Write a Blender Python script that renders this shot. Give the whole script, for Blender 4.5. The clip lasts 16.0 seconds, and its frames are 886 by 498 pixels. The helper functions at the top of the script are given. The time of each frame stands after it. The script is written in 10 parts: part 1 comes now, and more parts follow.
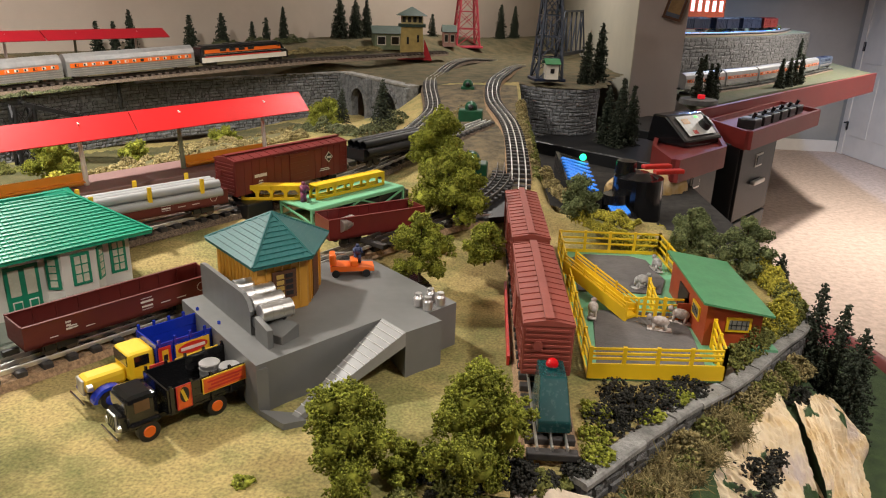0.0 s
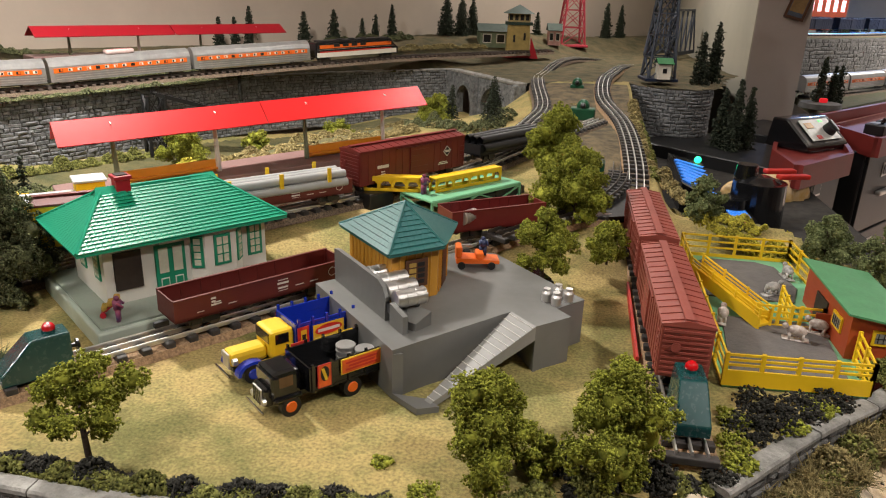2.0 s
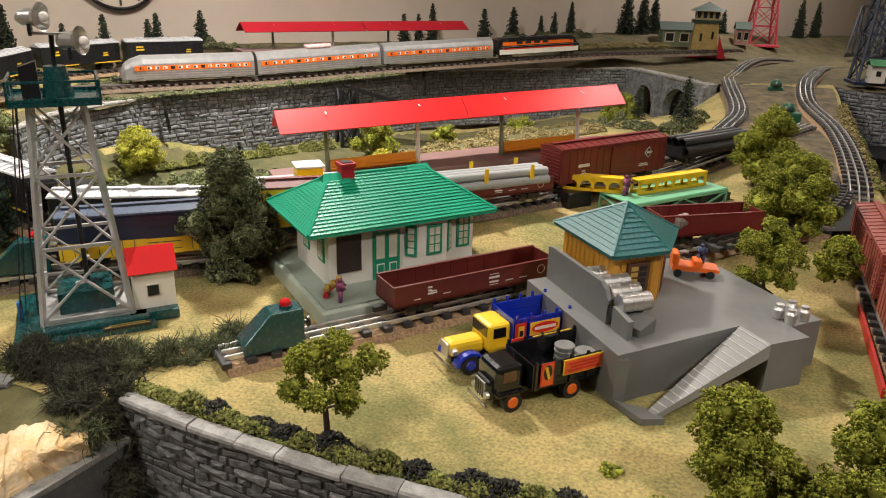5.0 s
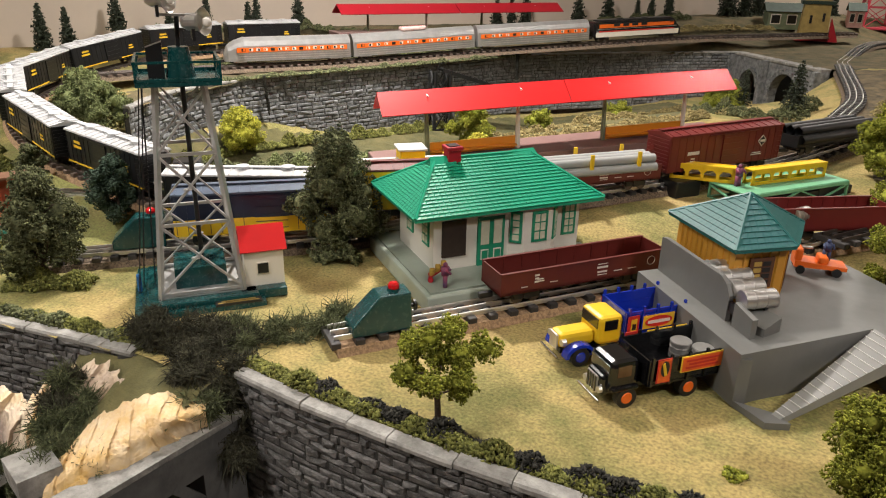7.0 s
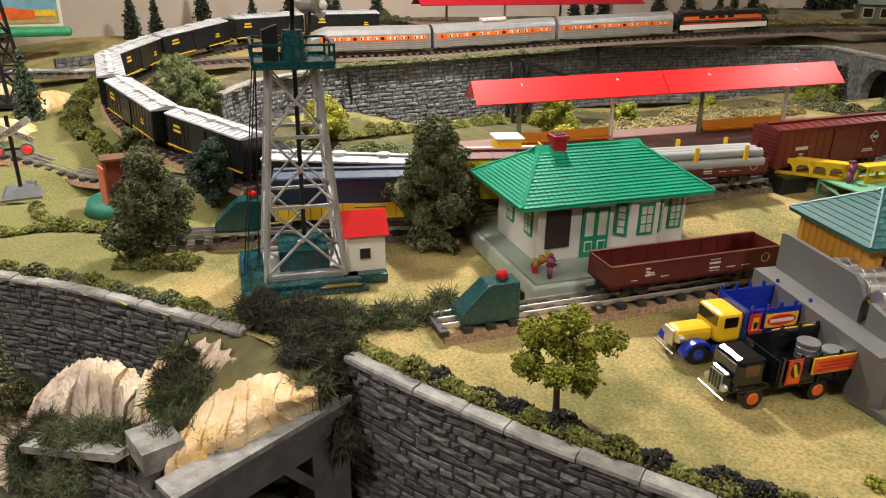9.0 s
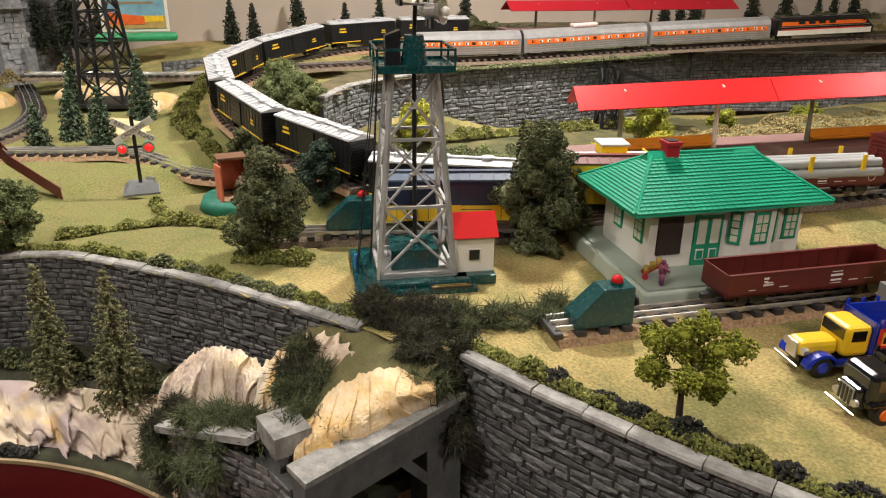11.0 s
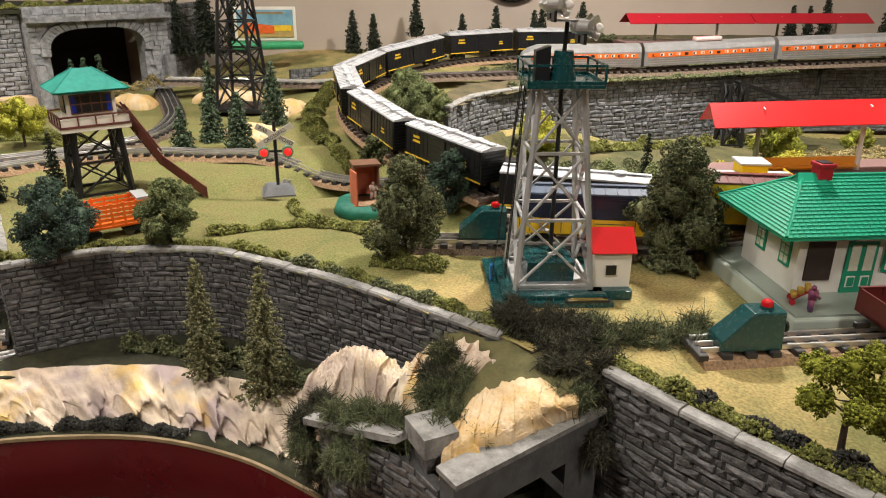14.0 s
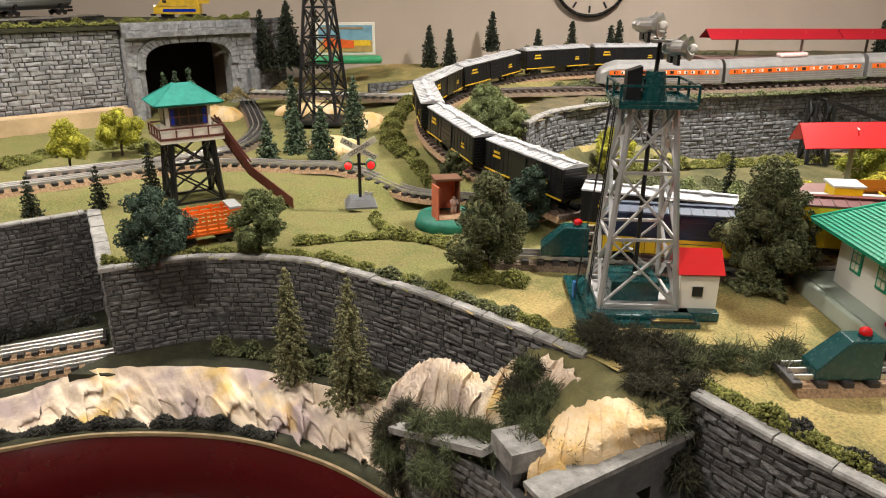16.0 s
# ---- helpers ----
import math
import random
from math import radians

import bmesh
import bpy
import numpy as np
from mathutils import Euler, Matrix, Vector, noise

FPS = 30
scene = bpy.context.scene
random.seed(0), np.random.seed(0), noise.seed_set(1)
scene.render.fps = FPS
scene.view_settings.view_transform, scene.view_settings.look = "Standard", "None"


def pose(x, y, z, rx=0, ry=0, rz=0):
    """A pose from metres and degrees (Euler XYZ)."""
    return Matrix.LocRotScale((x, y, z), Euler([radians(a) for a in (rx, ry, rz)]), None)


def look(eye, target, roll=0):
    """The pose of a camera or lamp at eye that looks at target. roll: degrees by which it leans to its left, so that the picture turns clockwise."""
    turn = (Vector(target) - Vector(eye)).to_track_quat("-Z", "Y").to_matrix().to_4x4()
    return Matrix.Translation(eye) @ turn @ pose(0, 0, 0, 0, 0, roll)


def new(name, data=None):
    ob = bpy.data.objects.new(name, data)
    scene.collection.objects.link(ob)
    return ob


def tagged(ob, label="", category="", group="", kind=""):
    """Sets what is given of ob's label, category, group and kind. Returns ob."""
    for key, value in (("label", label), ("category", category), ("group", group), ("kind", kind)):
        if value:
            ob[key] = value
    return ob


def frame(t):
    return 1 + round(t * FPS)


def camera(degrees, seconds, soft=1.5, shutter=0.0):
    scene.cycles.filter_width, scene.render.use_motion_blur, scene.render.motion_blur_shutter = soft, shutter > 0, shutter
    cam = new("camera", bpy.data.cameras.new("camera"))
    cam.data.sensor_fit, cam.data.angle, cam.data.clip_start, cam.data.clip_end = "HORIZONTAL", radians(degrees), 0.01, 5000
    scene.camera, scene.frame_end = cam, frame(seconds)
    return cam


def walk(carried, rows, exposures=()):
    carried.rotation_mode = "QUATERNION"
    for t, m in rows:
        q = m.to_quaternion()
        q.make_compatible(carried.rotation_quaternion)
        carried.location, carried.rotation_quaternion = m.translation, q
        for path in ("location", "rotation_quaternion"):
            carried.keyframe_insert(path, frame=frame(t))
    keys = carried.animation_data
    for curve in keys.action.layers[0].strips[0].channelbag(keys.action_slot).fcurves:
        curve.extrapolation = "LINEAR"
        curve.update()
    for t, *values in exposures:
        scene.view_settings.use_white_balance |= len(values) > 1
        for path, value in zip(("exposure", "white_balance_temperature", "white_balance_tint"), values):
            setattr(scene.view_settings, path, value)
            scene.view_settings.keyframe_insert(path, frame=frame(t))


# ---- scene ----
cam = camera(63.5, 16.0, 1.1)
PATH = [
    (0, (0.124, 0.185, 1.478), (0.003, 2.064, 0.803), 2.0),
    (0.5, (0.11, 0.178, 1.478), (-0.055, 2.055, 0.807), 2.0),
    (1, (0.095, 0.178, 1.474), (-0.125, 2.048, 0.797), 2.1),
    (1.5, (0.08, 0.176, 1.47), (-0.203, 2.035, 0.79), 2.1),
    (2, (0.062, 0.172, 1.468), (-0.291, 2.018, 0.784), 2.1),
    (2.5, (0.039, 0.169, 1.465), (-0.385, 2.0, 0.78), 2.1),
    (2.8, (0.024, 0.169, 1.474), (-0.439, 1.983, 0.772), 2.3),
    (3, (0.018, 0.164, 1.465), (-0.476, 1.977, 0.779), 2.1),
    (3.5, (-0.005, 0.16, 1.463), (-0.563, 1.952, 0.774), 2.0),
    (4, (-0.02, 0.153, 1.459), (-0.639, 1.924, 0.766), 1.9),
    (4.5, (-0.026, 0.157, 1.457), (-0.701, 1.906, 0.761), 1.8),
    (5, (-0.038, 0.155, 1.458), (-0.769, 1.88, 0.759), 1.7),
    (5.2, (-0.044, 0.153, 1.46), (-0.797, 1.868, 0.758), 1.5),
    (7.3, (-0.093, 0.149, 1.45), (-1.027, 1.753, 0.706), 1.1),
    (7.5, (-0.1, 0.158, 1.442), (-1.049, 1.755, 0.7), 1.0),
    (8, (-0.109, 0.16, 1.438), (-1.084, 1.737, 0.688), 1.0),
    (8.5, (-0.127, 0.145, 1.437), (-1.128, 1.703, 0.682), 1.1),
    (9, (-0.149, 0.121, 1.438), (-1.183, 1.655, 0.679), 1.1),
    (9.2, (-0.154, 0.117, 1.437), (-1.202, 1.642, 0.678), 1.0),
    (11.3, (-0.195, 0.07, 1.439), (-1.401, 1.479, 0.689), 0.5),
    (11.5, (-0.198, 0.07, 1.442), (-1.418, 1.466, 0.691), 0.4),
    (12, (-0.208, 0.059, 1.442), (-1.458, 1.43, 0.694), 0.5),
    (12.5, (-0.215, 0.051, 1.442), (-1.496, 1.394, 0.697), 0.5),
    (13, (-0.218, 0.045, 1.443), (-1.525, 1.364, 0.702), 0.5),
    (13.5, (-0.223, 0.026, 1.446), (-1.558, 1.32, 0.709), 0.6),
    (14, (-0.234, 0.011, 1.447), (-1.598, 1.279, 0.717), 0.6),
    (14.5, (-0.239, -0.004, 1.453), (-1.633, 1.236, 0.734), 0.6),
    (15, (-0.239, -0.005, 1.454), (-1.659, 1.21, 0.741), 0.6),
    (15.5, (-0.243, -0.017, 1.453), (-1.694, 1.165, 0.747), 0.4),
    (16, (-0.247, -0.024, 1.458), (-1.729, 1.121, 0.756), 0.3),
]
walk(cam, [(t, look(eye, target, roll)) for t, eye, target, roll in PATH])
# ---- light ----
world = bpy.data.worlds.new("world")
scene.world = world
world.use_nodes = True
world.node_tree.nodes["Background"].inputs[0].default_value = (1.0, 0.93, 0.85, 1)
world.node_tree.nodes["Background"].inputs[1].default_value = 0.002


def lamp(x, y, power, size=0.14, color=(1.0, 0.945, 0.88), z=2.385, spread=150):
    data = bpy.data.lights.new("downlight_bulb", "AREA")
    data.shape, data.size, data.energy, data.color, data.spread = "DISK", size, power, color, radians(spread)
    ob = new("downlight_bulb", data)
    ob.matrix_world = pose(x, y, z)
    return ob


LAMPS = [(-1.1, 1.70, 40), (0.15, 2.45, 6), (0.05, 4.3, 14), (-2.05, 0.40, 16), (0.9, 0.45, 18), (-0.75, -0.25, 15), (-2.3, -0.20, 11), (2.7, 4.9, 70), (2.7, 3.7, 15)]
for lx, ly, lp in LAMPS:
    lamp(lx, ly, lp)
# added blue lamp, no such downlight known; tints the second layout like LED glow
lamp(2.1, 6.3, 30, color=(0.35, 0.55, 1.0))

# ---- materials ----
MATS = {}


def mat(name, color, rough=0.6, metal=0.0, var=0.12, scale=40.0, bump=0.0, bscale=200.0, color2=None, emit=0.0, coat=0.0, rnd=0.0, spec=0.5):
    """A surface with two scales of colour change, fine relief and a little change from piece to piece."""
    if name in MATS:
        return MATS[name]
    m = bpy.data.materials.new(name)
    m.use_nodes = True
    nt = m.node_tree
    bs = nt.nodes["Principled BSDF"]
    bs.inputs["Roughness"].default_value, bs.inputs["Metallic"].default_value = rough, metal
    bs.inputs["Coat Weight"].default_value = coat
    bs.inputs["Coat Roughness"].default_value = 0.12
    bs.inputs["Specular IOR Level"].default_value = spec
    tc = nt.nodes.new("ShaderNodeTexCoord")
    n1 = nt.nodes.new("ShaderNodeTexNoise")
    n1.inputs["Scale"].default_value, n1.inputs["Detail"].default_value, n1.inputs["Roughness"].default_value = scale, 6, 0.65
    nt.links.new(tc.outputs["Object"], n1.inputs["Vector"])
    ramp = nt.nodes.new("ShaderNodeValToRGB")
    c2 = color2 or tuple(c * (1 - 2 * var) for c in color)
    c1 = color if color2 else tuple(min(1, c * (1 + var)) for c in color)
    ramp.color_ramp.elements[0].position, ramp.color_ramp.elements[1].position = 0.34, 0.66
    ramp.color_ramp.elements[0].color, ramp.color_ramp.elements[1].color = (*c2, 1), (*c1, 1)
    nt.links.new(n1.outputs["Fac"], ramp.inputs["Fac"])
    out = ramp.outputs["Color"]
    if rnd:
        info = nt.nodes.new("ShaderNodeObjectInfo")
        geo = nt.nodes.new("ShaderNodeNewGeometry")
        add = nt.nodes.new("ShaderNodeMath")
        add.operation = "ADD"
        nt.links.new(info.outputs["Random"], add.inputs[0])
        nt.links.new(geo.outputs["Random Per Island"], add.inputs[1])
        fr = nt.nodes.new("ShaderNodeMath")
        fr.operation = "FRACT"
        nt.links.new(add.outputs[0], fr.inputs[0])
        mr = nt.nodes.new("ShaderNodeMapRange")
        mr.inputs["To Min"].default_value, mr.inputs["To Max"].default_value = 1 - rnd, 1 + rnd
        nt.links.new(fr.outputs[0], mr.inputs["Value"])
        mul = nt.nodes.new("ShaderNodeMixRGB")
        mul.blend_type, mul.inputs[0].default_value = "MULTIPLY", 1
        nt.links.new(out, mul.inputs[1])
        nt.links.new(mr.outputs[0], mul.inputs[2])
        out = mul.outputs[0]
    nt.links.new(out, bs.inputs["Base Color"])
    n2 = nt.nodes.new("ShaderNodeTexNoise")
    n2.inputs["Scale"].default_value, n2.inputs["Detail"].default_value = bscale, 4
    nt.links.new(tc.outputs["Object"], n2.inputs["Vector"])
    mr2 = nt.nodes.new("ShaderNodeMapRange")
    mr2.inputs["To Min"].default_value, mr2.inputs["To Max"].default_value = max(0.02, rough - 0.08), min(1, rough + 0.1)
    nt.links.new(n2.outputs["Fac"], mr2.inputs["Value"])
    nt.links.new(mr2.outputs[0], bs.inputs["Roughness"])
    if bump:
        bp = nt.nodes.new("ShaderNodeBump")
        bp.inputs["Strength"].default_value, bp.inputs["Distance"].default_value = bump, 0.002
        nt.links.new(n2.outputs["Fac"], bp.inputs["Height"])
        nt.links.new(bp.outputs[0], bs.inputs["Normal"])
    if emit:
        bs.inputs["Emission Color"].default_value, bs.inputs["Emission Strength"].default_value = (*color, 1), emit
    MATS[name] = m
    return m


def grass_mat():
    m = mat("static_grass", (0.43, 0.30, 0.085), 0.95, var=0.1, scale=3.0, bump=0.45, bscale=700)
    nt = m.node_tree
    bs = nt.nodes["Principled BSDF"]
    tc = nt.nodes.new("ShaderNodeTexCoord")
    patch = nt.nodes.new("ShaderNodeTexNoise")
    patch.inputs["Scale"].default_value, patch.inputs["Detail"].default_value, patch.inputs["Roughness"].default_value = 7.5, 7, 0.68
    nt.links.new(tc.outputs["Object"], patch.inputs["Vector"])
    fine = nt.nodes.new("ShaderNodeTexNoise")
    fine.inputs["Scale"].default_value, fine.inputs["Detail"].default_value = 260, 6
    nt.links.new(tc.outputs["Object"], fine.inputs["Vector"])
    # the lawn is greener towards the left end of the layout
    sep = nt.nodes.new("ShaderNodeSeparateXYZ")
    nt.links.new(tc.outputs["Object"], sep.inputs[0])
    side = nt.nodes.new("ShaderNodeMapRange")
    side.inputs["From Min"].default_value, side.inputs["From Max"].default_value = -0.95, -1.25
    side.inputs["To Min"].default_value, side.inputs["To Max"].default_value = 0.0, 0.34
    nt.links.new(sep.outputs["X"], side.inputs["Value"])
    lawn = nt.nodes.new("ShaderNodeMapRange")
    lawn.inputs["From Min"].default_value, lawn.inputs["From Max"].default_value = 0.95, 1.12
    lawn.inputs["To Min"].default_value, lawn.inputs["To Max"].default_value = 0.85, 0.15
    nt.links.new(sep.outputs["Y"], lawn.inputs["Value"])
    both = nt.nodes.new("ShaderNodeMath")
    both.operation = "MULTIPLY"
    nt.links.new(side.outputs[0], both.inputs[0])
    nt.links.new(lawn.outputs[0], both.inputs[1])
    add = nt.nodes.new("ShaderNodeMath")
    add.operation = "ADD"
    nt.links.new(patch.outputs["Fac"], add.inputs[0])
    nt.links.new(both.outputs[0], add.inputs[1])
    ramp = nt.nodes.new("ShaderNodeValToRGB")
    e = ramp.color_ramp.elements
    e[0].position, e[0].color = 0.30, (0.33, 0.235, 0.095, 1)
    e[1].position, e[1].color = 0.44, (0.39, 0.295, 0.11, 1)
    for pos, col in ((0.52, (0.29, 0.24, 0.085, 1)), (0.60, (0.21, 0.19, 0.062, 1)), (0.72, (0.165, 0.168, 0.048, 1)), (0.80, (0.19, 0.165, 0.055, 1)), (0.95, (0.115, 0.135, 0.036, 1))):
        el = e.new(pos)
        el.color = col
    nt.links.new(add.outputs[0], ramp.inputs["Fac"])
    mr = nt.nodes.new("ShaderNodeMapRange")
    mr.inputs["From Min"].default_value, mr.inputs["From Max"].default_value = 0.3, 0.7
    mr.inputs["To Min"].default_value, mr.inputs["To Max"].default_value = 0.6, 1.3
    nt.links.new(fine.outputs["Fac"], mr.inputs["Value"])
    mul = nt.nodes.new("ShaderNodeMixRGB")
    mul.blend_type, mul.inputs[0].default_value = "MULTIPLY", 1
    nt.links.new(ramp.outputs[0], mul.inputs[1])
    nt.links.new(mr.outputs[0], mul.inputs[2])
    nt.links.new(mul.outputs[0], bs.inputs["Base Color"])
    return m


GRASS = grass_mat()
STONE = mat("grey_stone", (0.138, 0.131, 0.126), 0.62, var=0.3, scale=90, bump=1.0, bscale=380, rnd=0.16)
STONE_PALE = mat("pale_grey_stone", (0.29, 0.29, 0.295), 0.85, var=0.22, scale=50, bump=0.8, bscale=250, rnd=0.2)
STONE_FAR = mat("blue_grey_stone", (0.185, 0.188, 0.192), 0.75, var=0.3, scale=60, bump=0.9, bscale=280, rnd=0.16)
MORTAR = mat("dark_mortar", (0.060, 0.058, 0.055), 0.95, var=0.2, scale=80)
COPING = mat("coping_stone", (0.30, 0.288, 0.268), 0.8, var=0.22, scale=45, bump=0.7, bscale=260, rnd=0.12)
ROCK = mat("painted_plaster_rock", (0.78, 0.66, 0.50), 0.75, var=0.1, scale=22, bump=0.9, bscale=120, color2=(0.50, 0.38, 0.28))
def stain(m, color, scale, lo, hi, stretch=1.0):
    """Washes a second paint over a surface in soft patches."""
    nt = m.node_tree
    bs = nt.nodes["Principled BSDF"]
    tc = nt.nodes.new("ShaderNodeTexCoord")
    mp = nt.nodes.new("ShaderNodeMapping")
    mp.inputs["Scale"].default_value = (1, 1, stretch)
    no = nt.nodes.new("ShaderNodeTexNoise")
    no.inputs["Scale"].default_value, no.inputs["Detail"].default_value = scale, 5
    mr = nt.nodes.new("ShaderNodeMapRange")
    mr.inputs["From Min"].default_value, mr.inputs["From Max"].default_value = lo, hi
    mix = nt.nodes.new("ShaderNodeMixRGB")
    mix.inputs[2].default_value = (*color, 1)
    nt.links.new(tc.outputs["Object"], mp.inputs[0])
    nt.links.new(mp.outputs[0], no.inputs["Vector"])
    nt.links.new(no.outputs["Fac"], mr.inputs["Value"])
    nt.links.new(mr.outputs[0], mix.inputs[0])
    nt.links.new(bs.inputs["Base Color"].links[0].from_socket, mix.inputs[1])
    nt.links.new(mix.outputs[0], bs.inputs["Base Color"])


stain(ROCK, (0.36, 0.28, 0.26), 13, 0.48, 0.66, 0.5)
stain(ROCK, (0.66, 0.44, 0.14), 10, 0.58, 0.72)
ROCK_Y = mat("yellow_plaster_rock", (0.72, 0.58, 0.40), 0.6, scale=20, bump=0.9, bscale=120, color2=(0.60, 0.36, 0.09))
CORK = mat("cork_roadbed", (0.36, 0.23, 0.13), 0.95, var=0.25, scale=220, bump=0.8, bscale=400)
BALLAST = mat("dark_ballast", (0.20, 0.145, 0.10), 0.95, var=0.35, scale=300, bump=1.0, bscale=500)
TIE = mat("black_tie", (0.035, 0.03, 0.028), 0.6, var=0.2, scale=100, rnd=0.3)
TIE_BR = mat("brown_tie", (0.10, 0.07, 0.055), 0.7, var=0.2, scale=100, rnd=0.3)
RAIL = mat("tinplate_rail", (0.78, 0.76, 0.73), 0.36, 0.9, var=0.08, scale=30)
RAIL_BK = mat("dark_rail", (0.12, 0.10, 0.09), 0.4, 0.8, var=0.1, scale=30)
GREEN_ROOF = mat("green_plastic_roof", (0.008, 0.33, 0.185), 0.38, var=0.05, scale=8)
TEAL_ROOF = mat("teal_plastic_roof", (0.012, 0.115, 0.108), 0.45, var=0.06, scale=8)
TEAL = mat("dark_teal_enamel", (0.006, 0.055, 0.056), 0.25, var=0.08, scale=12, coat=0.4)
CREAM = mat("cream_plastic", (0.70, 0.665, 0.60), 0.45, var=0.05, scale=10)
WHITE = mat("white_plastic", (0.74, 0.69, 0.60), 0.45, var=0.05, scale=10)
PORCH = mat("grey_green_plastic", (0.27, 0.31, 0.26), 0.35, var=0.06, scale=12)
PORCH_EDGE = mat("pale_green_plastic", (0.42, 0.47, 0.40), 0.4, var=0.06, scale=12)
TRIM_G = mat("green_trim", (0.012, 0.24, 0.13), 0.4, var=0.05)
GLASS_G = mat("window_sheet", (0.60, 0.60, 0.47), 0.25, var=0.05, scale=20)
DARK = mat("dark_brown_screen", (0.035, 0.022, 0.016), 0.6, var=0.2)
BLACK = mat("black_plastic", (0.012, 0.012, 0.013), 0.35, var=0.1)
BLACK_GL = mat("black_gloss_enamel", (0.008, 0.008, 0.009), 0.15, var=0.1, coat=0.5)
TUSCAN = mat("tuscan_red_plastic", (0.115, 0.018, 0.014), 0.4, var=0.08, scale=14)
MAROON = mat("maroon_plastic", (0.145, 0.018, 0.016), 0.38, var=0.08, scale=14)
BOXRED = mat("oxide_red_plastic", (0.27, 0.062, 0.045), 0.45, var=0.08, scale=14)
WHITE_INK = mat("white_ink", (0.7, 0.66, 0.6), 0.6, var=0.05)
RED = mat("red_enamel", (0.60, 0.008, 0.010), 0.35, var=0.05, scale=8)
RED_DK = mat("red_enamel_dark", (0.36, 0.008, 0.018), 0.4, var=0.06, scale=8)
RED_LAMP = mat("red_lens", (0.55, 0.004, 0.008), 0.12, var=0.03, coat=0.6)
DOCK = mat("grey_dock_plastic", (0.150, 0.149, 0.142), 0.42, var=0.08, scale=7, bump=0.1, bscale=60)
DOCK_LT = mat("grey_tread_plastic", (0.26, 0.255, 0.245), 0.45, var=0.08, scale=9)
DOCK_WH = mat("pale_tread_edge", (0.62, 0.61, 0.58), 0.5, var=0.08, scale=20)
MUSTARD = mat("mustard_plastic", (0.58, 0.28, 0.035), 0.45, var=0.06, scale=10)
BROWN = mat("brown_trim", (0.10, 0.04, 0.02), 0.5, var=0.1)
SILVER = mat("silver_metal", (0.62, 0.60, 0.58), 0.32, 0.85, var=0.08, scale=30)
CHROME = mat("chrome_plate", (0.55, 0.53, 0.50), 0.14, 1.0, var=0.05, scale=30)
ALU = mat("silver_paint", (0.50, 0.49, 0.48), 0.4, 0.55, var=0.08, scale=25)
ORANGE = mat("orange_plastic", (0.78, 0.14, 0.012), 0.4, var=0.05, scale=10)
BENCH = mat("orange_yellow_bench", (0.70, 0.27, 0.02), 0.4, var=0.06, scale=10)
YELLOW = mat("yellow_plastic", (0.78, 0.50, 0.015), 0.4, var=0.05, scale=10)
BLUE = mat("blue_enamel", (0.008, 0.028, 0.33), 0.22, var=0.05, coat=0.5)
NAVY = mat("navy_plastic", (0.012, 0.02, 0.05), 0.4, var=0.1)
NAVY_ROOF = mat("slate_blue_roof", (0.085, 0.11, 0.16), 0.4, var=0.1)
MINT = mat("mint_green_plastic", (0.16, 0.42, 0.24), 0.45, var=0.06)
COOP_GRN = mat("coop_green_roof", (0.08, 0.26, 0.115), 0.5, var=0.06)
COOP_RED = mat("coop_red", (0.36, 0.06, 0.018), 0.45, var=0.06)
COOP_FLR = mat("coop_grey_floor", (0.12, 0.11, 0.105), 0.7, var=0.1, bump=0.4)
PLAT = mat("mauve_platform", (0.20, 0.115, 0.105), 0.45, var=0.08, scale=10)
PIPE = mat("grey_pipe", (0.34, 0.345, 0.34), 0.4, var=0.06, scale=12)
TRUNK = mat("tree_trunk", (0.07, 0.045, 0.03), 0.9, var=0.3, scale=120, bump=0.6)
WALLP = mat("beige_wall_paint", (0.516, 0.430, 0.353), 0.9, var=0.04, scale=3, bump=0.1, bscale=500)
# the green light falling on this wall is mixed into its paint colour
WALL_GREEN_LIT = mat("green_lit_wall_paint", (0.46, 0.43, 0.35), 0.9, var=0.04, scale=3, bump=0.1, bscale=500)
CEIL = mat("white_ceiling_paint", (0.62, 0.58, 0.54), 0.95, var=0.03, scale=3)
CARPET = mat("beige_carpet", (0.56, 0.425, 0.345), 0.98, var=0.12, scale=25, bump=0.7, bscale=600)
TABLE_RED = mat("dark_red_gloss_paint", (0.052, 0.003, 0.004), 0.16, var=0.06, scale=6, coat=0.3)
SHELF_RED = mat("brick_red_paint", (0.185, 0.024, 0.020), 0.4, var=0.06, scale=6)
DOORW = mat("white_door_paint", (0.78, 0.73, 0.66), 0.4, var=0.03, scale=5)


def leafy(name, color, color2):
    return mat(name, color, 0.9, scale=160, color2=color2, rnd=0.45, spec=0.2)


LEAF_OLIVE = leafy("olive_foliage", (0.33, 0.34, 0.048), (0.12, 0.135, 0.016))
LEAF_HEDGE = leafy("hedge_foliage", (0.23, 0.23, 0.062), (0.075, 0.08, 0.022))
LEAF_DARK = leafy("dark_green_foliage", (0.20, 0.21, 0.10), (0.034, 0.040, 0.020))
LEAF_MID = leafy("mid_green_foliage", (0.22, 0.25, 0.105), (0.10, 0.12, 0.05))
LEAF_BLUE = leafy("blue_green_foliage", (0.085, 0.125, 0.085), (0.028, 0.045, 0.033))
LEAF_BRIGHT = leafy("bright_green_foliage", (0.46, 0.44, 0.06), (0.30, 0.30, 0.04))
LEAF_BLACK = leafy("blackish_foliage", (0.045, 0.043, 0.035), (0.02, 0.019, 0.016))
LEAF_YEL = leafy("yellow_foliage", (0.48, 0.41, 0.05), (0.27, 0.25, 0.04))
LEAF_TAN = leafy("tan_foliage", (0.33, 0.265, 0.12), (0.17, 0.135, 0.055))
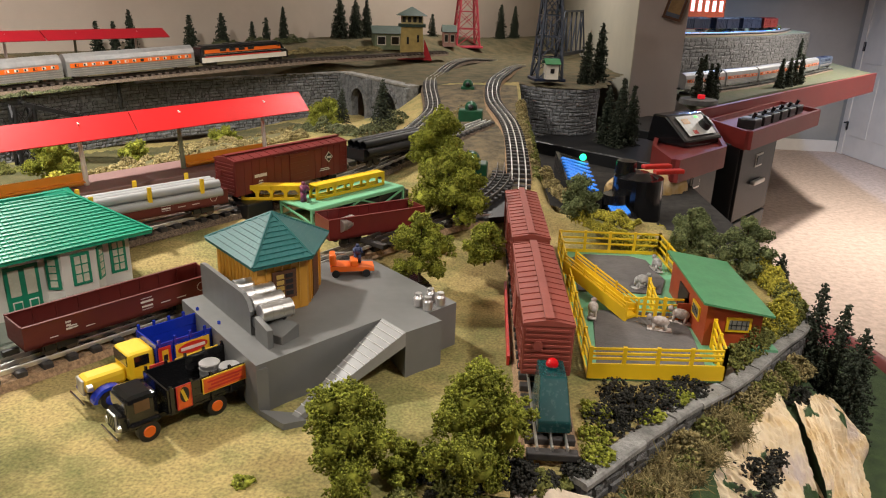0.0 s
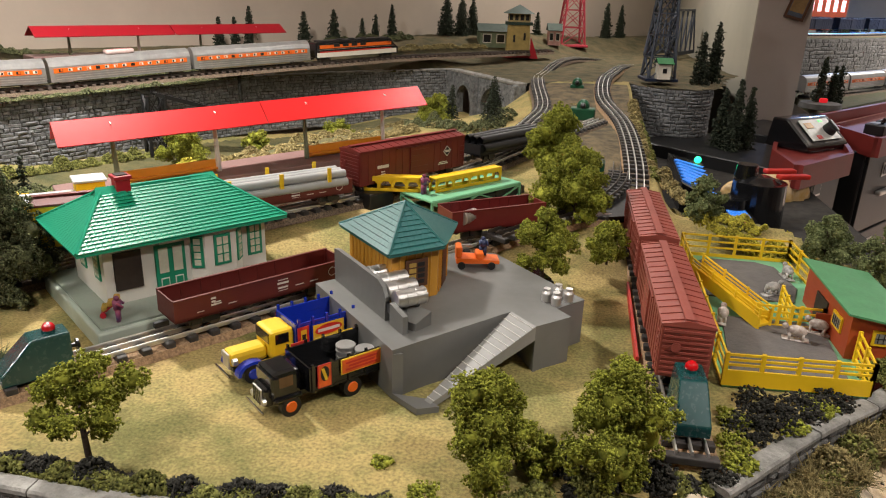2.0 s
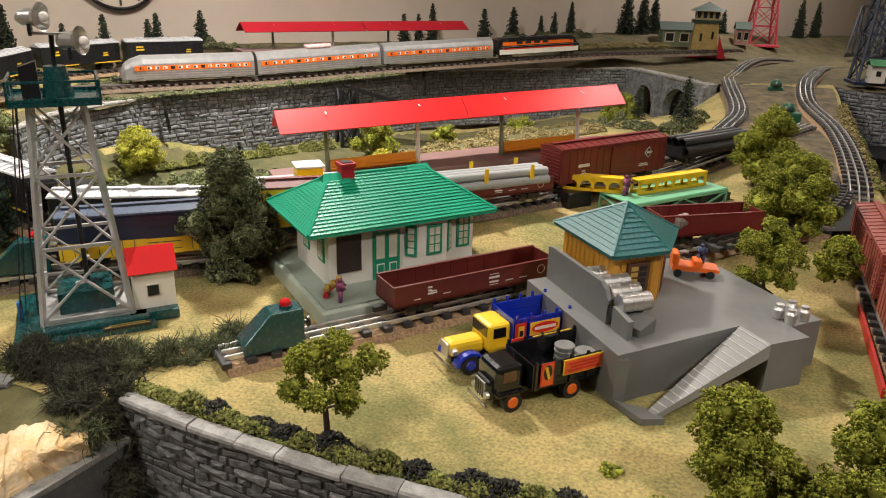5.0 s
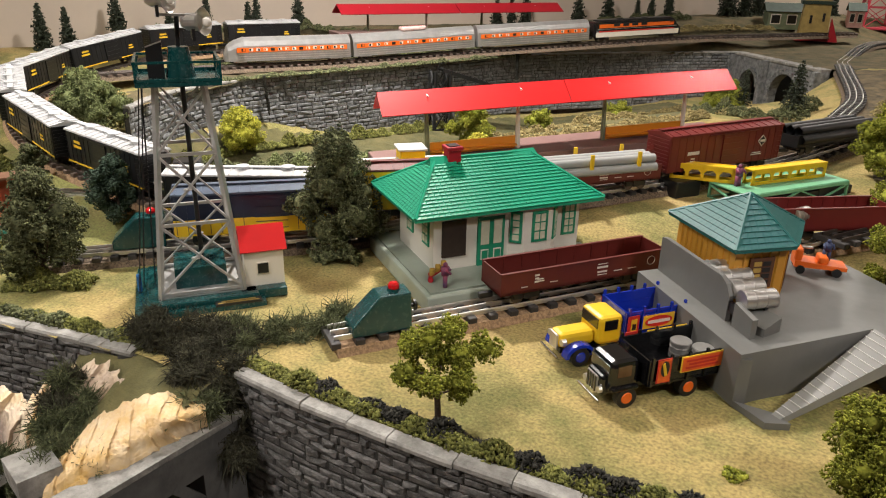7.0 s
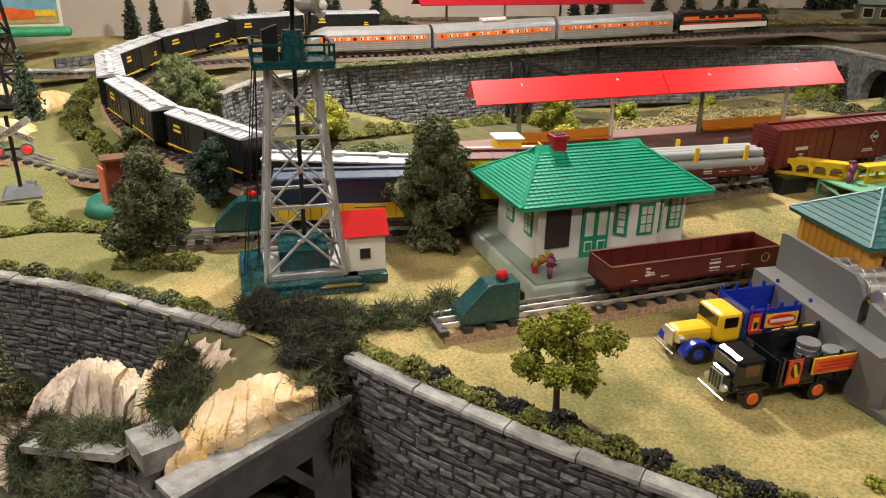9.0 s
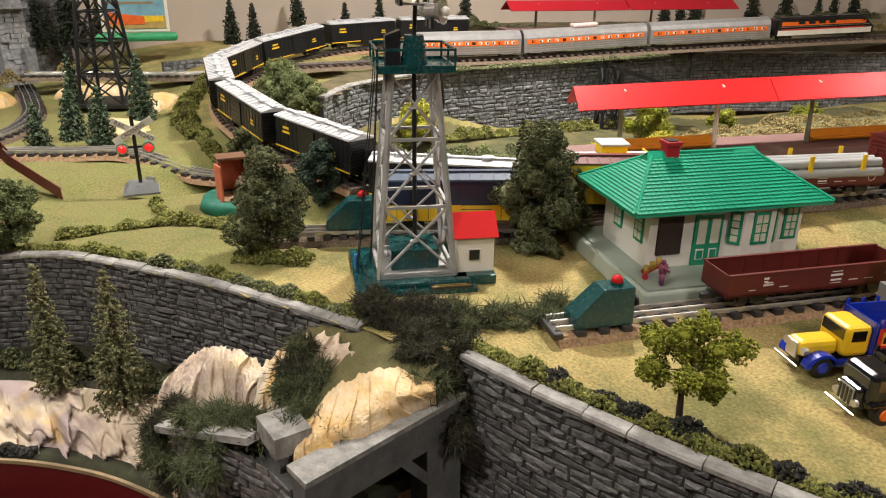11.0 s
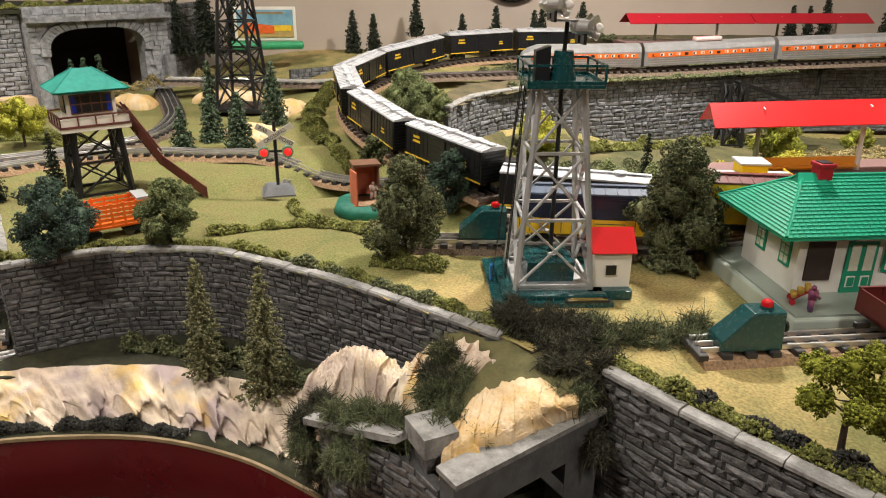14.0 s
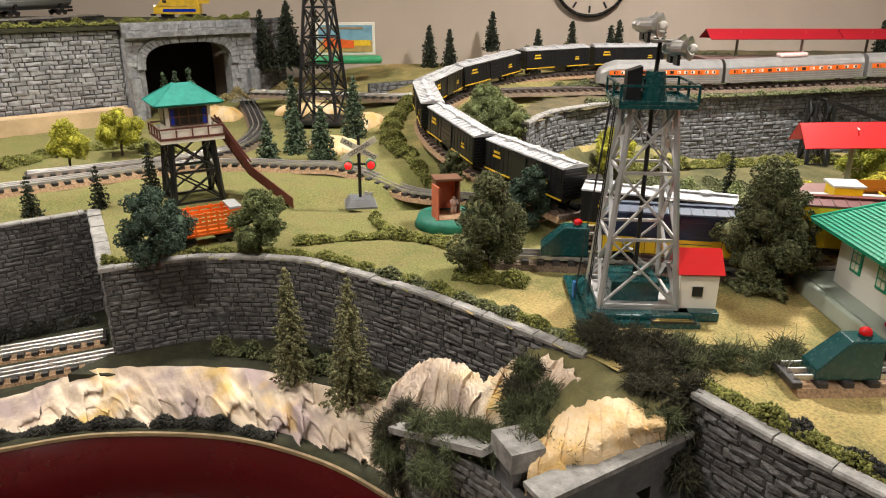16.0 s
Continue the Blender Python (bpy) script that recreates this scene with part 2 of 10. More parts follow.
SPRUCE = leafy("spruce_needles", (0.055, 0.065, 0.042), (0.026, 0.032, 0.022))
SPRUCE_OL = leafy("olive_spruce_needles", (0.23, 0.22, 0.11), (0.11, 0.11, 0.05))
SPRUCE_MID = leafy("green_spruce_needles", (0.11, 0.15, 0.09), (0.05, 0.075, 0.045))


# ---- builders ----
def mesh_ob(name, verts, faces, material, smooth=False):
    me = bpy.data.meshes.new(name)
    me.from_pydata([tuple(v) for v in verts], [], faces)
    me.materials.append(material)
    if smooth:
        me.polygons.foreach_set("use_smooth", [True] * len(me.polygons))
    return new(name, me)


def part(name, bm, material, parent=None, label="", smooth=False):
    me = bpy.data.meshes.new(name)
    bmesh.ops.recalc_face_normals(bm, faces=bm.faces)
    bm.to_mesh(me)
    bm.free()
    me.materials.append(material)
    if smooth:
        me.polygons.foreach_set("use_smooth", [True] * len(me.polygons))
    ob = new(name, me)
    if parent is not None:
        ob.parent = parent
    if label:
        ob["label"] = label
    return ob


def thing(name, m, label, category, group="", kind=""):
    ob = new(name)
    ob.empty_display_size = 0.02
    ob.matrix_world = m
    return tagged(ob, label, category, group, kind)


def at(x, y, z, yaw=0.0):
    return pose(x, y, z, 0, 0, yaw)


def box(bm, cx, cy, cz, sx, sy, sz, m=None, bevel=0.0):
    r = bmesh.ops.create_cube(bm, size=1)
    for v in r["verts"]:
        v.co = Vector((cx + v.co.x * sx, cy + v.co.y * sy, cz + v.co.z * sz))
        if m is not None:
            v.co = m @ v.co
    if bevel:
        edges = list({e for v in r["verts"] for e in v.link_edges})
        bmesh.ops.bevel(bm, geom=edges, offset=bevel, segments=2, affect="EDGES", profile=0.5)
    return bm


def bx(cx, cy, cz, sx, sy, sz, bevel=0.0, m=None):
    return box(bmesh.new(), cx, cy, cz, sx, sy, sz, m, bevel)


def cyl(bm, p0, p1, r0, r1=None, seg=12, caps=True):
    p0, p1 = Vector(p0), Vector(p1)
    r1 = r0 if r1 is None else r1
    d = p1 - p0
    r = bmesh.ops.create_cone(bm, cap_ends=caps, segments=seg, radius1=r0, radius2=r1, depth=d.length)
    q = d.to_track_quat("Z", "Y").to_matrix().to_4x4()
    m = Matrix.Translation((p0 + p1) / 2) @ q
    for v in r["verts"]:
        v.co = m @ v.co
    return bm


def beam(bm, p0, p1, w, h):
    """A square bar between two points."""
    p0, p1 = Vector(p0), Vector(p1)
    d = p1 - p0
    q = d.to_track_quat("Z", "Y").to_matrix().to_4x4()
    return box(bm, 0, 0, 0, w, h, d.length, Matrix.Translation((p0 + p1) / 2) @ q)


def prism(bm, poly, z0, z1):
    """An upright block over the outline poly; z1 may be a list, one height a corner."""
    tops = z1 if isinstance(z1, (list, tuple)) else [z1] * len(poly)
    lows = z0 if isinstance(z0, (list, tuple)) else [z0] * len(poly)
    lo = [bm.verts.new((x, y, z)) for (x, y), z in zip(poly, lows)]
    hi = [bm.verts.new((x, y, z)) for (x, y), z in zip(poly, tops)]
    n = len(poly)
    bm.faces.new(hi)
    bm.faces.new(lo[::-1])
    for i in range(n):
        bm.faces.new((lo[i], lo[(i + 1) % n], hi[(i + 1) % n], hi[i]))
    return bm


def slab(bm, poly3, thick):
    """A flat plate: outline in space, given thickness along its normal."""
    a, b, c = Vector(poly3[0]), Vector(poly3[1]), Vector(poly3[2])
    nrm = (b - a).cross(c - a).normalized() * thick
    lo = [bm.verts.new(Vector(p)) for p in poly3]
    hi = [bm.verts.new(Vector(p) + nrm) for p in poly3]
    n = len(poly3)
    bm.faces.new(hi)
    bm.faces.new(lo[::-1])
    for i in range(n):
        bm.faces.new((lo[i], lo[(i + 1) % n], hi[(i + 1) % n], hi[i]))
    return bm


def ball(bm, c, r, sub=2, sz=1.0):
    q = bmesh.ops.create_icosphere(bm, subdivisions=sub, radius=r)
    for v in q["verts"]:
        v.co = Vector((c[0] + v.co.x, c[1] + v.co.y, c[2] + v.co.z * sz))
    return bm


def resample(pts, step):
    """Even steps along a smooth line through pts, as position, direction and length so far."""
    pts = [Vector(p) for p in pts]
    ext = [pts[0] * 2 - pts[1]] + pts + [pts[-1] * 2 - pts[-2]]
    dense = []
    for i in range(1, len(ext) - 2):
        a, b, c, d = ext[i - 1:i + 3]
        for k in range(24):
            t = k / 24
            dense.append(0.5 * ((2 * b) + (c - a) * t + (2 * a - 5 * b + 4 * c - d) * t * t + (3 * b - a - 3 * c + d) * t ** 3))
    dense.append(pts[-1])
    length = [0.0]
    for p, q in zip(dense, dense[1:]):
        length.append(length[-1] + (q - p).length)
    n = max(2, int(round(length[-1] / step)))
    arr = np.array([tuple(p) for p in dense])
    s = np.linspace(0, length[-1], n + 1)
    pos = np.stack([np.interp(s, length, arr[:, k]) for k in range(arr.shape[1])], 1)
    tan = np.gradient(pos, axis=0)
    tan /= np.linalg.norm(tan, axis=1)[:, None] + 1e-9
    return pos, tan, s


def sweep(bm, pos, tan, offs, heights, closed=True):
    """Carries a section (sideways offsets and heights) along a line."""
    rings = []
    for p, t in zip(pos, tan):
        nx, ny = t[1], -t[0]
        k = math.hypot(nx, ny) or 1
        rings.append([bm.verts.new((p[0] + nx / k * o, p[1] + ny / k * o, p[2] + h)) for o, h in zip(offs, heights)])
    n = len(offs)
    for a, b in zip(rings, rings[1:]):
        for i in range(n if closed else n - 1):
            bm.faces.new((a[i], a[(i + 1) % n], b[(i + 1) % n], b[i]))
    if closed:
        bm.faces.new(rings[0])
        bm.faces.new(rings[-1][::-1])
    return bm


def track(pts, label, tie_mat=TIE, rail_mat=RAIL, bed_mat=BALLAST, step=0.026, bed=True, name="track", rail_w=0.0013):
    """Three-rail toy track along a line at the level of the ground under it."""
    th = thing(name, Matrix(), label, "track")
    pos, tan, s = resample(pts, 0.012)
    if bed:
        part("roadbed", sweep(bmesh.new(), pos, tan, [-0.034, -0.028, 0.028, 0.034], [-0.004, 0.0055, 0.0055, -0.004]), bed_mat, th)
    for off in (-0.0165, 0.0, 0.0165):
        w = rail_w
        part("rail", sweep(bmesh.new(), pos, tan, [off - w, off - w, off - w * .6, off + w * .6, off + w, off + w], [0.0115, 0.0168, 0.018, 0.018, 0.0168, 0.0115]),
             rail_mat, th)
    tp, tt, _ = resample(pts, step)
    shared = None
    for p, t in zip(tp, tt):
        ang = math.atan2(t[1], t[0])
        if shared is None:
            ob = part("tie", bx(0, 0, 0.0085, 0.0125, 0.056, 0.009, 0.0015), tie_mat, th)
            shared = ob.data
        else:
            ob = new("tie", shared)
            ob.parent = th
        ob.matrix_basis = Matrix.Translation(p) @ Matrix.Rotation(ang, 4, "Z")
    return th


OC_V = np.array([(1, 0, 0), (-1, 0, 0), (0, 1, 0), (0, -1, 0), (0, 0, 1), (0, 0, -1)], float)
OC_F = np.array([(0, 2, 4), (2, 1, 4), (1, 3, 4), (3, 0, 4), (2, 0, 5), (1, 2, 5), (3, 1, 5), (0, 3, 5)])
RNG = np.random.default_rng(5)


TE_V = np.array([(1, 0, 0.2), (-0.6, 0.8, 0.1), (-0.6, -0.8, 0.1), (0, 0, 0.9)], float) * 1.15
TE_F = np.array([(0, 2, 1), (0, 1, 3), (1, 2, 3), (2, 0, 3)])


def chunks(centres, size, squash=0.75, needle=False):
    """Many small crumbs of foam or needles at the given places."""
    CH_V, CH_F = (TE_V, TE_F) if needle else (OC_V, OC_F)
    nv = len(CH_V)
    n = len(centres)
    r = RNG.normal(size=(n, 3, 3))
    q, _ = np.linalg.qr(r)
    sc = size * RNG.uniform(0.55, 1.35, (n, 1, 1)) * RNG.uniform(squash, 1.25, (n, 1, 3))
    v = np.einsum("nij,kj->nki", q, CH_V) * sc * RNG.uniform(0.6, 1.3, (n, nv, 1)) + centres[:, None, :]
    f = CH_F[None] + (np.arange(n) * nv)[:, None, None]
    return v.reshape(-1, 3), f.reshape(-1, 3)


def np_mesh(name, v, f, material):
    me = bpy.data.meshes.new(name)
    me.vertices.add(len(v))
    me.vertices.foreach_set("co", np.asarray(v, np.float32).ravel())
    me.loops.add(f.size)
    me.loops.foreach_set("vertex_index", np.asarray(f, np.int32).ravel())
    me.polygons.add(len(f))
    me.polygons.foreach_set("loop_start", np.arange(0, f.size, 3, dtype=np.int32))
    me.update(calc_edges=True)
    me.validate()
    me.materials.append(material)
    return new(name, me)


def blob_points(blobs, density):
    """Points on the skin of a heap of foam clumps."""
    out = []
    for cx, cy, cz, r in blobs:
        n = max(14, int(density * r * r))
        d = RNG.normal(size=(n, 3))
        d /= np.linalg.norm(d, axis=1)[:, None]
        wob = 1 + 0.14 * np.sin(d[:, 0] * 7 + cx * 90) * np.sin(d[:, 1] * 6 + cy * 70) + 0.1 * np.sin(d[:, 2] * 11 + cz * 50)
        rad = r * wob * RNG.uniform(0.84, 1.08, n)
        out.append(np.array((cx, cy, cz)) + d * rad[:, None] * np.array((1, 1, 0.9)))
    return np.concatenate(out)


def crown_blobs(h, w, base, n, seed, power=1.0, full=1.3, taper=0.0):
    """Lobes on the limbs of an uneven crown from the height base up; gives the small clumps on them and the lobes' own cores."""
    rr = random.Random(seed)
    hc = h - base
    mean = (w * hc) ** 0.5
    lobes = []
    for i in range(n + 7):
        f = min(1, (i + rr.random()) / (n + 6.5))
        a = i * 2.4 + rr.uniform(-.5, .5)
        half = w / 2 * math.sin(math.pi * min(1, 0.22 + 0.70 * f)) ** power * rr.uniform(.72, 1.18) * (1 - taper * f)
        R = mean * rr.uniform(.105, .180) * (1 - .18 * f) * full
        o = max(0, half - R * .75)
        lobes.append((o * math.cos(a), o * math.sin(a), base + hc * (.10 + .82 * f) - R * .2, R))
    lobes.append((0, 0, base + hc * .5, mean * .17))
    clumps = []
    for x, y, z, R in lobes:
        k = 19
        for j in range(k):
            zz = 1 - 2 * (j + .5) / k
            q = math.sqrt(1 - zz * zz)
            b = j * 2.4 + rr.uniform(-.5, .5)
            o = R * rr.uniform(.74, 1.12)
            clumps.append((x + o * q * math.cos(b), y + o * q * math.sin(b), z + o * zz * .85, R * rr.uniform(.22, .40)))
    return clumps, lobes


def leaf_tree(x, y, z, h, w, leaf, seed, label, stem=0.22, n=7, size=0.0026, power=0.8, density=600000, full=1.3, taper=0.0):
    th = thing("tree", at(x, y, z, seed * 47), label, "tree", "model trees")
    rr = random.Random(seed)
    bm = bmesh.new()
    cyl(bm, (0, 0, -0.004), (0.002, 0.001, h * stem), h * 0.032, h * 0.024, 8)
    cyl(bm, (0.002, 0.001, h * stem), (0, 0, h * 0.8), h * 0.024, h * 0.008, 7)
    for k in range(7):
        a = k * 2.4 + rr.uniform(-.4, .4)
        z0 = h * rr.uniform(stem * 0.8, 0.6)
        o = w * rr.uniform(0.22, 0.36)
        cyl(bm, (0, 0, z0), (o * math.cos(a), o * math.sin(a), z0 + h * rr.uniform(0.08, 0.22)), h * 0.012, h * 0.004, 6)
    part("trunk", bm, TRUNK, th, "thin dark brown trunk")
    clumps, lobes = crown_blobs(h, w, h * stem, n, seed, power, full, taper)
    v, f = chunks(blob_points(clumps, density * 2.1), size * .80, 0.6, True)
    bm = bmesh.new()
    for c in lobes:
        ball(bm, c[:3], c[3] * .74, 2, .85)
    cv = np.array([tuple(q.co) for q in bm.verts])
    bm.verts.index_update()
    cf = np.array([[q.index for q in fc.verts] for fc in bm.faces])
    bm.free()
    v, f = np.concatenate([v, cv]), np.concatenate([f, cf + len(v)])
    ob = np_mesh("crown", v, f, leaf)
    ob.parent = th
    return th


def spruce(x, y, z, h, w, leaf, seed, label, size=0.0022, layers=None, group="model spruces"):
    th = thing("spruce", at(x, y, z, seed * 61), label, "tree", group)
    rr = random.Random(seed)
    part("trunk", cyl(bmesh.new(), (0, 0, -0.004), (0, 0, h * 0.97), h * 0.022, h * 0.004, 7), TRUNK, th)
    layers = layers or max(9, int(h / 0.0085))
    pts = []
    for i in range(layers):
        f = i / (layers - 1)
        zz = h * (0.07 + 0.92 * f)
        r = w / 2 * (1 - f) ** 0.62 * rr.uniform(0.78, 1.12) + 0.0025
        m = max(5, int(11 - 5 * f))
        a0 = rr.uniform(0, 6.28)
        for j in range(m):
            a = a0 + j * 6.283 / m + rr.uniform(-.25, .25)
            rj = r * rr.uniform(0.72, 1.12)
            k = max(4, int(rj / (size * 0.62)))
            for q in range(k):
                t = (q + rr.random()) / k
                pts.append((math.cos(a) * rj * t + rr.gauss(0, size * .6), math.sin(a) * rj * t + rr.gauss(0, size * .6), zz - rj * t * 0.28 + rr.gauss(0, size * .6)))
    v, f = chunks(np.array(pts), size * 1.5, 0.4, True)
    ob = np_mesh("needles", v, f, leaf)
    ob.parent = th
    return th


def shrub(x, y, z, r, leaf, seed, label, size=0.0024, flat=0.75, lumps=9, density=420000):
    rr = random.Random(seed)
    blobs = [(0, 0, r * 0.35 * flat, r * 0.55)]
    for k in range(lumps):
        a = k * 6.283 / lumps + rr.uniform(-.4, .4)
        blobs.append((r * 0.62 * math.cos(a), r * 0.62 * math.sin(a), r * rr.uniform(0.1, 0.7) * flat, r * rr.uniform(0.22, 0.40)))
    v, f = chunks(blob_points(blobs, density), size)
    v[:, 2] *= flat
    ob = np_mesh("bush", v, f, leaf)
    ob.matrix_world = at(x, y, z, seed * 33)
    return tagged(ob, label, "bush", "lichen bushes")


def hedge(name, pts, half, height, leaf, label, seed, per_m=9000, size=0.0033):
    """A ragged run of foam undergrowth along a line: one stretch of stuff."""
    pos, tan, s = resample(pts, 0.01)
    n = int(per_m * 1.5 * s[-1])
    t = RNG.uniform(0, 1, n) * (len(pos) - 1)
    i = np.minimum(t.astype(int), len(pos) - 2)
    p = pos[i] + (pos[i + 1] - pos[i]) * (t - i)[:, None]
    nx = np.stack([tan[i][:, 1], -tan[i][:, 0]], 1)
    lump = 0.55 + 0.45 * np.sin(t * 0.55 + seed) * np.sin(t * 0.23 + seed * 2) + 0.25 * np.sin(t * 1.3 + seed)
    lump = np.clip(lump, 0.12, 1.2)
    off = RNG.uniform(-1, 1, n)
    top = height * lump * np.sqrt(np.clip(1 - off ** 2, 0, 1))
    z = p[:, 2] + top * RNG.uniform(0.35, 1.0, n) ** 0.6
    q = np.stack([p[:, 0] + nx[:, 0] * off * half * (0.6 + 0.4 * lump), p[:, 1] + nx[:, 1] * off * half * (0.6 + 0.4 * lump), z], 1)
    v, f = chunks(q, size, 0.6, True)
    return tagged(np_mesh(name, v, f, leaf), label, "undergrowth", kind="stuff")


def lichen(pts, half, height, material, label, seed, per_m=9000, droop=0.0, name="lichen"):
    """A tangle of thin curled strands along a line."""
    rg = np.random.default_rng(seed)
    pos, tan, s = resample(pts, 0.008)
    n = max(120, int(per_m * 1.9 * s[-1]))
    m = max(5, int(s[-1] * half * 5200))
    t = rg.uniform(0, 1, m) * (len(pos) - 1)
    i = np.minimum(t.astype(int), len(pos) - 2)
    o = rg.uniform(-1, 1, (m, 2)) * half * .8
    cen = pos[i] + (pos[i + 1] - pos[i]) * (t - i)[:, None] + np.stack([o[:, 0], o[:, 1], rg.uniform(.1, .75, m) * height], 1)
    size = rg.uniform(.35, .65, m) * min(half, .024)
    pick = rg.integers(0, m, n)
    d = rg.normal(size=(n, 3))
    d /= np.linalg.norm(d, axis=1)[:, None]
    p = cen[pick] + d * (size[pick] * rg.uniform(.45, 1.0, n))[:, None] * np.array((1, 1, .8))
    d = d + rg.normal(size=(n, 3)) * .7
    d /= np.linalg.norm(d, axis=1)[:, None]
    curl = rg.normal(size=(n, 3))
    ln = rg.uniform(.002, .0065, n)
    rad = rg.uniform(.0005, .0011, n)
    rings = []
    for k in range(4):
        u = k / 3
        c = p + d * (ln * math.sin(u * 2.2))[:, None] + curl * (ln * (1 - math.cos(u * 2.6)) * .8)[:, None] - np.array((0, 0, droop)) * (ln * u * u)[:, None]
        e1 = np.cross(d, curl)
        e1 /= np.linalg.norm(e1, axis=1)[:, None] + 1e-9
        e2 = np.cross(d, e1)
        for a in (0, 2.094, 4.189):
            rings.append(c + (e1 * math.cos(a) + e2 * math.sin(a)) * (rad * (1 - .6 * u))[:, None])
    v = np.stack(rings, 1)
    tri = []
    for k in range(3):
        for a in range(3):
            q0, q1, q2, q3 = k * 3 + a, k * 3 + (a + 1) % 3, k * 3 + 3 + (a + 1) % 3, k * 3 + 3 + a
            tri += [(q0, q1, q2), (q0, q2, q3)]
    f = np.array(tri)[None] + (np.arange(n) * 12)[:, None, None]
    return tagged(np_mesh(name, v.reshape(-1, 3), f.reshape(-1, 3), material), label, "lichen", kind="stuff")


def stone_wall(name, pts, z0, z1, course, length, label, stone=STONE, seed=1, single=(0, -1), depth=0.0035, back=0.012, side=1):
    """A retaining wall of coursed stones that stand proud of dark joints; side tells which way it faces."""
    th = thing(name, Matrix(), label, "wall", kind="structure")
    rr = random.Random(seed)
    pos, tan, s = resample([(x, y, 0) for x, y in pts], 0.006)
    bm = sweep(bmesh.new(), pos, tan, [0.0, 0.0, -back * side, -back * side], [z0, z1, z1, z0])
    part("backing", bm, MORTAR, th)
    verts, faces, singles = [], [], []

    def spot(d):
        return [float(np.interp(d, s, pos[:, k])) for k in (0, 1)] + [float(np.interp(d, s, tan[:, k])) for k in (0, 1)]
    rows = max(1, int((z1 - z0) / course))
    h = (z1 - z0) / rows
    for r in range(rows):
        d = -rr.uniform(0, length)
        while d < s[-1]:
            w = length * rr.uniform(0.45, 1.9)
            a, b = max(0, d + 0.0006), min(s[-1], d + w - 0.0006)
            d += w
            if b - a < 0.002:
                continue
            za, zb = z0 + r * h + 0.0003, z0 + (r + 1) * h - 0.0003
            proud = depth * rr.uniform(0.35, 1.2)
            q = []
            for dd, inset in ((a, 1), (b, -1)):
                X, Y, tx, ty = spot(dd)
                nx, ny = ty * side, -tx * side
                for zz, zi in ((za, 1), (zb, -1)):
                    zz = min(z1, max(z0, zz + (.34 * h * noise.noise((dd * 45, (r + (zi < 0)) * 2.7, seed)) if 0 < r + (zi < 0) < rows else 0)))
                    j = proud * rr.uniform(0.45, 1.1)
                    e = inset * rr.uniform(.0006, .0034)
                    q.append((X - nx * 0.001, Y - ny * 0.001, zz))
                    q.append((X + nx * j + tx * e, Y + ny * j + ty * e, zz + zi * rr.uniform(.0004, .0022)))
            X, Y, tx, ty = spot(a + (b - a) * rr.uniform(.3, .7))
            q.append((X + ty * side * proud * rr.uniform(.9, 1.6), Y - tx * side * proud * rr.uniform(.9, 1.6), za + (zb - za) * rr.uniform(.35, .75)))
            fs = [(1, 5, 8), (5, 7, 8), (7, 3, 8), (3, 1, 8), (0, 4, 5, 1), (2, 3, 7, 6), (0, 1, 3, 2), (4, 6, 7, 5)]
            if single[0] <= a and b <= single[1] and len(singles) < 290:
                singles.append((q, fs))
            else:
                n0 = len(verts)
                verts += q
                faces += [[n0 + k for k in f] for f in fs]
    if verts:
        ob = mesh_ob("stonework", verts, faces, stone)
        ob.parent = th
        ob["kind"] = "stuff"
    for q, fs in singles:
        mesh_ob("stone", q, fs, stone).parent = th
    return th


def coping(name, pts, z, width, thick, length, label, seed, side=1, parent=None):
    """Cap stones along a wall, each a piece of its own."""
    th = thing(name, Matrix(), label, "coping", kind="structure")
    rr = random.Random(seed)
    pos, tan, s = resample([(x, y, z) for x, y in pts], 0.005)
    d = 0.0
    while d < s[-1] - 0.004:
        w = min(length * rr.uniform(0.7, 1.4), s[-1] - d)
        k = max(2, int(w / 0.012))
        dd = np.linspace(d + 0.0006, d + w - 0.0006, k + 1)
        pp = np.stack([np.interp(dd, s, pos[:, c]) for c in range(3)], 1)
        tt = np.stack([np.interp(dd, s, tan[:, c]) for c in range(3)], 1)
        up = rr.uniform(-0.001, 0.0015)
        o = rr.uniform(-0.0015, 0.0015)
        a, b = (-width * .75 + o) * side, (width * .25 + o) * side
        bm = sweep(bmesh.new(), pp, tt, [a, a, a + .0018 * side, b - .0022 * side, b, b], [0, thick + up - .001, thick + up, thick + up - .0005, thick + up - .003, 0])
        part("cap_stone", bm, COPING, th)
        d += w
    return th


def plate(name, poly, z, thick, material, label, category, kind="structure"):
    ob = part(name, prism(bmesh.new(), poly, z - thick, z), material)
    return tagged(ob, label, category, kind=kind)


def text(word, size, material, parent, m, name="lettering", thick=0.0002, sx=1.0):
    cu = bpy.data.curves.new(name, "FONT")
    cu.body, cu.size, cu.extrude, cu.align_x, cu.align_y = word, size, thick, "CENTER", "CENTER"
    tmp = bpy.data.objects.new(name, cu)
    me = bpy.data.meshes.new_from_object(tmp)
    me.materials.append(material)
    bpy.data.objects.remove(tmp)
    ob = new(name, me)
    ob.parent = parent
    ob.matrix_basis = m @ Matrix.Diagonal((sx, 1, 1, 1))
    return ob


def bars(parent, m, w, h, rows, material, name="lettering", fill=0.8):
    """Unreadable writing as plain bars of its size."""
    bm = bmesh.new()
    for i in range(rows):
        ww = w * (1 - 0.18 * (i % 2))
        box(bm, 0, (i - (rows - 1) / 2) * h / rows, 0, ww, h / rows * fill * 0.7, 0.0004)
    ob = part(name, bm, material, parent)
    ob.matrix_basis = m
    return ob


SIDE_F = Matrix.Rotation(radians(90), 4, "X")


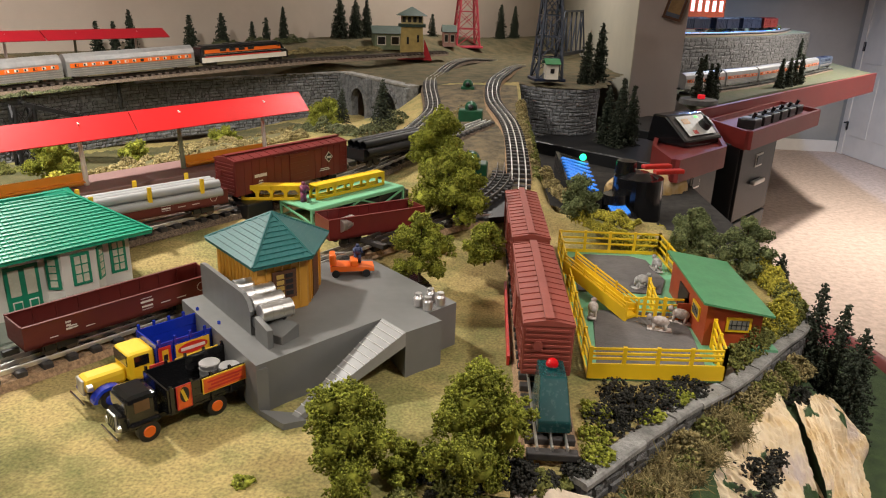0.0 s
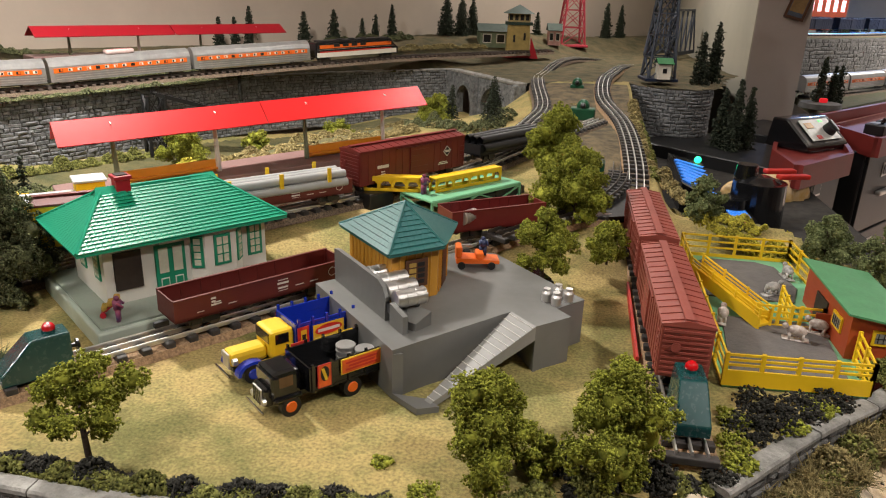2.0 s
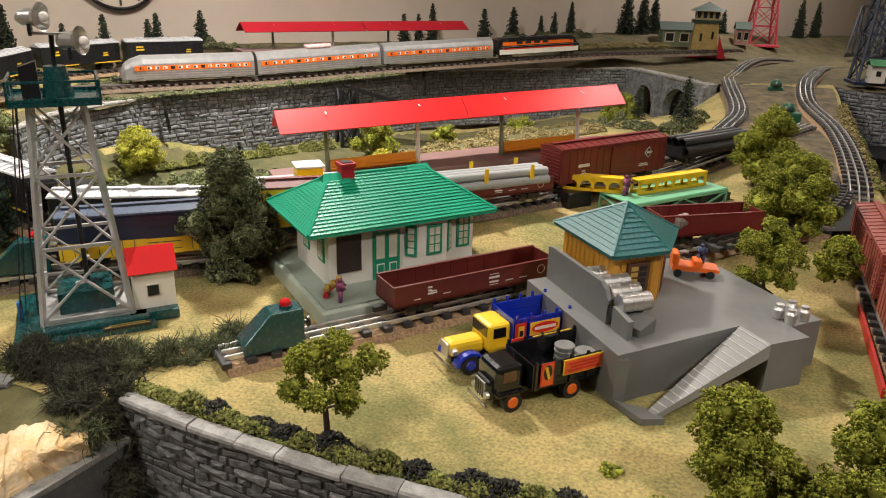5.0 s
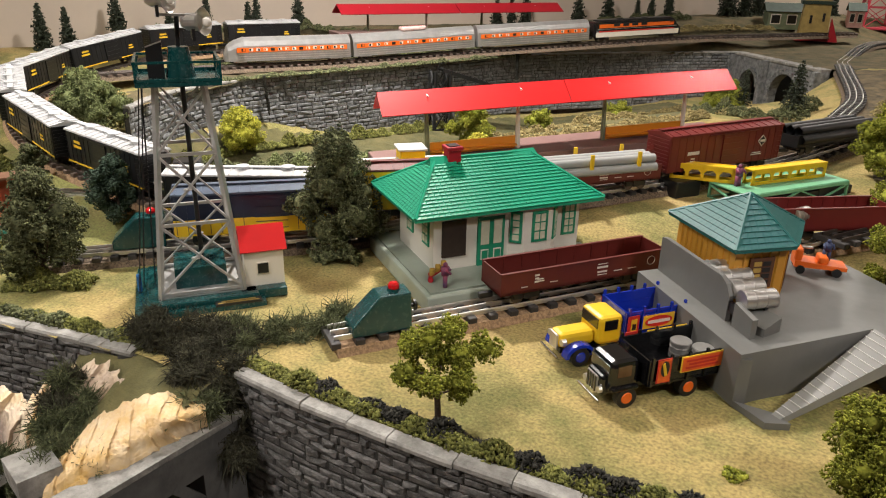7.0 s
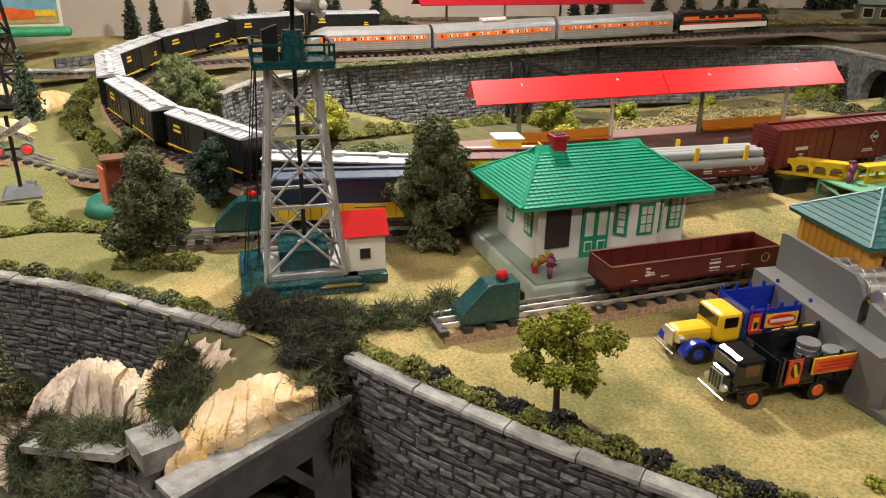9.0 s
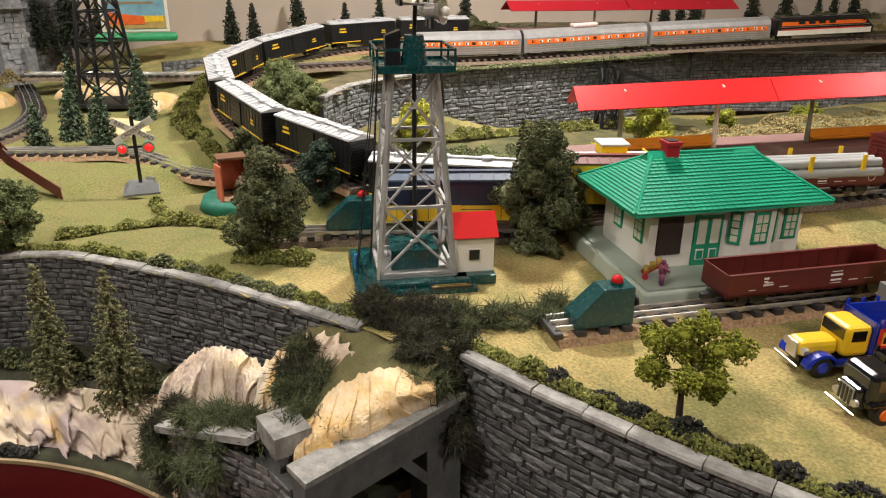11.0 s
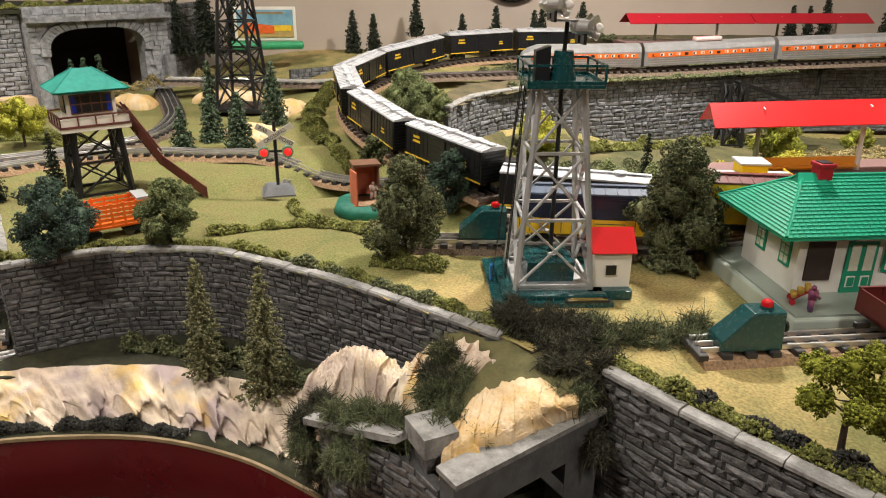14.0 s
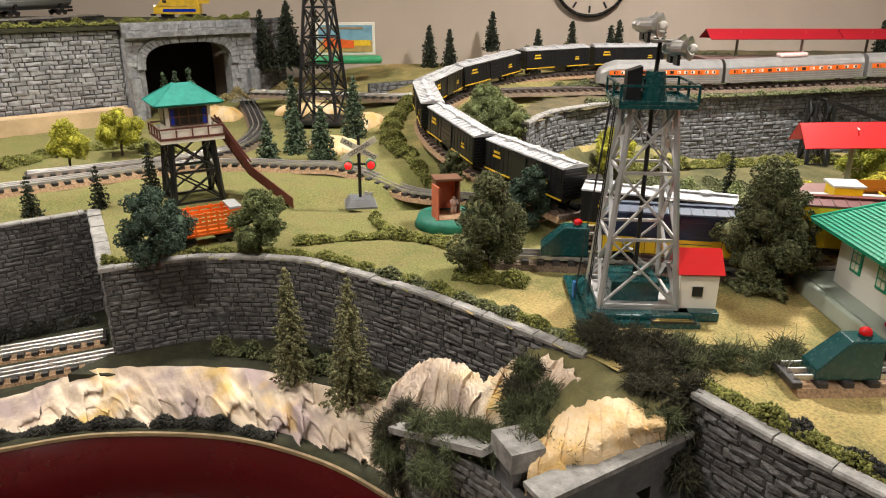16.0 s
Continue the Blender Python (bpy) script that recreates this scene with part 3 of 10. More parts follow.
def ss(a, b, x):
    t = min(1.0, max(0.0, (x - a) / (b - a)))
    return t * t * (3 - 2 * t)


# ---- room ----
FRONT = [(-1.855, -0.55), (-1.855, 0.10), (-1.852, 0.272), (-1.478, 0.204), (-1.445, 0.334), (-1.394, 0.416), (-1.311, 0.495), (-1.197, 0.539), (-1.064, 0.58), (-0.914, 0.609),
         (-0.785, 0.631), (-0.70, 0.645), (-0.649, 0.664), (-0.547, 0.656), (-0.37, 0.655), (-0.29, 0.659), (-0.10, 0.68), (0.03, 0.735), (0.10, 0.775), (0.19, 0.80),
         (0.222, 0.836), (0.352, 0.980), (0.462, 1.086), (0.552, 1.194), (0.618, 1.272), (0.638, 1.342), (0.634, 1.50), (0.50, 1.66), (0.31, 1.80), (0.238, 2.0), (0.228, 2.3), (0.225, 2.6), (0.215, 3.2)]
TIER = [(-1.50, 1.20), (-1.585, 1.40), (-1.575, 1.685), (-1.43, 2.055), (-1.22, 2.65), (-0.90, 3.03), (-0.53, 3.37)]


def ground(x, y):
    """Height of the lower ground."""
    yl = 1.02 + 0.2 * ss(-0.5, -0.15, x)
    z = 1.0 + 0.055 * ss(yl, yl + 0.32, y) * ss(-1.10, -0.60, x) * (1 - ss(0.10, 0.19, x) * (1 - ss(1.55, 1.80, y)))
    z += 0.04 * ss(-1.05, -1.45, x) * ss(0.78, 1.1, y)
    z += 0.10 * ss(-1.45, -2.2, x) * ss(1.02, 1.7, y)
    w = ss(0.27, 0.40, y)
    z += 0.015 * (w * ss(-1.5, -1.75, x) + (1 - w) * ss(-1.87, -1.94, x)) * (1 - ss(0.8, 1.1, y))
    d = -0.857 * (x + 0.99) + 0.515 * (y - 1.42)
    z -= 0.10 * ss(0.06, 0.22, d) * ss(-1.66, -1.45, x) * (1 - ss(-0.35, -0.1, x) * ss(2.2, 2.6, y))
    z += 0.045 * ss(1.62, 2.25, y) * ss(-0.25, -0.05, x)
    z -= 0.10 * ss(0.232, 0.29, x) * ss(1.66, 1.86, y)
    z += 0.040 * ss(2.45, 3.05, y) * ss(-0.30, -0.15, x)
    return z


def inside(poly, x, y):
    hit = False
    j = len(poly) - 1
    for i in range(len(poly)):
        (xi, yi), (xj, yj) = poly[i], poly[j]
        if (yi > y) != (yj > y) and x < (xj - xi) * (y - yi) / (yj - yi) + xi:
            hit = not hit
        j = i
    return hit


def sheet(name, poly, height, cell, material, label, rough=0.0022, category="ground"):
    """A fine-meshed sheet of ground over an outline."""
    xs, ys = [p[0] for p in poly], [p[1] for p in poly]
    nx, ny = int((max(xs) - min(xs)) / cell) + 2, int((max(ys) - min(ys)) / cell) + 2
    idx, verts, faces = {}, [], []

    def v(i, j):
        if (i, j) not in idx:
            x, y = min(xs) + i * cell, min(ys) + j * cell
            idx[(i, j)] = len(verts)
            verts.append((x, y, height(x, y) + rough * noise.noise((x * 22, y * 22, 0)) + rough * 0.5 * noise.noise((x * 90, y * 90, 3))))
        return idx[(i, j)]
    for i in range(nx):
        for j in range(ny):
            if inside(poly, min(xs) + (i + .5) * cell, min(ys) + (j + .5) * cell):
                faces.append((v(i, j), v(i + 1, j), v(i + 1, j + 1), v(i, j + 1)))
    return tagged(mesh_ob(name, verts, faces, material, True), label, category, kind="structure")


LOW_POLY = FRONT + [(-0.18, 3.0), (-0.53, 3.40), (-0.92, 3.06), (-1.25, 2.66), (-1.46, 2.06), (-1.60, 1.69), (-1.61, 1.40), (-1.60, 1.3), (-1.75, 1.5), (-2.0, 2.1), (-2.45, 2.1), (-3.0, 1.3), (-3.1, 0.2), (-2.9, -0.6)]
sheet("ground", LOW_POLY, ground, 0.014, GRASS, "tan and green static grass of the layout")


sheet("roadbed_yard", [(0.0, 1.72), (0.20, 1.72), (0.215, 2.3), (0.205, 3.05), (-0.13, 2.98), (-0.11, 2.4), (-0.05, 2.0)], lambda x, y: ground(x, y) + .0045, 0.014, mat("dark_cinders", (0.19, 0.14, 0.075), 0.95, var=0.3, scale=26, color2=(0.05, 0.042, 0.026), bump=1.0, bscale=500), "dark cinders round the points of the far lines", 0.002)


sheet("ground_valley", [(-1.60, 1.24), (-1.2, 1.24), (-0.95, 1.5), (-0.62, 1.95), (-0.45, 2.35), (-0.5, 2.9), (-0.72, 3.1), (-0.92, 2.95), (-1.21, 2.58), (-1.42, 2.02), (-1.565, 1.66)], lambda x, y: ground(x, y) + .003, 0.014, mat("olive_meadow", (0.15, 0.125, 0.05), 0.95, scale=11, color2=(0.055, 0.06, 0.022), bump=0.9, bscale=600), "olive meadow below the tier wall", 0.003)


def off_line(line, x, y):
    """Distance from a broken line."""
    best = 9.0
    for (ax, ay), (bx_, by_) in zip(line, line[1:]):
        dx, dy = bx_ - ax, by_ - ay
        t = min(1.0, max(0.0, ((x - ax) * dx + (y - ay) * dy) / (dx * dx + dy * dy)))
        best = min(best, math.hypot(x - ax - t * dx, y - ay - t * dy))
    return best


LOOP = [(-1.12, 0.958), (-1.264, 0.982), (-1.438, 1.0), (-1.568, 1.028), (-1.678, 1.063), (-1.794, 1.118), (-1.888, 1.184), (-1.973, 1.271), (-2.04, 1.38), (-2.085, 1.52), (-2.09, 1.77), (-2.03, 2.03), (-1.90, 2.28), (-1.72, 2.60), (-1.40, 3.10)]
STREAM = [(-1.96, 1.46), (-1.90, 1.60), (-1.795, 1.80), (-1.575, 2.14), (-1.30, 2.51), (-1.0, 2.86), (-0.70, 3.22), (-0.45, 3.55), (-0.15, 3.95)]


def stream_z(x, y):
    """The grade of the upper line."""
    u = (x + 1.575) * .64 + (y - 2.14) * .77
    return 1.124 + .056 * min(1.0, max(0.0, (u + .05) / 1.35))


def tier_z(x, y):
    d = (x + 4.6) * 0.7876 - (y + 0.72) * 0.6163
    z = 1.135 + 0.065 * ss(0.42, 0.16, d) + 0.03 * ss(3.3, 4.2, y) * ss(0.0, -0.3, x)
    k = ss(0.20, 0.05, off_line(STREAM, x, y)) * ss(-0.45, -0.65, x)
    z += (stream_z(x, y) - .008 - z) * k
    k = ss(0.12, 0.05, off_line(LOOP[9:], x, y))
    z += (1.126 - z) * k
    return z + (1.128 - z) * ss(0.06, 0.0, off_line(TIER, x, y))


TIER_POLY = TIER + [(-0.184, 2.965), (0.02, 3.12), (0.215, 3.2), (0.365, 3.09), (0.50, 3.10), (0.58, 3.20), (0.62, 3.45), (0.72, 3.74), (0.58, 5.85), (-2.75, 1.75), (-2.5, 2.0), (-2.0, 1.95), (-1.72, 1.45), (-1.58, 1.2)]
sheet("ground_upper", TIER_POLY, tier_z, 0.03, mat("brown_green_turf", (0.15, 0.11, 0.055), 0.95, scale=14, color2=(0.055, 0.055, 0.024), bump=0.8, bscale=500), "brown and green turf of the upper tier", 0.006)
plate("table_top", [(-3.0, -0.55), (-1.86, -0.55), (-1.86, 0.29), (-1.50, 0.23), (-1.30, 0.50), (-0.66, 0.70), (0.1, 0.80), (0.62, 1.30), (0.62, 1.50), (0.26, 1.86), (0.2, 3.1), (-0.5, 3.3), (-1.5, 1.9), (-2.9, 1.9)], 0.80, 0.02, mat("plywood", (0.35, 0.25, 0.15), 0.8), "plywood deck under the layout", "table")
plate("floor", [(-5, -4), (7, -4), (7, 10), (-5, 10)], 0.0, 0.1, CARPET, "beige carpet on the room floor", "floor")
plate("ceiling", [(-5, -4), (7, -4), (7, 10), (-5, 10)], 2.52, 0.1, CEIL, "plain white painted ceiling", "ceiling")


def wall_run(name, p, q, z0, z1, t, material, label):
    d = Vector((q[0] - p[0], q[1] - p[1], 0))
    n = Vector((-d.y, d.x, 0)).normalized() * t
    ob = part(name, prism(bmesh.new(), [(p[0], p[1]), (q[0], q[1]), (q[0] + n.x, q[1] + n.y), (p[0] + n.x, p[1] + n.y)], z0, z1), material)
    return tagged(ob, label, "wall", kind="structure")


wall_run("wall_back", (0.62, 5.95), (-4.6, -0.72), 0, 2.42, -0.12, WALLP, "smooth beige painted back wall")
wall_run("wall_side", (0.766, 3.76), (0.60, 5.93), 0, 2.42, -0.10, WALL_GREEN_LIT, "pale painted wall end beside the layout")
wall_run("wall_end", (0.768, 3.745), (0.985, 3.715), 0, 2.42, 0.22, mat("mauve_wall_paint", (0.46, 0.40, 0.37), 0.9, var=0.04, scale=3), "white painted end of the partition")
wall_run("wall_north", (3.83, 8.2), (0.3, 8.2), 0, 2.42, -0.1, mat("grey_wall_paint", (0.42, 0.40, 0.36), 0.9, var=0.04, scale=3), "grey painted wall beside the door")
wall_run("wall_east", (5.65, -3.8), (3.83, 8.2), 0, 2.42, -0.1, mat("grey_wall_paint", (0.42, 0.40, 0.36)), "grey painted wall that holds the white door")
wall_run("wall_south", (-4.9, -3.8), (6.8, -3.8), 0, 2.42, -0.1, WALLP, "plain beige wall behind the viewer")
wall_run("wall_west", (-4.9, -3.8), (-4.9, 9.0), 0, 2.42, -0.1, WALLP, "plain beige wall of the room")
# the last ring belongs to the added blue lamp and is made up with it
for lx, ly, lp in LAMPS + [(2.1, 6.3, 30)]:
    th = thing("downlight", at(lx, ly, 2.42), "round white recessed ceiling downlight", "ceiling light", "ceiling downlights")
    bm = bmesh.new()
    r = bmesh.ops.create_cone(bm, cap_ends=False, segments=32, radius1=0.095, radius2=0.078, depth=0.024)
    for v in r["verts"]:
        v.co.z -= 0.012
    part("trim_ring", bm, CEIL, th)

# ---- retaining walls ----
LEFT_LINE = [(-1.478, 0.204), (-1.445, 0.334), (-1.394, 0.416), (-1.311, 0.495), (-1.197, 0.539), (-1.064, 0.58), (-0.914, 0.609), (-0.785, 0.631)]
stone_wall("retaining_wall", LEFT_LINE, 0.80, 0.997, 0.0092, 0.021, "grey coursed stone retaining wall below the lawn", seed=3)
coping("wall_coping", LEFT_LINE, 0.996, 0.018, 0.007, 0.045, "pale grey cap stones on the retaining wall", 4)
stone_wall("retaining_wall", [(-1.835, 0.267), (-1.66, 0.236), (-1.480, 0.205)], 0.74, 0.997, 0.0092, 0.021, "dark grey stone wall beside the sunken tracks", seed=5, side=1)
coping("wall_coping", [(-1.842, 0.267), (-1.66, 0.236), (-1.472, 0.203)], 0.996, 0.026, 0.007, 0.04, "grey cap stones on the side wall", 6)
stone_wall("retaining_wall", [(-1.842, -0.45), (-1.842, 0.10), (-1.842, 0.265)], 0.74, 0.997, 0.0092, 0.021, "dark stone wall behind the sunken tracks", seed=7)
coping("wall_coping", [(-1.842, -0.45), (-1.842, 0.10), (-1.842, 0.255)], 0.996, 0.018, 0.006, 0.04, "grey cap stones on the far wall", 8)
RIGHT_LINE = [(-0.649, 0.664), (-0.547, 0.656), (-0.46, 0.655), (-0.37, 0.655), (-0.29, 0.659), (-0.18, 0.668), (-0.08, 0.69)]
stone_wall("retaining_wall", RIGHT_LINE, 0.78, 0.996, 0.0102, 0.026, "grey coursed stone retaining wall in front of the lawn", seed=9, single=(0.0, 0.34))
coping("wall_coping", RIGHT_LINE, 0.995, 0.019, 0.008, 0.055, "pale grey cap stones with worn edges", 10)
EAST_LINE = [(0.237, 0.818), (0.369, 0.963), (0.48, 1.07), (0.572, 1.18), (0.64, 1.26), (0.665, 1.34), (0.66, 1.48)]
stone_wall("retaining_wall", EAST_LINE, 0.86, 0.993, 0.012, 0.03, "low grey rock wall round the coop", seed=11)
coping("wall_coping", EAST_LINE, 0.992, 0.024, 0.008, 0.06, "weathered grey cap stones round the coop", 17)
stone_wall("tier_wall", TIER, 0.92, 1.132, 0.0112, 0.026, "tall blue-grey stone wall below the upper tier", stone=STONE_FAR, seed=12, depth=0.004)
coping("tier_coping", TIER, 1.131, 0.02, 0.006, 0.06, "grey cap stones of the tier wall", 13)
stone_wall("bastion_wall", [(0.215, 3.2), (0.29, 3.12), (0.365, 3.085), (0.44, 3.085), (0.50, 3.12), (0.545, 3.2), (0.56, 3.4)], 0.90, 1.132, 0.0125, 0.03, "curved blue-grey stone wall under the signal tower", stone=STONE_FAR, seed=14)

# ---- track ----
def on(pts, dz=0.0):
    return [(x, y, ground(x, y) + dz) for x, y in pts]


U53 = (0.602, 0.799)
track(on([(-0.594, 0.772), (-0.48, 0.925), (-0.36, 1.085), (-0.25, 1.232), (-0.13, 1.36), (0.05, 1.50), (0.14, 1.60)], 0.004), "tinplate siding on cork with black ties", bed_mat=CORK, step=0.031, rail_w=0.0013)
track(on([(0.207, 0.845), (0.20, 1.1), (0.193, 1.35), (0.186, 1.62), (0.19, 1.9), (0.175, 2.3), (0.12, 2.7), (0.115, 3.0), (0.15, 3.35), (0.25, 4.0), (0.55, 4.9)], 0.004), "tinplate track with black ties on pale ballast", bed_mat=CORK, step=0.028, rail_w=0.0013)
Y1 = [(-1.125, 0.735), (-1.0, 0.865), (-0.87, 0.985), (-0.77, 1.08), (-0.62, 1.21), (-0.48, 1.335), (-0.386, 1.475), (-0.21, 1.75), (-0.07, 1.98), (0.02, 2.15), (0.10, 2.35)]
track(on(Y1, 0.004), "yard track with dark ties")
Y2 = [(-1.12, 0.955), (-1.0, 1.02), (-0.85, 1.12), (-0.70, 1.26), (-0.56, 1.40), (-0.46, 1.54), (-0.29, 1.81), (-0.16, 2.05), (-0.095, 2.3), (-0.08, 2.57), (-0.13, 3.0), (-0.14, 3.4), (-0.02, 4.0), (0.4, 4.9)]
track(on(Y2, 0.004), "main line with dark ties")


def loop_z(x, y):
    return 1.030 + .054 * ss(-1.2, -2.05, x) + .046 * ss(1.25, 1.9, y) if y < 2.0 else 1.130


track([(x, y, loop_z(x, y) + 0.006) for x, y in LOOP], "brown curved track climbing to the upper tier", tie_mat=TIE_BR, rail_mat=RAIL_BK, bed_mat=CORK)
track(on([(-2.06, -0.1), (-2.03, 0.13), (-2.02, 0.30), (-2.015, 0.49), (-1.94, 0.65), (-1.84, 0.745), (-1.73, 0.832), (-1.576, 0.905), (-1.40, 0.965), (-1.2, 0.985)], 0.004), "tinplate track curving round the lawn", bed_mat=CORK)
track([(x, y, stream_z(x, y)) for x, y in STREAM], "upper tier track with brown ties", tie_mat=TIE_BR, rail_mat=RAIL_BK)
for xr in (-1.592, -1.690):
    track([(xr - .145, -0.44, 0.772), (xr - .075, -0.12, 0.772), (xr - .042, 0.04, 0.772), (xr, 0.224, 0.772)], "bright tinplate track on cork in the sunken cut", bed_mat=CORK, rail_w=0.0022, step=0.024)

# ---- station ----
def station(x, y, z, yaw):
    """Origin at the front left corner of the porch; x along the front, y to the back."""
    th = thing("station", at(x, y, z, yaw), "cream plastic station with green tiled hip roof and grey porch", "station")
    L, D = 0.335, 0.262
    part("porch", bx(L / 2 + .009, D / 2, 0.014, L - .018, D, 0.028, 0.003), PORCH_EDGE, th, "pale grey-green plinth")
    part("porch_floor", bx(L / 2 + .009, D / 2, 0.029, L - 0.032, D - 0.014, 0.004), PORCH, th)
    x0, x1, y0, y1, zb, zt = 0.056, 0.302, 0.074, 0.215, 0.03, 0.127
    part("wall", prism(bmesh.new(), [(x0, y0), (x1, y0), (x1, y1), (x0, y1)], zb, zt), CREAM, th, "cream plastic walls")
    # bay
    bxs = (0.178, 0.262)
    part("bay", prism(bmesh.new(), [(bxs[0], y0 + .001), (bxs[0] + 0.018, y0 - 0.016), (bxs[1] - 0.018, y0 - 0.016), (bxs[1], y0 + .001)], zb, zt), CREAM, th)
    # roof: hip with overhang, then a ridge
    ox0, ox1, oy0, oy1, ze, zr = 0.018, 0.328, 0.048, 0.240, 0.122, 0.178
    ra, rb, ym = ox0 + 0.068, ox1 - 0.082, (oy0 + oy1) / 2
    planes = [("front", [(ox0, oy0, ze), (ox1, oy0, ze), (rb, ym, zr), (ra, ym, zr)]), ("back", [(ox1, oy1, ze), (ox0, oy1, ze), (ra, ym, zr), (rb, ym, zr)]),
              ("left", [(ox0, oy1, ze), (ox0, oy0, ze), (ra, ym, zr)]), ("right", [(ox1, oy0, ze), (ox1, oy1, ze), (rb, ym, zr)])]
    roof = part("roof", slab(bmesh.new(), [(ox0, oy0, ze - .003), (ox1, oy0, ze - .003), (ox1, oy1, ze - .003), (ox0, oy1, ze - .003)], 0.003), GREEN_ROOF, th, "green tiled hip roof")
    for nm, poly in planes:
        part("roof_slope", slab(bmesh.new(), poly, 0.002), GREEN_ROOF, roof)
        tiles(poly, 17, 0.0088, GREEN_ROOF, roof, 0.0019)
    for a, b in (((ox0, oy0, ze), (ra, ym, zr)), ((ox1, oy0, ze), (rb, ym, zr)), ((ox0, oy1, ze), (ra, ym, zr)), ((ox1, oy1, ze), (rb, ym, zr)), ((ra, ym, zr), (rb, ym, zr))):
        part("ridge_cap", cyl(bmesh.new(), Vector(a) + Vector((0, 0, .003)), Vector(b) + Vector((0, 0, .003)), 0.0026, seg=6), GREEN_ROOF, roof)
    # small gable and chimney
    for rx, sg in ((ra, 1), (rb, -1)):
        foot = [(rx - sg * .016, ym - .022, zr - .0145), (rx - sg * .016, ym + .022, zr - .0145)]
        part("gablet", prism(bmesh.new(), [(foot[0][0], foot[0][1]), (rx + sg * .012, foot[0][1]), (rx + sg * .012, foot[1][1]), (foot[1][0], foot[1][1])], zr - .016, zr - .0145), GREEN_ROOF, roof)
        part("gablet", slab(bmesh.new(), [foot[0], foot[1], (rx - sg * .006, ym, zr + .0045)], .002), TRIM_G, roof, "dark green louvred gablet")
        for q in (0, 1):
            part("gablet_slope", slab(bmesh.new(), [(rx - sg * .018, foot[q][1], zr - .0145), (rx + sg * .03, foot[q][1], zr - .0125), (rx + sg * .03, ym, zr + .005), (rx - sg * .008, ym, zr + .006)], .0015), GREEN_ROOF, roof)
    cx = ra + 0.028
    part("chimney", bx(cx, ym, zr + 0.004, 0.020, 0.020, 0.030), RED_DK, th, "red chimney")
    part("chimney_cap", bx(cx, ym, zr + 0.018, 0.025, 0.025, 0.006, 0.001), RED_DK, th)
    part("flue", bx(cx, ym, zr + 0.0215, 0.016, 0.016, 0.0016), BLACK, th)

    def window(cx, zc, w, h, m, panes=(2, 3)):
        fr = part("window", bx(0, 0, 0, w + .006, h + .006, .0024), TRIM_G, th, "green framed window")
        fr.matrix_basis = m
        nx, nz = panes
        for i in range(nx):
            for j in range(nz):
                pn = part("pane", bx(0, 0, 0, w / nx - .0022, h / nz - .0022, .0012), GLASS_G, fr)
                pn.matrix_basis = Matrix.Translation(((i + .5) * w / nx - w / 2, (j + .5) * h / nz - h / 2, .0013))
    front = lambda X, Z, Y=y0: Matrix.Translation((X, Y - .0008, Z)) @ SIDE_F
    window(0, 0, 0.020, 0.042, front(0.222, 0.087, y0 - 0.016), (2, 3))
    window(0, 0, 0.018, 0.046, front(0.283, 0.087), (2, 4))
    window(0, 0, 0.012, 0.044, Matrix.Translation((bxs[0] + .0085, y0 - .0085, .087)) @ Matrix.Rotation(radians(-43), 4, "Z") @ SIDE_F, (1, 4))
    window(0, 0, 0.012, 0.044, Matrix.Translation((bxs[1] - .0085, y0 - .0085, .087)) @ Matrix.Rotation(radians(43), 4, "Z") @ SIDE_F, (1, 4))
    left = lambda Y: Matrix.Translation((x0 - .0008, Y, .087)) @ Matrix.Rotation(radians(-90), 4, "Z") @ SIDE_F
    window(0, 0, 0.020, 0.040, left(y0 + .028), (2, 3))
    window(0, 0, 0.020, 0.040, left(y0 + .092), (2, 3))
    part("screen", bx(0.088, y0 - .001, 0.079, 0.038, 0.003, 0.056), DARK, th, "dark louvred freight opening")
    # double door and name board
    dr = part("door", bx(0.148, y0 - .001, 0.069, 0.044, 0.004, 0.076), TRIM_G, th, "green double door with cream glass")
    for s in (-1, 1):
        part("door_glass", bx(0.148 + s * .0105, y0 - .0032, 0.083, 0.0135, 0.0012, 0.038), GLASS_G, dr)
        part("door_panel", bx(0.148 + s * .0105, y0 - .0034, 0.048, 0.0125, 0.0014, 0.016), CREAM, dr)
        part("door_inset", bx(0.148 + s * .0105, y0 - .0042, 0.048, 0.0095, 0.0012, 0.013), TRIM_G, dr)
    part("name_board", bx(0.150, y0 - .004, 0.1115, 0.035, 0.002, 0.007), WHITE, th)
    bm = bmesh.new()
    for i in range(6):
        box(bm, 0.165 + i * .0075, 0.022, 0.0318, 0.0012, 0.030, 0.0012)
    box(bm, 0.184, 0.0075, 0.0318, 0.042, 0.0012, 0.0012)
    part("trackside_grille", bm, BOXRED, th)
    return th


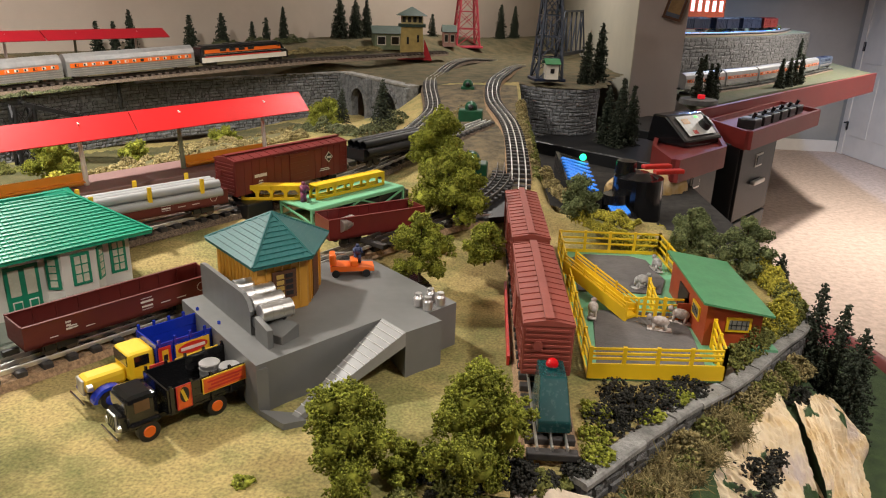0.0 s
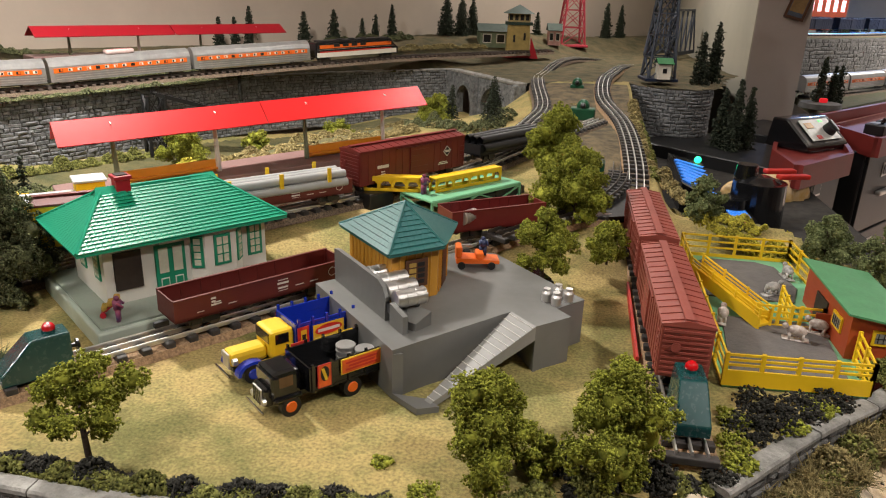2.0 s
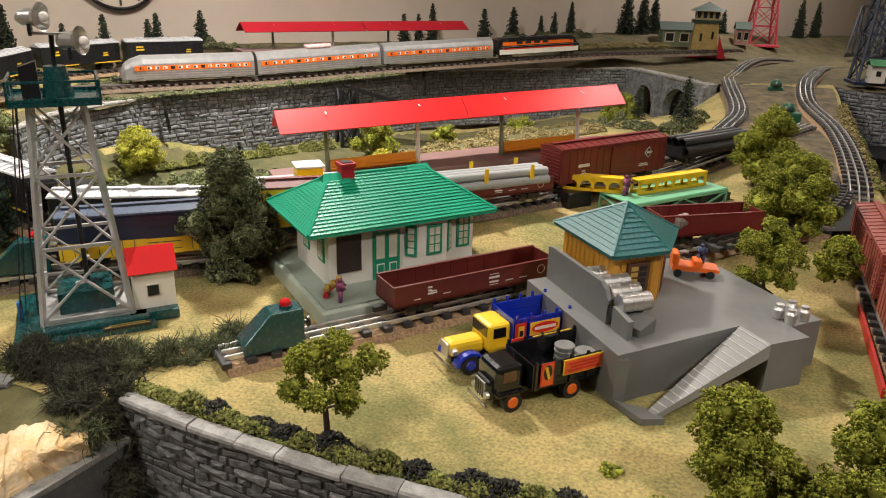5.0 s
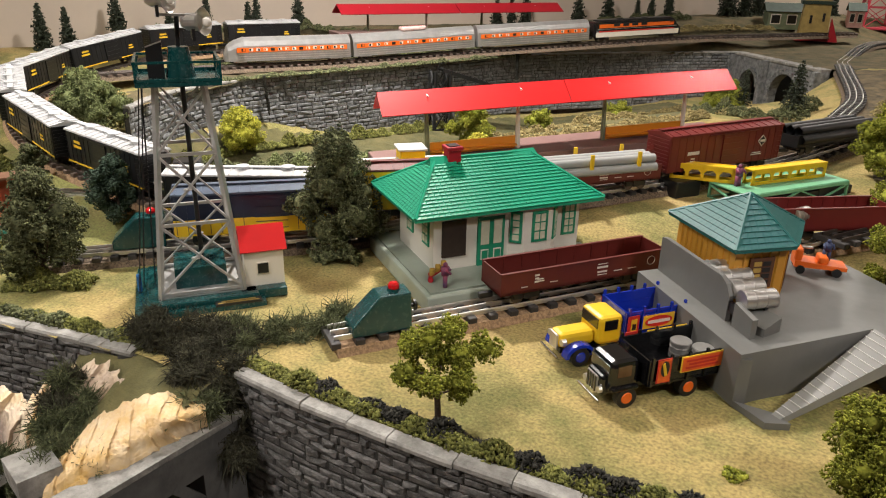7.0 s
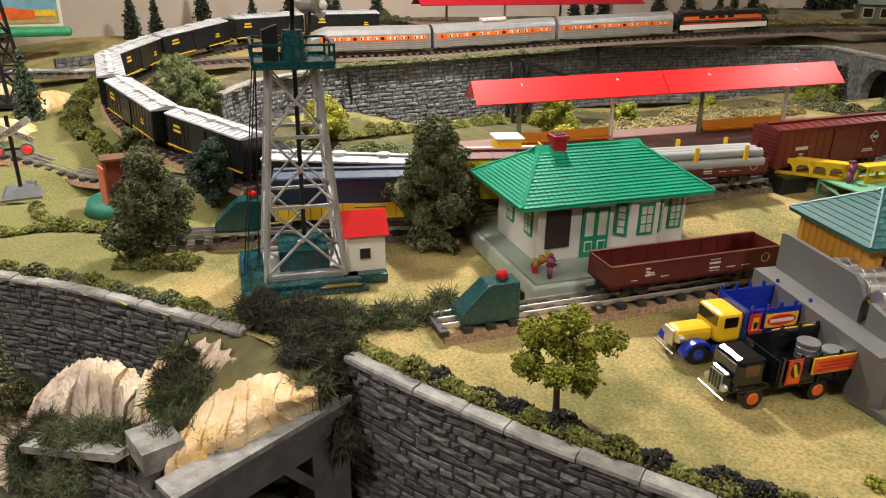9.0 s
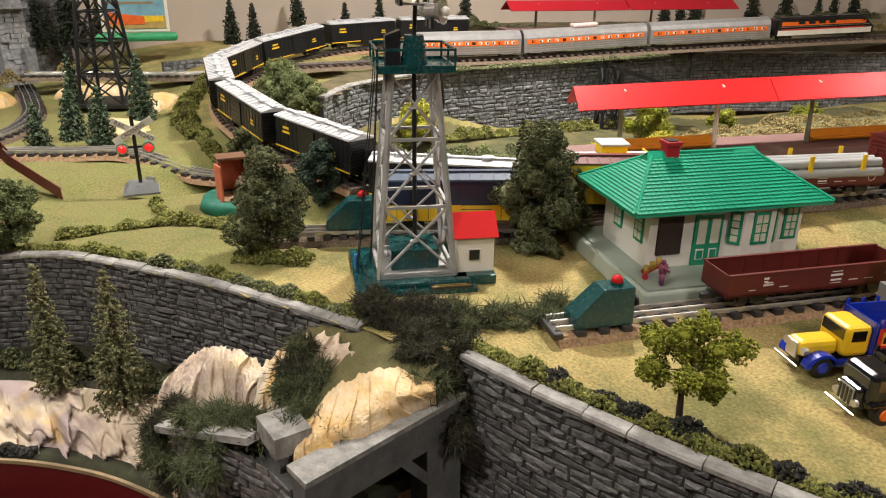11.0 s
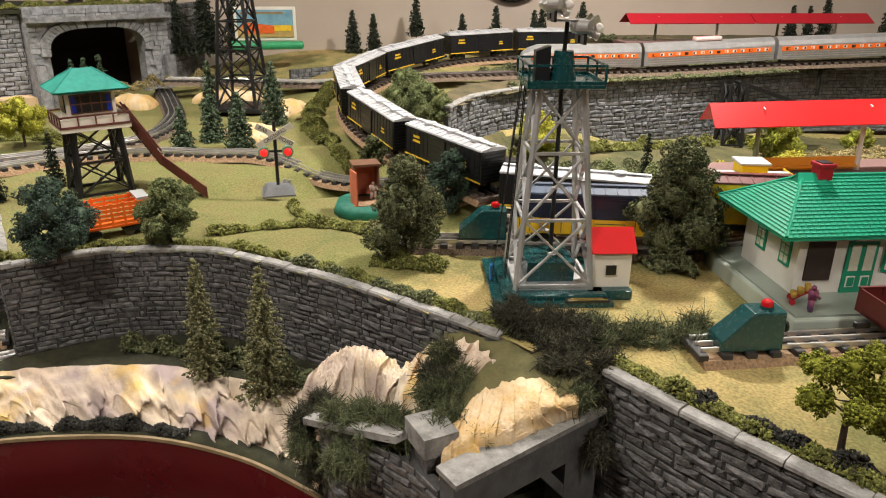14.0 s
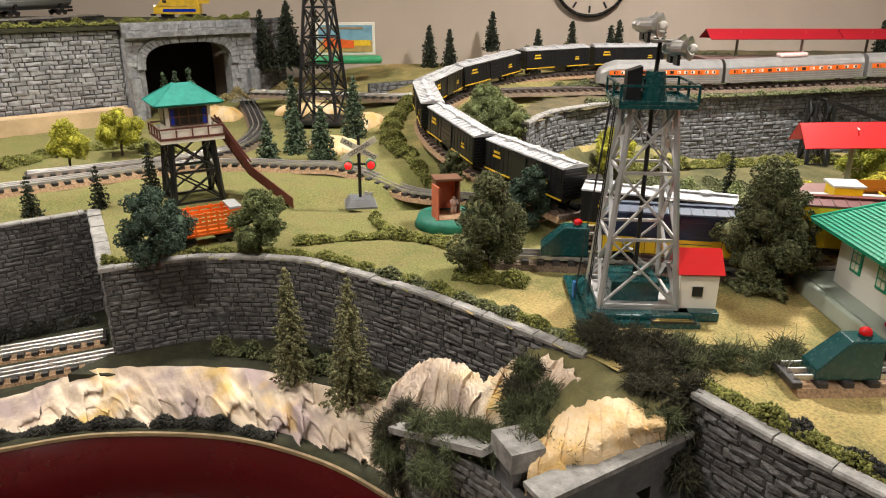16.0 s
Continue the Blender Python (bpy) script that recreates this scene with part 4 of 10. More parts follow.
def tiles(poly, rows, width, material, parent, proud=0.0011):
    """Shingle courses on a roof plane whose first two corners are the eave."""
    p = [Vector(q) for q in poly]
    a, b = p[0], p[1]
    c, d = (p[2], p[3]) if len(p) == 4 else (p[2], p[2])
    nrm = (b - a).cross(c - a).normalized()
    verts, faces = [], []
    for r in range(rows):
        f0, f1 = r / rows, (r + 1) / rows
        l0, r0, l1, r1 = a.lerp(d, f0), b.lerp(c, f0), a.lerp(d, f1), b.lerp(c, f1)
        n = max(1, int((r0 - l0).length / width))
        sh = 0.5 * (r % 2)
        for i in range(-1, n + 1):
            u0, u1 = max(0, (i + sh) / n), min(1, (i + sh + 0.80) / n)
            if u1 - u0 < 0.25 / n:
                continue
            q = [l0.lerp(r0, u0), l0.lerp(r0, u1), l1.lerp(r1, u1), l1.lerp(r1, u0)]
            k = len(verts)
            verts += [q[0] + nrm * (proud + .002), q[1] + nrm * (proud + .002), q[2] + nrm * .0021, q[3] + nrm * .0021, q[0] + nrm * .0018, q[1] + nrm * .0018]
            faces += [(k, k + 1, k + 2, k + 3), (k + 4, k + 5, k + 1, k)]
    ob = mesh_ob("shingles", verts, faces, material)
    ob.parent = parent
    ob["kind"] = "stuff"
    return ob


station(-0.543, 0.892, 1.0, 53)

# ---- freight dock ----
def dock():
    """Origin at the ledge's front corner; x to the right along the front, y to the back."""
    th = thing("freight_dock", Matrix(), "grey plastic loading dock with a ledge and a ramp", "loading dock")
    Z = 1.066
    A, B, C, E_, F_, G = (-0.133, 0.898), (-0.009, 1.045), (0.027, 1.008), (0.070, 1.050), (0.086, 1.112), (-0.06, 1.262)
    back = (-0.292, 1.064)
    part("deck", prism(bmesh.new(), [A, B, C, E_, (0.050, 1.071), F_, G, (-0.12, 1.25), back], Z - 0.006, Z), DOCK, th, "grey deck")
    # side wall under the ledge, front wall, and the pier at the right
    part("side_wall", prism(bmesh.new(), [A, (A[0] + .012, A[1] + .006), (back[0] + .012, back[1] + .012), back], 1.0, Z - .006), DOCK, th)
    part("front_wall", prism(bmesh.new(), [A, B, (B[0] - .01, B[1] + .01), (A[0] - .008, A[1] + .012)], 1.0, Z - .006), DOCK, th)
    part("pier", prism(bmesh.new(), [C, E_, (0.050, 1.071), F_, (0.03, 1.17), (-0.02, 1.09)], 1.0, Z - .006), DOCK, th)
    # ramp down to the foot plate
    foot_l, foot_r = (-0.092, 0.893), (-0.060, 0.918)
    part("ramp", prism(bmesh.new(), [foot_l, (-0.083, 0.887), C, B], [1.0, 1.0, Z - .02, Z - .02], [1.008, 1.008, Z, Z]), DOCK_LT, th, "pale ribbed ramp")
    for i in range(16):
        f = (i + .5) / 16
        p = Vector((*foot_l, 1.008)).lerp(Vector((*B, Z)), f)
        q = Vector((-0.083, 0.887, 1.008)).lerp(Vector((*C, Z)), f)
        part("tread", beam(bmesh.new(), p + Vector((0, 0, .0006)), q + Vector((0, 0, .0006)), 0.0009, 0.0009), DOCK_WH, th)
    part("foot_plate", prism(bmesh.new(), [A, (-0.096, 0.872), (-0.072, 0.884), (-0.090, 0.897)], 1.0, 1.008), DOCK, th)
    # long shield wall beside the ledge
    off = Vector((0.022, 0.020, 0))
    p0, p1 = Vector((back[0], back[1], 0)) + off, Vector((A[0], A[1], 0)) + off + Vector((-0.052, 0.054, 0))
    d = (p1 - p0).normalized()
    n = Vector((-d.y, d.x, 0)) * 0.006
    wall = [(0, 0.0), (0, 0.050)] + [(-0.016 + 0.016 * math.sin(k * .26), 0.034 + 0.016 * math.cos(k * .26)) for k in range(7)] + [(0, 0)]
    bm = bmesh.new()
    ln = (p1 - p0).length
    prof = [(0, Z), (0, Z + .048), (.012, Z + .050), (ln - .02, Z + .050), (ln - .008, Z + .044), (ln, Z + .032), (ln, Z)]
    lo = [bm.verts.new(p0 + d * a + Vector((0, 0, z))) for a, z in prof]
    hi = [bm.verts.new(p0 + d * a + n + Vector((0, 0, z))) for a, z in prof]
    bm.faces.new(lo)
    bm.faces.new(hi[::-1])
    for i in range(len(prof)):
        j = (i + 1) % len(prof)
        bm.faces.new((lo[i], lo[j], hi[j], hi[i]))
    part("shield_wall", bm, DOCK, th)
    q = p1 + d * 0.012
    part("barrel_chute", prism(bmesh.new(), [tuple(q.xy), tuple((q + d * .034).xy), tuple((q + d * .034 + n * 1.2).xy), tuple((q + n * 1.2).xy)], Z, [Z + .030, Z + .024, Z + .024, Z + .030]), DOCK, th)
    return th


dock()

# ---- bumpers ----
def bumper(x, y, z, yaw, label):
    """A lighted bumper; x points to the open track it guards."""
    th = thing("track_bumper", at(x, y, z, yaw), label, "track bumper", "lighted track bumpers")
    bm = bmesh.new()
    prof = [(-0.053, 0.0), (-0.053, 0.014), (-0.016, 0.050), (0.026, 0.050), (0.026, 0.0)]
    lo = [bm.verts.new((a, -0.0185 + (.003 if h > .04 else 0), h)) for a, h in prof]
    hi = [bm.verts.new((a, 0.0185 - (.003 if h > .04 else 0), h)) for a, h in prof]
    bm.faces.new(lo)
    bm.faces.new(hi[::-1])
    for i in range(5):
        j = (i + 1) % 5
        bm.faces.new((lo[i], lo[j], hi[j], hi[i]))
    bmesh.ops.bevel(bm, geom=list(bm.edges), offset=0.002, segments=2, affect="EDGES", profile=0.5)
    part("housing", bm, TEAL, th, "dark teal sloped housing")
    lens = part("lamp", ball(bmesh.new(), (0.007, 0, 0.055), 0.0078, 2, 0.95), RED_LAMP, th, "red domed lamp", True)
    part("lamp_collar", cyl(bmesh.new(), (0.007, 0, 0.049), (0.007, 0, 0.053), 0.0085, 0.0080, 16), TEAL, th)
    part("buffer", cyl(cyl(bmesh.new(), (0.026, 0, 0.024), (0.035, 0, 0.024), 0.003), (0.034, 0, 0.024), (0.037, 0, 0.024), 0.0075), BLACK, th)
    return th


bumper(-0.546, 0.831, 1.016, 53.0, "dark teal bumper with red lamp on the station siding")
bumper(0.208, 0.925, 1.021, 92, "dark teal bumper with red lamp at the front edge")
bumper(-1.016, 0.847, 1.024, 46, "dark teal bumper with red lamp behind the floodlight tower")


# ---- rolling stock ----
def truck_set(th, L, z=0.0, material=BLACK, xs=None):
    for sx in xs or (-L / 2 + 0.045, L / 2 - 0.045):
        bm = bmesh.new()
        for s in (-1, 1):
            box(bm, sx, s * 0.019, 0.012, 0.040, 0.004, 0.008)
            box(bm, sx, s * 0.020, 0.014, 0.012, 0.006, 0.012)
        box(bm, sx, 0, 0.014, 0.012, 0.036, 0.008)
        fr = part("truck", bm, material, th, "black wheel truck")
        for dx in (-0.013, 0.013):
            bm = bmesh.new()
            for s in (-1, 1):
                cyl(bm, (sx + dx, s * 0.0148, 0.0088), (sx + dx, s * 0.0178, 0.0088), 0.0088, seg=16)
            cyl(bm, (sx + dx, -0.017, 0.0088), (sx + dx, 0.017, 0.0088), 0.002, seg=8)
            part("wheelset", bm, RAIL_BK, fr)
    for s in (-1, 1):
        part("coupler", bx(s * (L / 2 + 0.008), 0, 0.013, 0.020, 0.007, 0.008, 0.001), BLACK, th)


def gondola(m, L, label, material=TUSCAN, rows=True, W=0.058, wall=0.036):
    th = thing("gondola_car", m, label, "gondola car", "freight cars")
    truck_set(th, L)
    z0 = 0.020
    part("floor", bx(0, 0, z0 + .002, L, W, 0.004), material, th)
    for s in (-1, 1):
        part("side", bx(0, s * (W / 2 - .001), z0 + wall / 2, L, 0.002, wall), material, th)
        part("end", bx(s * (L / 2 - .001), 0, z0 + wall / 2, 0.002, W - .004, wall), material, th)
        n = 9
        for i in range(n + 1):
            part("rib", bx(-L / 2 + .004 + i * (L - .008) / n, s * (W / 2 - .0026), z0 + wall / 2, 0.0022, 0.0016, wall - .002), material, th)
        part("rim", bx(0, s * (W / 2 - .001), z0 + wall + .0005, L, 0.0042, 0.0018), material, th)
    if rows:
        for s in (-1, 1):
            mm = Matrix.Translation((0, s * (W / 2 + .0006), 0)) @ (SIDE_F if s < 0 else Matrix.Rotation(radians(180), 4, "Z") @ SIDE_F)
            for k, (X, Z, w_, h_, r_) in enumerate(((-.37, .30, .010, .002, 1), (-.30, .62, .007, .014, 3), (-.28, .52, .012, .006, 2), (-.20, .34, .012, .0022, 1), (.09, .80, .016, .0016, 1), (.09, .64, .018, .0052, 1), (.09, .42, .016, .0046, 1), (.09, .28, .016, .0014, 1), (.19, .36, .014, .0022, 1), (.28, .36, .014, .0022, 1))):
                bars(th, mm @ Matrix.Translation((L * X, z0 + wall * Z, 0)), w_, h_, r_, WHITE_INK)
            ring = bmesh.new()
            for k in range(20):
                a, b = 6.2832 * k / 20, 6.2832 * (k + 1) / 20
                beam(ring, (.0065 * math.cos(a), .0065 * math.sin(a), 0), (.0065 * math.cos(b), .0065 * math.sin(b), 0), .0007, .0005)
            part("round_mark", ring, WHITE_INK, th).matrix_basis = mm @ Matrix.Translation((L * .40, z0 + wall * .58, 0))
    return th


def boxcar(m, L, label, body=BOXRED, roof=None, band=None, H=0.066, W=0.060, group="freight cars", diamond=False, door_open=False, smooth_roof=False):
    th = thing("boxcar", m, label, "boxcar", group)
    truck_set(th, L)
    z0 = 0.021
    b = part("body", bx(0, 0, z0 + H / 2, L, W, H, 0.0012), body, th)
    if band is not None:
        part("lower_band", bx(0, 0, z0 + H * .2, L + .0012, W + .0012, H * .40), band, th, "bright yellow lower band")
    bm = bmesh.new()
    prof = [(-W / 2 - .0015, 0), (-W / 2 - .001, .003), (0, .0085), (W / 2 + .001, .003), (W / 2 + .0015, 0)]
    lo = [bm.verts.new((-L / 2 - .001, a, z0 + H + h)) for a, h in prof]
    hi = [bm.verts.new((L / 2 + .001, a, z0 + H + h)) for a, h in prof]
    for i in range(4):
        bm.faces.new((lo[i], lo[i + 1], hi[i + 1], hi[i]))
    bm.faces.new(lo)
    bm.faces.new(hi)
    rf = part("roof", bm, roof or body, th)
    for i in range(15):
        X = -L / 2 + .006 + i * (L - .012) / 14
        for s in (-1, 1):
            part("roof_rib", beam(bmesh.new(), (X, s * .004, z0 + H + .0086), (X, s * (W / 2), z0 + H + .0036), 0.0014, 0.0014), roof or body, rf)
    part("running_board", bx(0, 0, z0 + H + .0102, L, 0.011, 0.0018), roof or body, rf)
    for s in (-1, 1):
        X = 0.01 if not door_open else 0.03
        d = part("door", bx(X, s * (W / 2 + .0012), z0 + H * .48, 0.052, 0.0024, H * .90), body, th, "sliding door")
        bm = bmesh.new()
        for i in range(5):
            box(bm, X, s * (W / 2 + .0026), z0 + H * (.12 + .18 * i), 0.050, 0.0012, 0.0014)
        part("door_rib", bm, body, d)
        if band is not None:
            part("door_band", bx(X, s * (W / 2 + .0026), z0 + H * .2, 0.0522, 0.0008, H * .40), band, d)
        for i in range(17):
            xx = -L / 2 + .004 + i * (L - .008) / 16
            if abs(xx - X) > .03:
                part("side_rib", bx(xx, s * (W / 2 + .0004), z0 + H / 2, 0.0010, 0.0010, H * .94), body, th)
        part("door_track", bx(0.012, s * (W / 2 + .0018), z0 + H * .955, 0.13, 0.0026, 0.0018), body, th)
        for i in range(9):
            part("end_rib", bx(s * (L / 2 + .0008), 0, z0 + .006 + i * .0068, 0.0022, W - .006, 0.0026), body, th)
        for i in range(6):
            part("ladder_rung", bx(s * (L / 2 - .010), -s * (W / 2 + .002), z0 + .006 + i * .010, 0.011, 0.0012, 0.001), body, th)
        cyl_bm = cyl(bmesh.new(), (s * (L / 2 + .003), .012, z0 + H * .62), (s * (L / 2 + .0045), .012, z0 + H * .62), 0.006, seg=14)
        part("brake_wheel", cyl_bm, body, th)
    if diamond:
        mm = Matrix.Translation((L * .31, -(W / 2 + .0012), z0 + H * .62)) @ SIDE_F
        o = part("diamond_mark", bx(0, 0, 0, 0.0165, 0.0165, 0.0006, m=Matrix.Rotation(radians(45), 4, "Z")), WHITE_INK, th)
        o.matrix_basis = mm
        o2 = part("diamond_mark", bx(0, 0, 0.0005, 0.0135, 0.0135, 0.0006, m=Matrix.Rotation(radians(45), 4, "Z")), BLACK, th)
        o2.matrix_basis = mm
        o3 = part("diamond_mark", bx(0, 0, 0.001, 0.013, 0.0045, 0.0006), WHITE_INK, th)
        o3.matrix_basis = mm
        bars(th, Matrix.Translation((-L * .30, -(W / 2 + .0014), z0 + H * .50)) @ SIDE_F, .030, .011, 1, WHITE_INK)
        bars(th, Matrix.Translation((-L * .30, -(W / 2 + .0012), z0 + H * .30)) @ SIDE_F, 0.012, 0.010, 2, WHITE_INK)
        bars(th, Matrix.Translation((L * .27, -(W / 2 + .0012), z0 + H * .25)) @ SIDE_F, 0.030, 0.007, 2, WHITE_INK)
    return th


RT = 0.018
def car_on(pts_line, x, y, dz=None):
    """Pose on the track nearest to (x, y), facing along it."""
    pos, tan, s = resample([(a, b, 0) for a, b in pts_line], 0.005)
    k = int(np.argmin((pos[:, 0] - x) ** 2 + (pos[:, 1] - y) ** 2))
    px, py = pos[k, 0], pos[k, 1]
    return at(px, py, (ground(px, py) if dz is None else dz(px, py)) + 0.004 + RT, math.degrees(math.atan2(tan[k, 1], tan[k, 0])))


SIDING = [(-0.594, 0.772), (-0.48, 0.925), (-0.36, 1.085), (-0.25, 1.232), (-0.13, 1.36), (0.05, 1.50), (0.14, 1.60)]
gondola(car_on(SIDING, -0.377, 1.060), 0.27, "empty tuscan red gondola on the station siding", wall=0.031)
gondola(car_on(SIDING, -0.085, 1.395), 0.19, "maroon gondola carrying a silver drum behind the dock", MAROON, False)
FRONT_TRK = [(0.207, 0.845), (0.20, 1.1), (0.193, 1.35), (0.186, 1.62), (0.19, 1.9)]
boxcar(car_on(FRONT_TRK, 0.2, 1.105), 0.285, "oxide red boxcar with ribbed roof beside the coop")
boxcar(car_on(FRONT_TRK, 0.19, 1.425), 0.285, "oxide red boxcar coupled behind another")
boxcar(car_on(Y1, -0.30, 1.61), 0.30, "dark maroon boxcar with a white diamond mark", MAROON, diamond=True)
boxcar(car_on(Y1, -0.885, 0.975), 0.28, "navy and yellow boxcar in the yard", NAVY, NAVY_ROOF, YELLOW)
boxcar(car_on(Y1, -0.655, 1.175), 0.28, "yellow boxcar with a brown roof behind the station", YELLOW, TUSCAN)


# ---- floodlight tower and hut ----
def lattice(th, legs_lo, legs_hi, levels, material, r=0.0028, cross=True, strut=0.0022, part_name="brace"):
    """Four legs with cross braces at each level; every bar is a part."""
    lo, hi = [Vector(p) for p in legs_lo], [Vector(p) for p in legs_hi]
    for a, b in zip(lo, hi):
        part("leg", beam(bmesh.new(), a, b, r * 2, r * 2), material, th)
    for i in range(4):
        j = (i + 1) % 4
        for l0, l1 in zip(levels, levels[1:]):
            a0, a1, b0, b1 = lo[i].lerp(hi[i], l0), lo[i].lerp(hi[i], l1), lo[j].lerp(hi[j], l0), lo[j].lerp(hi[j], l1)
            part("crossbar", beam(bmesh.new(), a0, b0, strut * 1.6, strut * 1.6), material, th)
            if cross:
                part(part_name, beam(bmesh.new(), a0, b1, strut * 2, strut), material, th)
                part(part_name, beam(bmesh.new(), b0, a1, strut * 2, strut), material, th)
                part("gusset", cyl(bmesh.new(), (a0 + b1) / 2 - Vector((0, 0, .0005)), (a0 + b1) / 2 + Vector((0, 0, .0005)), strut * 2.4, seg=8), material, th)


def floodlight_tower(x, y, z, yaw):
    th = thing("floodlight_tower", at(x, y, z, yaw), "silver lattice floodlight tower on a dark teal base", "floodlight tower")
    part("base_plate", prism(bmesh.new(), [(-.090, -.088), (.082, -.088), (.082, .085), (-.090, .085)], 0, 0.007), TEAL, th, "dark teal base plate")
    part("base_step", bx(0, 0, 0.010, 0.150, 0.150, 0.008, 0.003), TEAL, th)
    bm = bmesh.new()
    prism(bm, [(-.035, -.030), (.035, -.030), (.035, .036), (-.035, .036)], 0.012, 0.046)
    part("transformer_housing", bm, TEAL, th)
    part("name_plate", bx(0.045, -0.081, 0.0085, 0.062, 0.013, 0.003), BLACK, th, "black and brass name plate")
    o = bars(th, Matrix.Translation((0.045, -0.081, 0.0104)), 0.056, 0.010, 2, mat("brass_ink", (0.5, 0.36, 0.1), 0.4, 0.5))
    h0, h1 = 0.055, 0.030
    lo = [(-h0, -h0, .014), (h0, -h0, .014), (h0, h0, .014), (-h0, h0, .014)]
    hi = [(-h1, -h1, .300), (h1, -h1, .300), (h1, h1, .300), (-h1, h1, .300)]
    lattice(th, lo, hi, [0.02, 0.36, 0.69, 0.985], ALU, 0.0030, strut=0.0026)
    part("foot_frame", prism(bmesh.new(), [(-.056, -.056), (.056, -.056), (.056, .056), (-.056, .056)], 0.013, 0.016), ALU, th)
    part("platform", bx(0, 0, 0.304, 0.104, 0.104, 0.006, 0.001), TEAL, th, "dark teal platform")
    for k in range(4):
        m = Matrix.Rotation(k * math.pi / 2, 4, "Z")
        part("railing", bx(0, -0.051, 0.331, 0.104, 0.003, 0.003, m=m), TEAL, th)
        part("railing", bx(0, -0.051, 0.309, 0.104, 0.003, 0.004, m=m), TEAL, th)
        for o in (-0.0505, 0.0):
            part("railing_post", bx(o, -0.051, 0.319, 0.003, 0.003, 0.024, m=m), TEAL, th)
    part("pole", cyl(bmesh.new(), (0.004, 0, 0.04), (0.004, 0, 0.31), 0.0032), BLACK, th, "black centre pole")
    bm = bmesh.new()
    cyl(bm, (0.004, 0, 0.306), (0.004, 0, 0.322), 0.019, 0.016, 16)
    cyl(bm, (0.004, 0, 0.322), (0.004, 0, 0.345), 0.0165, 0.013, 16)
    part("socket", bm, TEAL, th)
    part("cover", prism(bmesh.new(), [(-.036, -.012), (-.016, -.012), (-.016, .008), (-.036, .008)], 0.306, [0.345, 0.352, 0.352, 0.345]), BLACK, th, "black box on the platform")
    part("mast", cyl(bmesh.new(), (0.004, 0, 0.34), (0.006, 0, 0.385), 0.003), BLACK, th)
    part("lamp_bar", beam(bmesh.new(), (-0.018, 0.008, 0.384), (0.030, -0.012, 0.384), 0.008, 0.003), ALU, th)
    for lx, ly, lz in ((-0.012, 0.014, 0.404), (-0.012, -0.016, 0.404), (0.028, 0.012, 0.376), (0.028, -0.022, 0.376)):
        ax = Vector((0.80, -0.55, 0.05)).normalized()
        c = Vector((lx, ly, lz))
        bm = bmesh.new()
        cyl(bm, c - ax * .012, c + ax * .004, 0.0095, 0.0098, 16)
        cyl(bm, c + ax * .004, c + ax * .013, 0.0098, 0.0165, 20, False)
        cyl(bm, c - ax * .018, c - ax * .012, 0.006, 0.0088, 14)
        fl = part("floodlight", bm, SILVER, th, "polished floodlight", False)
        part("bulb", ball(bmesh.new(), c + ax * .016, 0.0065, 2), mat("clear_glass_bulb", (0.85, 0.8, 0.75), 0.05, var=0.02, coat=0.8), fl, "", True)
        part("bracket", bx(lx - .004, ly, lz - .014, 0.004, 0.020, 0.014), BLACK, th)
    # ladder at the left side and the wires beside it
    bm = bmesh.new()
    for s in (-.006, .006):
        beam(bm, (-h0 - .008, s, .014), (-h1 - .016, s, .306), 0.0016, 0.0016)
    part("ladder", bm, BLACK, th)
    for i in range(24):
        f = (i + .5) / 24
        part("rung", beam(bmesh.new(), (-h0 - .008 + (h0 - h1 - .008) * f, -.006, .014 + .292 * f), (-h0 - .008 + (h0 - h1 - .008) * f, .006, .014 + .292 * f), 0.001, 0.001), BLACK, th)
    part("wire", cyl(cyl(bmesh.new(), (-.085, -.01, .006), (-.050, .02, .30), 0.0009, seg=5), (-.080, .02, .006), (-.046, .03, .30), 0.0009, seg=5), BLACK, th)
    part("blue_tape", bx(-0.084, 0.0, 0.020, 0.006, 0.010, 0.026, 0.002), mat("blue_tape", (0.03, 0.16, 0.42), 0.6), th)
    # hut on its own step at the right
    part("hut_base", bx(0.082, -0.026, 0.007, 0.066, 0.076, 0.014, 0.002), TEAL, th)
    hut = part("hut", bx(0.0865, -0.024, 0.042, 0.055, 0.046, 0.060), WHITE, th, "white hut with a red roof")
    part("hut_roof", slab(slab(bmesh.new(), [(.054, -.052, .067), (.119, -.052, .067), (.119, -.023, .096), (.054, -.023, .096)], .003), [(.119, .006, .067), (.054, .006, .067), (.054, -.023, .096), (.119, -.023, .096)], .003), RED, hut)
    part("hut_window", bx(0.0845, -0.0485, 0.041, 0.015, 0.002, 0.015), BLACK, hut)
    part("hut_window_frame", bx(0.0845, -0.0475, 0.041, 0.018, 0.0015, 0.018), WHITE, hut)
    return th


floodlight_tower(-0.861, 0.809, 1.0, 50)


